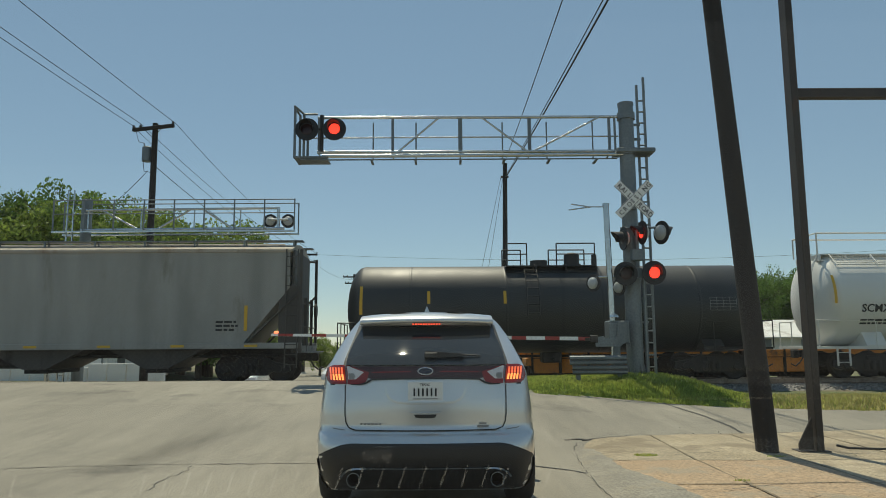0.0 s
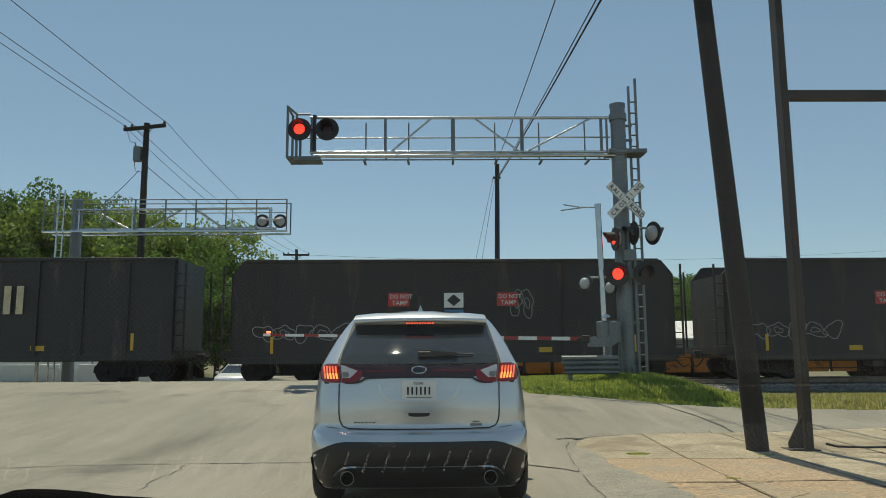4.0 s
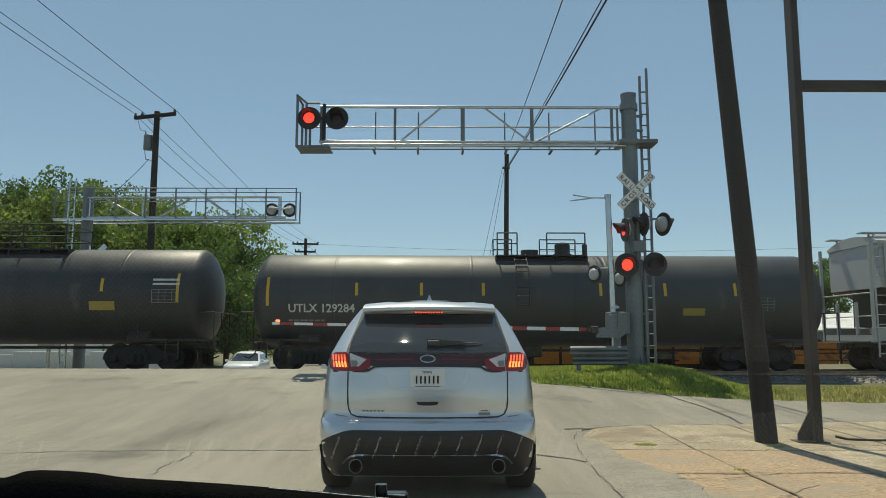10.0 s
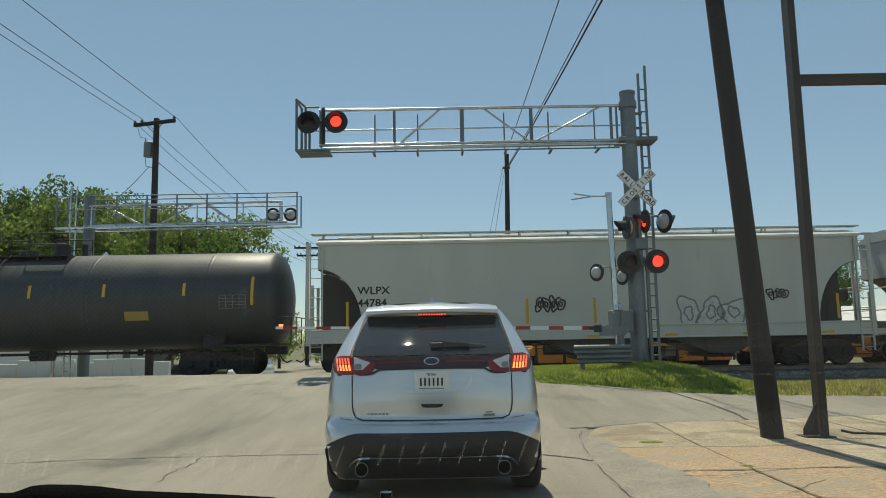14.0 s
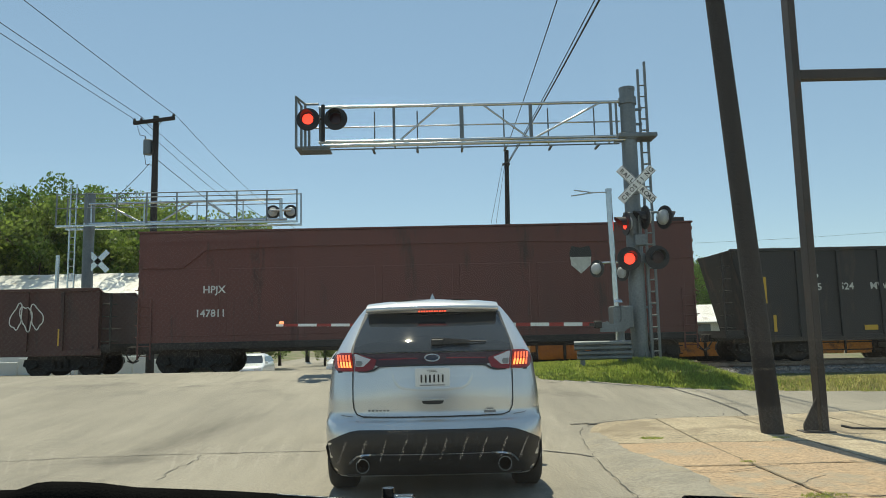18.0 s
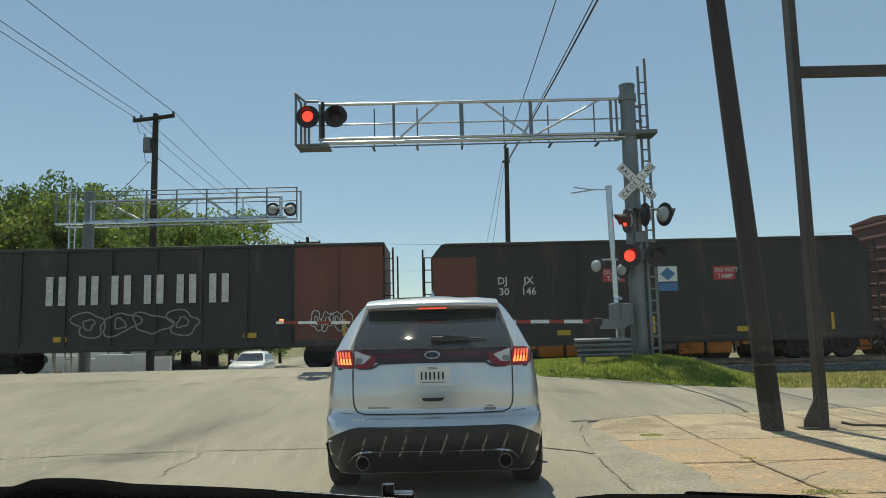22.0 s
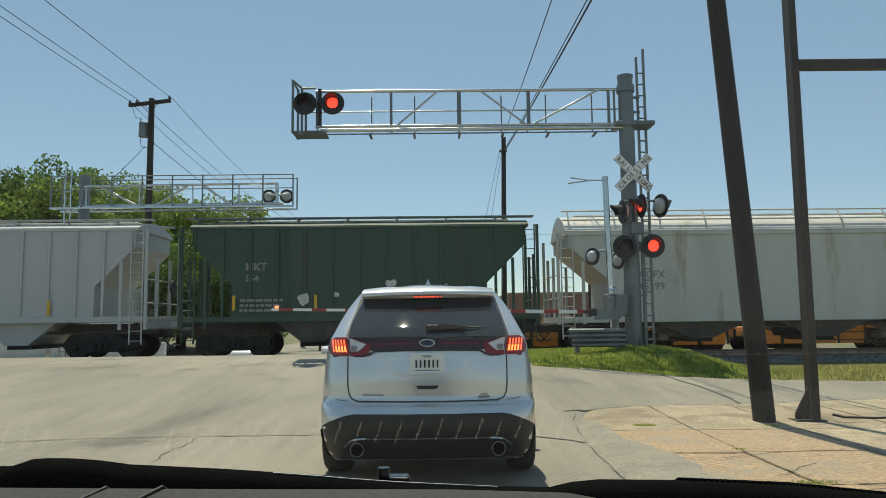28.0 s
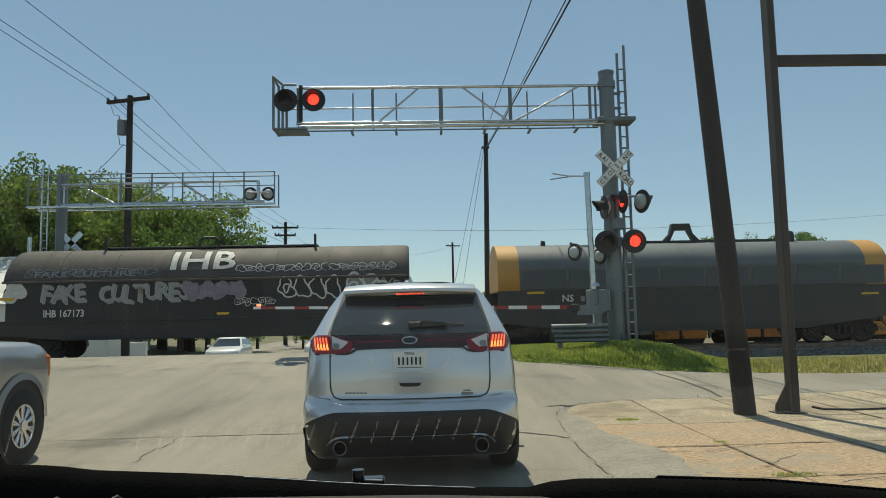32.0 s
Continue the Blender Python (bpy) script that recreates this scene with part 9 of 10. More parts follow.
for x, z in ledge_pts:
    k = math.hypot(x, (z - 1.06) * 3) or 1.0
    ux, uz = x / k, (z - 1.06) * 3 / k
    lip.append([(x - ux * 0.030, SUV.rear(x - ux * 0.030, z - uz * 0.030) - 0.003, z - uz * 0.030), (x, SUV.rear(x, z) - 0.006, z), (x + ux * 0.010, SUV.rear(x + ux * 0.010, z + uz * 0.010) - 0.003, z + uz * 0.010)])
part("recess_lip", Shape().rings(lip, closed=False, caps=False), M["silver"], suv)
pl = part("number_plate", Shape().box(-0.152, 0.152, 6.100, 6.115, 0.972, 1.128, cut=0.003), M["plate"], suv, "white plate with dark bars")
for k in range(6):
    part("plate_bar", Shape().box(-0.103 + 0.037 * k, -0.088 + 0.037 * k, 6.097, 6.100, 1.008, 1.072), M["bar"], pl)
written("TEXAS", 0.021, M["bar"], pl, -0.048, 6.0985, 1.092, 1.0, "state_name")
part("plate_edge", Shape().box(-0.11, 0.11, 6.097, 6.100, 0.982, 0.990), M["bar_grey"], pl)
hd = part("handle", Shape().prism([(-0.135, 0.876), (0.135, 0.876), (0.108, 0.826), (0.085, 0.812), (-0.085, 0.812), (-0.108, 0.826)], 6.076, 6.11), M["silver"], suv, "silver tailgate handle")
part("handle_slot", Shape().prism([(-0.098, 0.862), (0.098, 0.862), (0.084, 0.838), (0.05, 0.832), (-0.05, 0.832), (-0.084, 0.838)], 6.071, 6.08), M["bar"], hd)
n = 24
part("oval_emblem", Shape().add([(0.068 * math.cos(2 * math.pi * i / n), 6.104, 1.212 + 0.034 * math.sin(2 * math.pi * i / n)) for i in range(n)], [tuple(range(n - 1, -1, -1))])
     .add([(0.054 * math.cos(2 * math.pi * i / n), 6.100, 1.212 + 0.023 * math.sin(2 * math.pi * i / n)) for i in range(n)], [tuple(range(n - 1, -1, -1))], 1), [M["alu"], M["badge"]], suv, "plain dark oval emblem with a silver rim")
for k in range(6):
    part("badge_bar", SUV.patch([(0.778, -0.565 + 0.033 * k, -0.545 + 0.033 * k), (0.790, -0.565 + 0.033 * k, -0.545 + 0.033 * k)], 0.012, 2, thick=0.006), M["bar_grey"], suv)
part("badge_bar", SUV.patch([(0.755, 0.445, 0.545), (0.772, 0.445, 0.545)], 0.012, 4, thick=0.006), M["bar_grey"], suv)
part("badge_bar", SUV.patch([(0.780, 0.465, 0.525), (0.790, 0.465, 0.525)], 0.012, 4, thick=0.006), M["bar_grey"], suv)
wp = part("rear_wiper", Shape().prism([(-0.005, 1.312), (0.10, 1.318), (0.32, 1.334), (0.32, 1.352), (0.10, 1.372), (-0.005, 1.375)], 6.19, 6.235).tube((0.30, 6.22, 1.342), (0.46, 6.25, 1.335), 0.007, 6), M["trim_black"], suv)
part("wiper_blade", Shape().box(-0.01, 0.10, 6.175, 6.20, 1.315, 1.365, cut=0.008), M["trim_black"], wp)
part("antenna_fin", Shape().add([(-0.034, 6.97, 1.715), (0.034, 6.97, 1.715), (0.016, 7.18, 1.73), (-0.016, 7.18, 1.73), (0, 6.985, 1.80), (0, 7.08, 1.775)], [(0, 1, 4), (1, 2, 5, 4), (2, 3, 5), (3, 0, 4, 5)]), M["silver"], suv)
for x, f in ((-0.885, True), (0.885, False)):
    wheel(suv, x, 7.02, 0.365, 0.245, 0.235, f)
    wheel(suv, x, 9.90, 0.365, 0.245, 0.235, f)
part("underbody", Shape().box(-0.78, 0.78, 6.35, 10.4, 0.22, 0.4), M["trim_black"], suv)
part("headrest", Shape().box(-0.50, -0.25, 7.1, 7.2, 1.22, 1.42, cut=0.04), M["trim_black"], suv)
part("headrest", Shape().box(0.25, 0.50, 7.1, 7.2, 1.22, 1.42, cut=0.04), M["trim_black"], suv)


# ---------- other vehicles ----------
CAR = Hull([(0.22, 0.74, -2.1, 2.1, 0.05, 0.2), (0.35, 0.84, -2.25, 2.25, 0.10, 0.3), (0.60, 0.88, -2.28, 2.28, 0.12, 0.34), (0.85, 0.87, -2.15, 2.2, 0.14, 0.34), (0.98, 0.84, -1.55, 2.1, 0.2, 0.3),
            (1.06, 0.80, -1.05, 2.0, 0.16, 0.25), (1.30, 0.69, -0.55, 1.75, 0.14, 0.2), (1.46, 0.60, -0.25, 1.45, 0.14, 0.2), (1.52, 0.45, 0.0, 1.2, 0.1, 0.15)])


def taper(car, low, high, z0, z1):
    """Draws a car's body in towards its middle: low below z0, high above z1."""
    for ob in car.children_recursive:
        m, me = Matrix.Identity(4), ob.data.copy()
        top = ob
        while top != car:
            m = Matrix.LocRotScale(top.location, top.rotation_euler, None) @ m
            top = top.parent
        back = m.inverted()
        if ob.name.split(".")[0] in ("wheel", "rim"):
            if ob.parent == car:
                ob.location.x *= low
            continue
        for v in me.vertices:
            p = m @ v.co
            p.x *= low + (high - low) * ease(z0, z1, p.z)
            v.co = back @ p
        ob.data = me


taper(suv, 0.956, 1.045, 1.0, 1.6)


def waiting_car(x, y, z, turn, label):
    c = thing("minivan", label, "car", pose(x, y, z, 0, 0, turn), group="cars waiting beyond the tracks")
    part("body", CAR.body([0.22, 0.28, 0.35, 0.45, 0.6, 0.75, 0.85, 0.92, 0.98, 1.02, 1.06, 1.15, 1.30, 1.40, 1.46, 1.52]), M["white_car"], c)
    part("windscreen", CAR.patch([(zz, -a, a) for zz, a in ((1.04, 0.72), (1.15, 0.68), (1.30, 0.61), (1.42, 0.54))], 0.012, 12), M["car_glass"], c, "tinted windscreen")
    for d in (-1, 1):
        part("side_window", Shape().add([(d * 0.815, -0.75, 1.06), (d * 0.815, 1.75, 1.06), (d * 0.685, 1.5, 1.36), (d * 0.685, -0.3, 1.36)], [(0, 1, 2, 3) if d > 0 else (3, 2, 1, 0)]), M["car_glass"], c)
        part("headlamp", CAR.patch([(0.66, min(d * 0.52, d * 0.82), max(d * 0.52, d * 0.82)), (0.80, min(d * 0.50, d * 0.84), max(d * 0.50, d * 0.84))], 0.012, 6), M["tail_clear"], c)
        part("mirror", Shape().box(min(d * 0.84, d * 1.0), max(d * 0.84, d * 1.0), -0.95, -0.82, 1.0, 1.12, cut=0.02), M["white_car"], c)
    part("grille", CAR.patch([(0.50, -0.45, 0.45), (0.64, -0.48, 0.48)], 0.014, 8), M["trim_black"], c)
    part("bumper", CAR.patch([(0.24, -0.7, 0.7), (0.40, -0.78, 0.78)], 0.02, 10), M["trim_black"], c)
    for a, f in ((-0.72, True), (0.72, False)):
        wheel(c, a, -1.35, 0.32, 0.2, 0.2, f)
        wheel(c, a, 1.35, 0.32, 0.2, 0.2, f)


waiting_car(-10.35, 39.5, -0.92, 3, "white minivan waiting on the far side of the tracks")
waiting_car(-5.85, 43.5, -0.92, 0, "pale car waiting behind the minivan across the tracks")

PICK = Hull([(0.42, 0.86, -5.6, 0.0, 0.05, 0.2), (0.50, 0.93, -5.65, 0.0, 0.05, 0.2), (0.70, 0.955, -5.7, 0.02, 0.05, 0.2), (0.95, 0.965, -5.7, 0.02, 0.05, 0.2), (1.10, 0.955, -5.68, -0.05, 0.05, 0.2),
             (1.18, 0.93, -5.65, -0.15, 0.05, 0.2), (1.225, 0.86, -5.6, -0.3, 0.05, 0.2), (1.24, 0.7, -5.5, -0.5, 0.05, 0.2)])
pickup = thing("pickup_truck", "pale silver pickup truck coming up in the next lane", "car", pose(-5.05, -36, 0))
part("body", PICK.body([0.42, 0.46, 0.50, 0.60, 0.70, 0.85, 0.95, 1.05, 1.10, 1.14, 1.18, 1.20, 1.225, 1.24]), M["truck_paint"], pickup)
CAB = Hull([(1.20, 0.90, -4.0, -1.35, 0.02, 0.1), (1.35, 0.86, -3.9, -1.55, 0.02, 0.1), (1.75, 0.74, -3.7, -2.1, 0.02, 0.1), (1.86, 0.66, -3.6, -2.3, 0.02, 0.1)])
part("cab", CAB.body([1.20, 1.28, 1.35, 1.5, 1.65, 1.75, 1.82, 1.86]), M["truck_paint"], pickup)
for d in (-1, 1):
    part("side_window", Shape().add([(d * 0.87, -3.8, 1.36), (d * 0.87, -1.75, 1.36), (d * 0.76, -2.2, 1.74), (d * 0.76, -3.65, 1.74)], [(0, 1, 2, 3) if d > 0 else (3, 2, 1, 0)]), M["car_glass"], pickup)
    part("wheel_arch", Shape().add([(d * 0.972, -0.98 + 0.50 * math.cos(t), 0.42 + 0.50 * math.sin(t)) for t in [math.pi * i / 16 for i in range(17)]]
         + [(d * 0.985, -0.98 + 0.43 * math.cos(t), 0.42 + 0.43 * math.sin(t)) for t in [math.pi * i / 16 for i in range(17)]], [(i, i + 1, 18 + i, 17 + i) if d > 0 else (i + 1, i, 17 + i, 18 + i) for i in range(16)]), M["truck_paint"], pickup)
    part("arch_shadow_gap", Shape().tube((d * 0.90, -0.98, 0.42), (d * 0.974, -0.98, 0.42), 0.44, 24), M["bar"], pickup)
    part("headlamp", Shape().box(min(d * 0.50, d * 0.76), max(d * 0.50, d * 0.76), -0.22, -0.02, 0.86, 1.06, cut=0.03), M["tail_clear"], pickup)
    part("turn_lamp", Shape().box(min(d * 0.84, d * 0.957), max(d * 0.84, d * 0.957), -0.52, -0.40, 0.84, 1.08, cut=0.02), M["amber_glass"], pickup, "amber corner lamp")
    part("bumper_end", Shape().box(min(d * 0.35, d * 0.70), max(d * 0.35, d * 0.70), -0.30, 0.03, 0.46, 0.68, cut=0.05), M["truck_paint"], pickup)
    wheel(pickup, d * 0.86, -0.98, 0.385, 0.26, 0.22, d < 0)
    wheel(pickup, d * 0.86, -4.5, 0.385, 0.26, 0.22, d < 0)
part("grille", Shape().box(-0.6, 0.6, -0.06, 0.05, 0.78, 1.06, cut=0.02), M["chrome"], pickup)


# ---------- inside the camera's own car ----------
own = thing("dashboard", "black and grey dashboard top below the windscreen of the filming car", "dashboard")


EDGE = [(-0.85, 1.2335), (-0.490, 1.2355), (-0.480, 1.2385), (-0.468, 1.2425), (-0.450, 1.2438), (-0.42, 1.2430), (-0.39, 1.2405), (-0.355, 1.2355), (-0.246, 1.229), (-0.142, 1.221), (-0.05, 1.213), (0.065, 1.206), (0.125, 1.204), (0.15, 1.2095), (0.182, 1.212), (0.273, 1.210), (0.40, 1.203), (0.51, 1.191), (0.80, 1.16)]
RIDGE = ((0.999, None), (0.93, -0.030), (0.872, -0.022), (0.860, -0.004), (0.850, 0.0), (0.835, -0.001), (0.822, -0.010), (0.815, -0.060))
s = Shape()
loops = [[(x, y, 1.155 if dz is None else z + dz) for x, z in EDGE] for y, dz in RIDGE] + [[(x, 0.815, 1.12) for x, z in EDGE]]
part("dash_pad", s.rings(loops, closed=False, caps=False), M["dash"], own)
# the top of the dash behind the ridge: smooth panels, and a perforated one on either side
def dash_panel(name, mat, x0, x1, y0, y1, label, nx=8):
    s, rows = Shape(), []
    for k in range(7):
        y = y0 + (y1 - y0) * k / 6
        rows.append([(x0 + (x1 - x0) * i / nx, y, 1.128 + 0.035 * (0.80 - y) - (0.006 if k in (0, 6) else 0.0)) for i in range(nx + 1)])
    part(name, s.rings(rows, closed=False, caps=False), M[mat], own, label)


dash_panel("dash_panel", "dash_tan", -0.205, 0.186, 0.30, 0.812, "smooth grey dash top in the sun")
dash_panel("dash_panel", "dash_tan", 0.190, 0.90, 0.30, 0.772, "smooth grey dash top in the sun")
dash_panel("perforated_panel", "dash_mesh_dark", 0.190, 0.90, 0.776, 0.812, "perforated grey dash panel")
dash_panel("dash_panel", "dash_tan", -0.90, -0.209, 0.30, 0.618, "smooth grey dash top in the sun")
dash_panel("perforated_panel", "dash_mesh", -0.90, -0.209, 0.622, 0.812, "perforated grey dash panel")
cover = [p for p in EDGE if p[0] > 0.19]
part("perforated_cover", Shape().rings([[(x, y, z + dz + 0.003) for x, z in cover] for y, dz in RIDGE[1:5]], closed=False, caps=False), M["dash_mesh_dark"], own, "perforated dark dash cover")
LOW = [(x * 0.714, 1.4 - (1.4 - z) * 0.714) for x, z in ((-0.9, 1.238), (-0.414, 1.2415), (-0.202, 1.2375), (0.011, 1.2345), (0.12, 1.230), (0.20, 1.215), (0.30, 1.17))]
s = Shape()
s.rings([[(x, 0.512, z - 0.035) for x, z in LOW], [(x, 0.506, z - 0.006) for x, z in LOW], [(x, 0.500, z) for x, z in LOW], [(x, 0.46, z - 0.004) for x, z in LOW], [(x, 0.34, z - 0.05) for x, z in LOW]], closed=False, caps=False)
part("lower_pad", s, M["dash_grey"], own, "grey padded lower dash")
for x in (-0.315, -0.262):
    part("pad_seam", Shape().path([(x * 0.714 - 0.012, 0.46, 1.2815), (x * 0.714, 0.50, 1.2862), (x * 0.714 + 0.003, 0.506, 1.281)], 0.0011, 6), M["bar"], own)
part("trim_strip", Shape().path([(x, 0.842, z + 0.001) for x, z in ((-0.19, 1.2245), (-0.142, 1.2205), (-0.10, 1.2165), (-0.05, 1.2125), (0.0, 1.2095), (0.065, 1.2058))], 0.0009, 6), M["galv_dull"], own, "thin pale trim strip")
part("light_sensor", Shape().tube((-0.066, 0.862, 1.205), (-0.066, 0.862, 1.226), 0.007, 12).box(-0.062, -0.036, 0.855, 0.875, 1.205, 1.2165, cut=0.002), M["dash_gloss"], own)
part("sensor_glint", Shape().box(-0.058, -0.038, 0.853, 0.8545, 1.213, 1.2165), M["chrome"], own)
for k in range(30):
    x = -0.60 + 0.0262 * k
    if -0.47 < x < -0.345:
        continue
    z = float(np.interp(x, [p[0] for p in EDGE], [p[1] for p in EDGE])) - 0.0215
    part("vent_ridge", Shape().add([(x, 0.884, z), (x + 0.0028, 0.884, z), (x - 0.0072, 0.912, z - 0.004), (x - 0.010, 0.912, z - 0.004)], [(0, 1, 2, 3)]), M["vent_pale"], own)
part("support_panel", Shape().box(-0.80, 0.80, 0.10, 0.78, 0.0, 1.06, cut=0.02), M["dash"], own, "plain dark panel below the dash top")
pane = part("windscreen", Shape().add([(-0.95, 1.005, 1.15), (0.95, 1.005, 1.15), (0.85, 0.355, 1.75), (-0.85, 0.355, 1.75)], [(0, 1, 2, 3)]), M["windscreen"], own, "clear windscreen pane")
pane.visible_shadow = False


# ---------- ground details ----------
random.seed(31)
apron = thing("pavement", "pale cracked concrete corner apron in worn slabs", "pavement", kind="structure")
XJ = [1.84, 3.13, 4.42, 5.75, 7.1, 8.6, 10.2, 12.0]
YJ = [-6.0, -4.5, -3.0, -1.5, 0.0, 1.5, 3.0, 4.6, 6.05, 7.55, 9.02, 12.6]
for c, d in zip(XJ, XJ[1:]):
    for a, b in zip(YJ, YJ[1:]):
        lo = a + 0.008
        n = 8
        xs = [c + 0.008 + (d - c - 0.016) * i / n for i in range(n + 1)]
        top = [min(b - 0.008, kerb_edge(x) + 0.015 * math.sin(x * 9)) for x in xs]
        if max(top) < lo + 0.1:
            continue
        tilt, lift = random.uniform(-0.004, 0.004), random.uniform(-0.006, 0.006)
        ring = [(xs[0], lo), (xs[-1], lo)] + [(x, max(t, lo + 0.02)) for x, t in reversed(list(zip(xs, top)))]
        s = Shape()
        m = len(ring)
        zz = [height(x, y) + 0.022 + lift * 0.6 + tilt * (x - c) for x, y in ring]
        cx, cy = sum(x for x, y in ring) / m, sum(y for x, y in ring) / m
        inner = [(x + (cx - x) * 0.012, y + (cy - y) * 0.012) for x, y in ring]
        v = [(x, y, z - 0.16) for (x, y), z in zip(ring, zz)] + [(x, y, z - 0.012) for (x, y), z in zip(ring, zz)] + [(x, y, z) for (x, y), z in zip(inner, zz)]
        s.add(v, [(i, (i + 1) % m, m + (i + 1) % m, m + i) for i in range(m)] + [(m + i, m + (i + 1) % m, 2 * m + (i + 1) % m, 2 * m + i) for i in range(m)] + [tuple(range(2 * m, 3 * m))])
        part("slab", s, M["concrete_brown" if (1.8 < c < 3.2 and 4.5 < a < 9.0) else "concrete"], apron)


def crack(pts, width, lift, label="dark crack in the asphalt", jitter=0.02, name="road_crack", mat="seam"):
    fine = []
    for (a, b), (c, d) in zip(pts, pts[1:]):
        k = max(2, int(math.hypot(c - a, d - b) / 0.12))
        for i in range(k):
            t = i / k
            fine.append((a + (c - a) * t + random.uniform(-jitter, jitter), b + (d - b) * t + random.uniform(-jitter, jitter)))
    fine.append(pts[-1])
    left, right = [], []
    for i, (x, y) in enumerate(fine):
        p, q = fine[max(0, i - 1)], fine[min(len(fine) - 1, i + 1)]
        ln = math.hypot(q[0] - p[0], q[1] - p[1]) or 1
        nx, ny = -(q[1] - p[1]) / ln, (q[0] - p[0]) / ln
        w = width * random.uniform(0.5, 1.3) / 2
        z = height(x, y) + lift
        left.append((x + nx * w, y + ny * w, z))
        right.append((x - nx * w, y - ny * w, z))
    s = Shape().rings([[a, b] for a, b in zip(left, right)], closed=False, caps=False)
    solid(name, s, M[mat], label, "crack", kind="structure", group="cracks")


crack([(-9.0, 8.3), (-5.25, 8.84), (-4.31, 8.98), (-3.03, 9.04), (-1.45, 9.05), (0.0, 8.98), (1.12, 8.8)], 0.022, 0.006)
crack([(1.05, 8.82), (1.25, 8.70), (1.51, 8.52), (1.70, 8.25), (1.84, 7.94)], 0.034, 0.007)
crack([(-2.95, 7.5), (-2.95, 7.73), (-2.99, 8.02), (-2.97, 8.3), (-2.90, 8.55), (-2.95, 8.95)], 0.011, 0.006, jitter=0.04)
crack([(4.60, 16.6), (4.76, 15.2), (4.88, 13.6), (4.84, 12.3), (4.66, 11.1)], 0.055, 0.007, "tar-sealed seam across the side street", 0.01)
crack([(1.60, 5.5), (1.61, 7.0), (1.63, 7.9), (1.73, 9.2), (1.78, 9.75), (1.90, 10.3)], 0.011, 0.008, jitter=0.02)
crack([(2.0, 10.5), (2.5, 10.82), (3.06, 11.03), (3.62, 11.18), (4.87, 11.49), (5.94, 11.69), (7.2, 11.87), (9, 12.1)], 0.045, 0.010, jitter=0.02)
crack([(1.75, 10.5), (2.05, 10.62), (2.2, 10.55)], 0.05, 0.01)
for k in range(9):
    x, y = random.uniform(-11, -1.4), random.uniform(11.5, 21)
    a = random.choice((0.05, 0.2, -0.15, 1.45, 1.7))
    pts = [(x, y)]
    for _ in range(random.randint(3, 8)):
        a += random.uniform(-0.35, 0.35)
        pts.append((pts[-1][0] + 0.45 * math.cos(a), pts[-1][1] + 0.45 * math.sin(a)))
    crack(pts, 0.005, 0.005, jitter=0.03)
for k in range(7):
    x, y = random.uniform(1.3, 7.0), random.uniform(12.0, 15.0)
    a, pts = random.uniform(0, 3.1), [(x, y)]
    for _ in range(5):
        a += random.uniform(-0.4, 0.4)
        pts.append((pts[-1][0] + 0.35 * math.cos(a), pts[-1][1] + 0.35 * math.sin(a)))
    crack(pts, 0.012, 0.005, jitter=0.03)
for pts in (((2.0, 7.3), (2.7, 7.2), (3.4, 7.5), (4.2, 7.6)), ((2.3, 9.6), (3.2, 9.5), (4.2, 9.75)), ((2.4, 6.3), (2.9, 6.0), (3.3, 6.2), (3.9, 5.7))):
    crack([p for p in pts], 0.012, 0.030, "thin crack in the concrete slab", 0.02)

# grey asphalt that was smeared over the street edge of the slabs
s = Shape()
west = ((1.90, 9.75), (1.88, 9.2), (1.81, 8.6), (1.79, 8.1), (1.77, 7.5), (1.76, 7.0), (1.76, 6.4), (1.76, 5.6))
east = ((2.02, 9.70), (2.09, 9.2), (2.14, 8.7), (2.27, 8.2), (2.36, 7.6), (2.44, 7.15), (2.33, 6.7), (2.52, 5.6))
fine_w, fine_e = [], []
for a, b, n0 in ((west, fine_w, 0.010), (east, fine_e, 0.035)):
    for (p, q), (u, v) in zip(a, a[1:]):
        for i in range(5):
            b.append((p + (u - p) * i / 5 + random.uniform(-n0, n0), q + (v - q) * i / 5))
rows = [[(p - 0.16, q, height(p - 0.16, q) + 0.002)] + [(p + (u - p) * k / 4, q, height(p + (u - p) * k / 4, q) + (0.033 if k < 4 else 0.026)) for k in range(5)] for (p, q), (u, v) in zip(fine_w, fine_e)]
s.rings(rows, closed=False, caps=False)
solid("asphalt_patch", s, M["asphalt_patch"], "grey asphalt patch feathered over the edge of the concrete", "patch", kind="structure")

# worn joints between the slabs
for x in XJ[1:6]:
    for a, b in zip(YJ[6:], YJ[7:]):
        top = min(b, kerb_edge(x) - 0.05)
        if top > a + 0.2:
            crack([(x, a), (x + random.uniform(-0.03, 0.03), 0.5 * (a + top)), (x, top)], 0.024, 0.026, "dirt-filled joint between concrete slabs", 0.016, "slab_joint", "joint_dirt")
for y in YJ[7:11]:
    for a, b in zip(XJ[:6], XJ[1:7]):
        if y < kerb_edge(0.5 * (a + b)) - 0.1:
            crack([(a, y), (0.5 * (a + b), y + random.uniform(-0.04, 0.04)), (b, y)], 0.024, 0.026, "dirt-filled joint between concrete slabs", 0.018, "slab_joint", "joint_dirt")
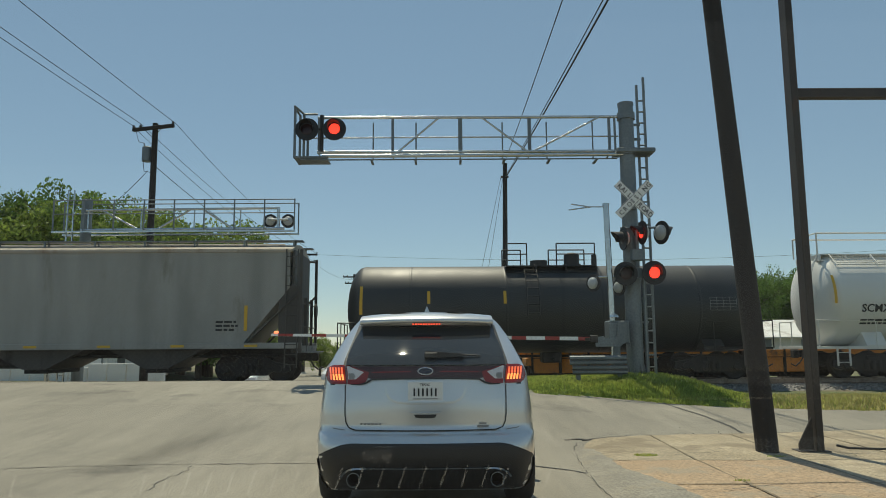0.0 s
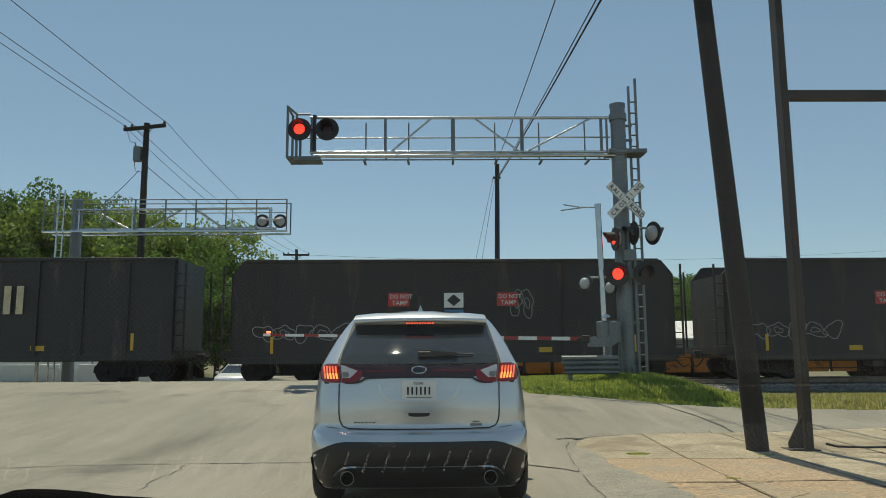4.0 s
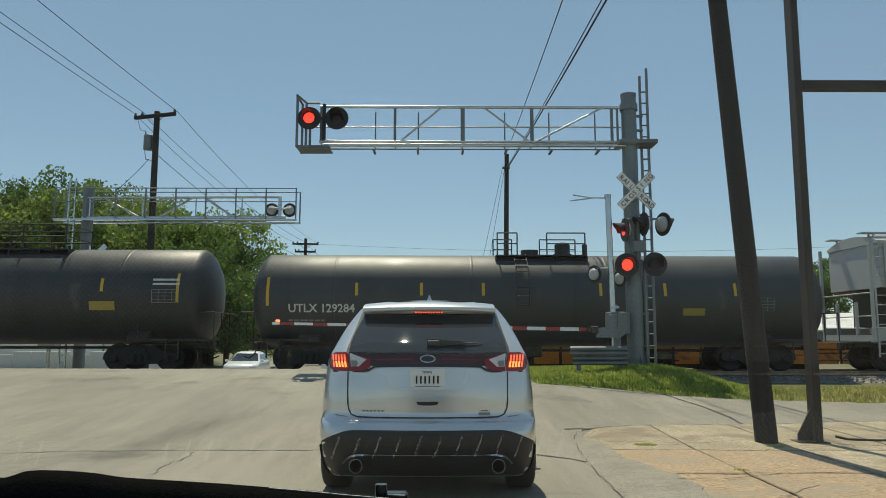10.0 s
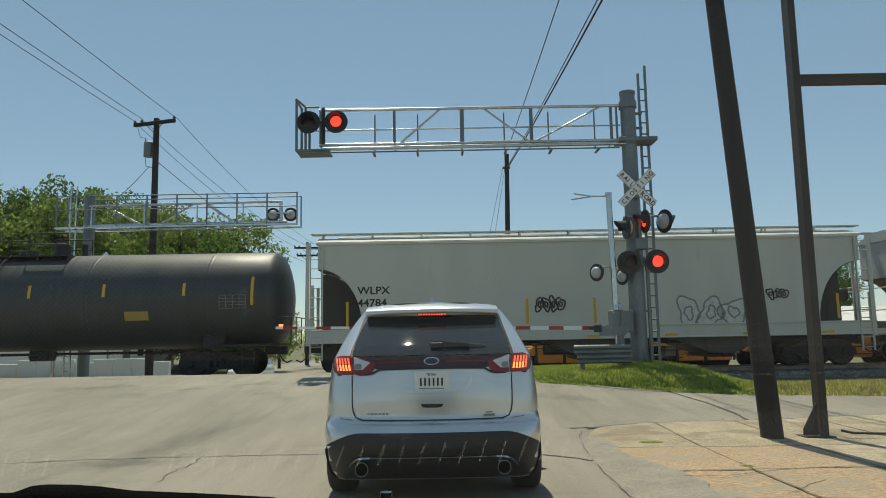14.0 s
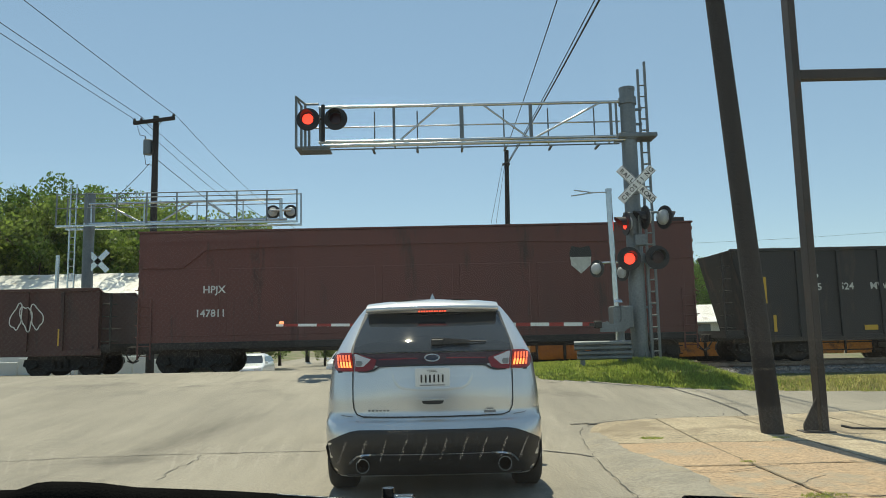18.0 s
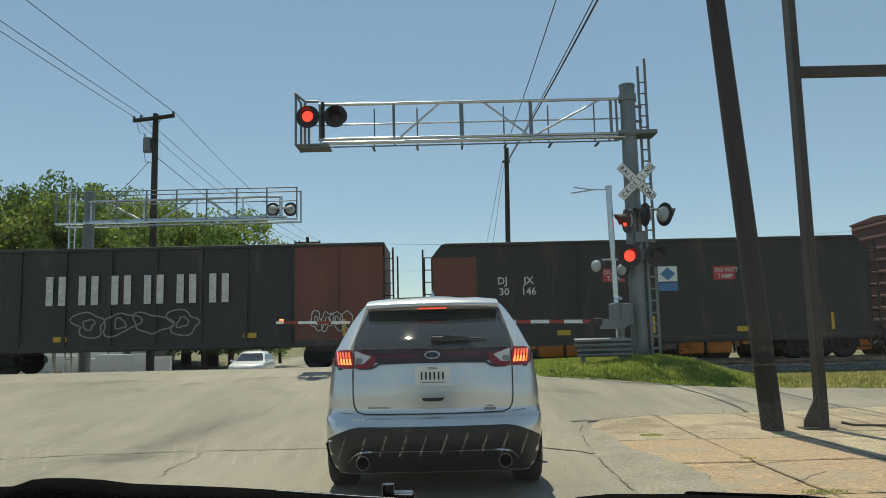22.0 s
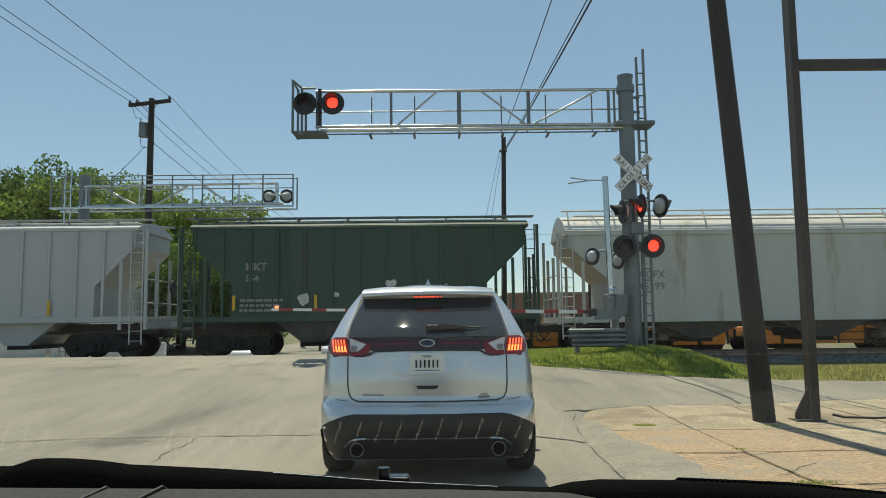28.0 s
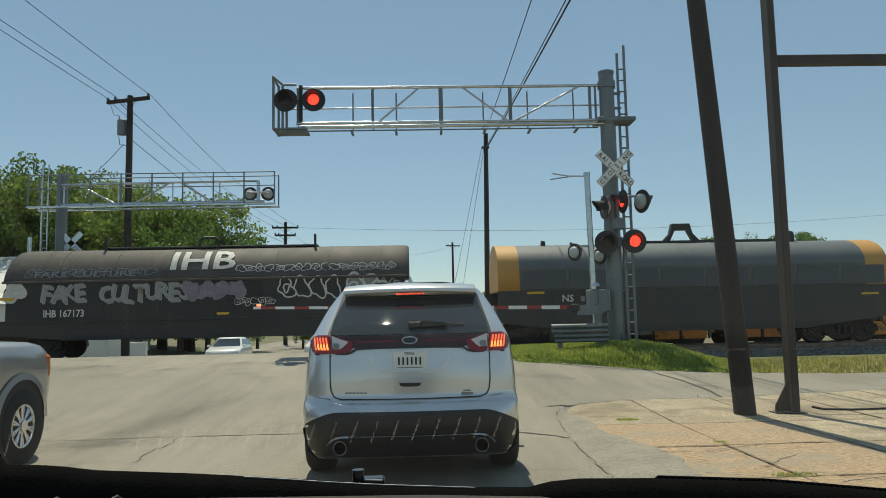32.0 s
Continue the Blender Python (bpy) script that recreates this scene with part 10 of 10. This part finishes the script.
for k in range(14):
    x, y = random.uniform(2.1, 7.5), random.uniform(5.2, 10.6)
    if y > kerb_edge(x) - 0.4:
        continue
    a, pts = random.choice((0.1, -0.1, 0.6, 1.5, 2.5)), [(x, y)]
    for _ in range(random.randint(2, 5)):
        a += random.uniform(-0.5, 0.5)
        pts.append((pts[-1][0] + 0.22 * math.cos(a), min(pts[-1][1] + 0.22 * math.sin(a), kerb_edge(pts[-1][0]) - 0.1)))
    crack(pts, 0.010, 0.026, "thin crack in the concrete slab", 0.02, "slab_crack")

# loose grit along the street edge
s = Shape()
for _ in range(260):
    if random.random() < 0.6:
        x = random.uniform(1.9, 9.0)
        y = kerb_edge(x) + abs(random.gauss(0, 0.18)) + 0.02
    else:
        x, y = random.uniform(1.2, 7.0), random.uniform(10.8, 15.4)
    k = random.uniform(0.005, 0.013)
    v, f = random.choice(stone)
    s.add([(x + k * p[0], y + k * p[1], height(x, y) + k * 0.4 + k * 0.6 * p[2]) for p in v], f)
solid("street_grit", s, M["ballast"], "loose pale grit along the street edge", "gravel", kind="stuff")


def weed(x, y, z, r, count, label):
    s = Shape()
    for _ in range(count):
        a, d = random.uniform(0, 6.28), r * math.sqrt(random.random())
        px, py = x + d * math.cos(a) * 1.5, y + d * math.sin(a) * 0.8
        h, b = random.uniform(0.01, 0.035), random.uniform(0, 6.28)
        w = 0.004
        s.add([(px - w, py, z), (px + w, py, z), (px + 0.4 * h * math.cos(b), py + 0.4 * h * math.sin(b), z + h)], [(0, 1, 2)])
    solid("weed_tuft", s, M["grass"], label, "weed", group="weeds")


weed(2.6, 9.36, height(2.6, 9.36) + 0.018, 0.10, 260, "low green weed tuft in a slab joint")
weed(3.10, 6.12, height(3.1, 6.1) + 0.018, 0.13, 220, "dry weed tuft in a slab joint")
weed(4.2, 9.25, height(4.2, 9.2) + 0.018, 0.08, 120, "weed tuft by the wooden pole")
weed(3.12, 7.7, height(3.1, 7.7) + 0.018, 0.06, 80, "small weed in a slab joint")


def motions():
    cx, cy = -TRACK_Y * UX * UY, TRACK_Y * UX * UX
    for car, start in TRAIN:
        walk(car, [(t, pose(cx + (start - d) * UX, cy + (start - d) * UY, RAIL_Z, 0, 0, YAW)) for t, d in TRAVEL])
    # the lamps flash in turn: a bulb stands in its lens while it burns, and behind it while it does not
    lit, out = pose(0, -0.020, 0), pose(0, 0.045, 0)
    for bulb, side, delay in FLASH:
        rows = [(0, lit if side == 1 else out)]
        for k in range(-1, 53):
            off = math.ceil(30 * (0.615 + 0.5945 * k)) / 30
            # the arm's own flasher runs a little faster than the mast's, whose lamps lag near the end
            on = math.ceil(30 * (0.805 + 0.59 * k)) / 30 if delay else off + (0.1 if k > 48 else 0.0)
            on = max(on, off)
            if (k % 2 == 0) == (side == 1):
                rows += [(on - 1 / 30, out), (on, lit)]
            else:
                rows += [(off - 1 / 30, lit), (off, out)]
        if side == 1 and not delay:
            # one short dropout of the mast's lamp in its first flash
            rows += [(28 / 30, lit), (29 / 30, out), (31 / 30, out), (32 / 30, lit)]
            rows.sort(key=lambda r: r[0])
        rows = [r for i, r in enumerate(rows) if r[0] < 31.95 and (i == 0 or r[0] > rows[i - 1][0])]
        rows.append((32, rows[-1][1]))
        walk(bulb, rows)
    # the pickup comes up from behind
    walk(pickup, [(0, pose(-5.05, -36.6, 0)), (21.9, pose(-5.05, -36.6, 0)), (23.0, pose(-5.05, -32.2, 0)), (26.0, pose(-5.05, -19.0, 0)), (29.0, pose(-5.05, -4.9, 0)), (31.8, pose(-5.05, 7.72, 0)), (32.0, pose(-5.05, 8.60, 0))])


motions()
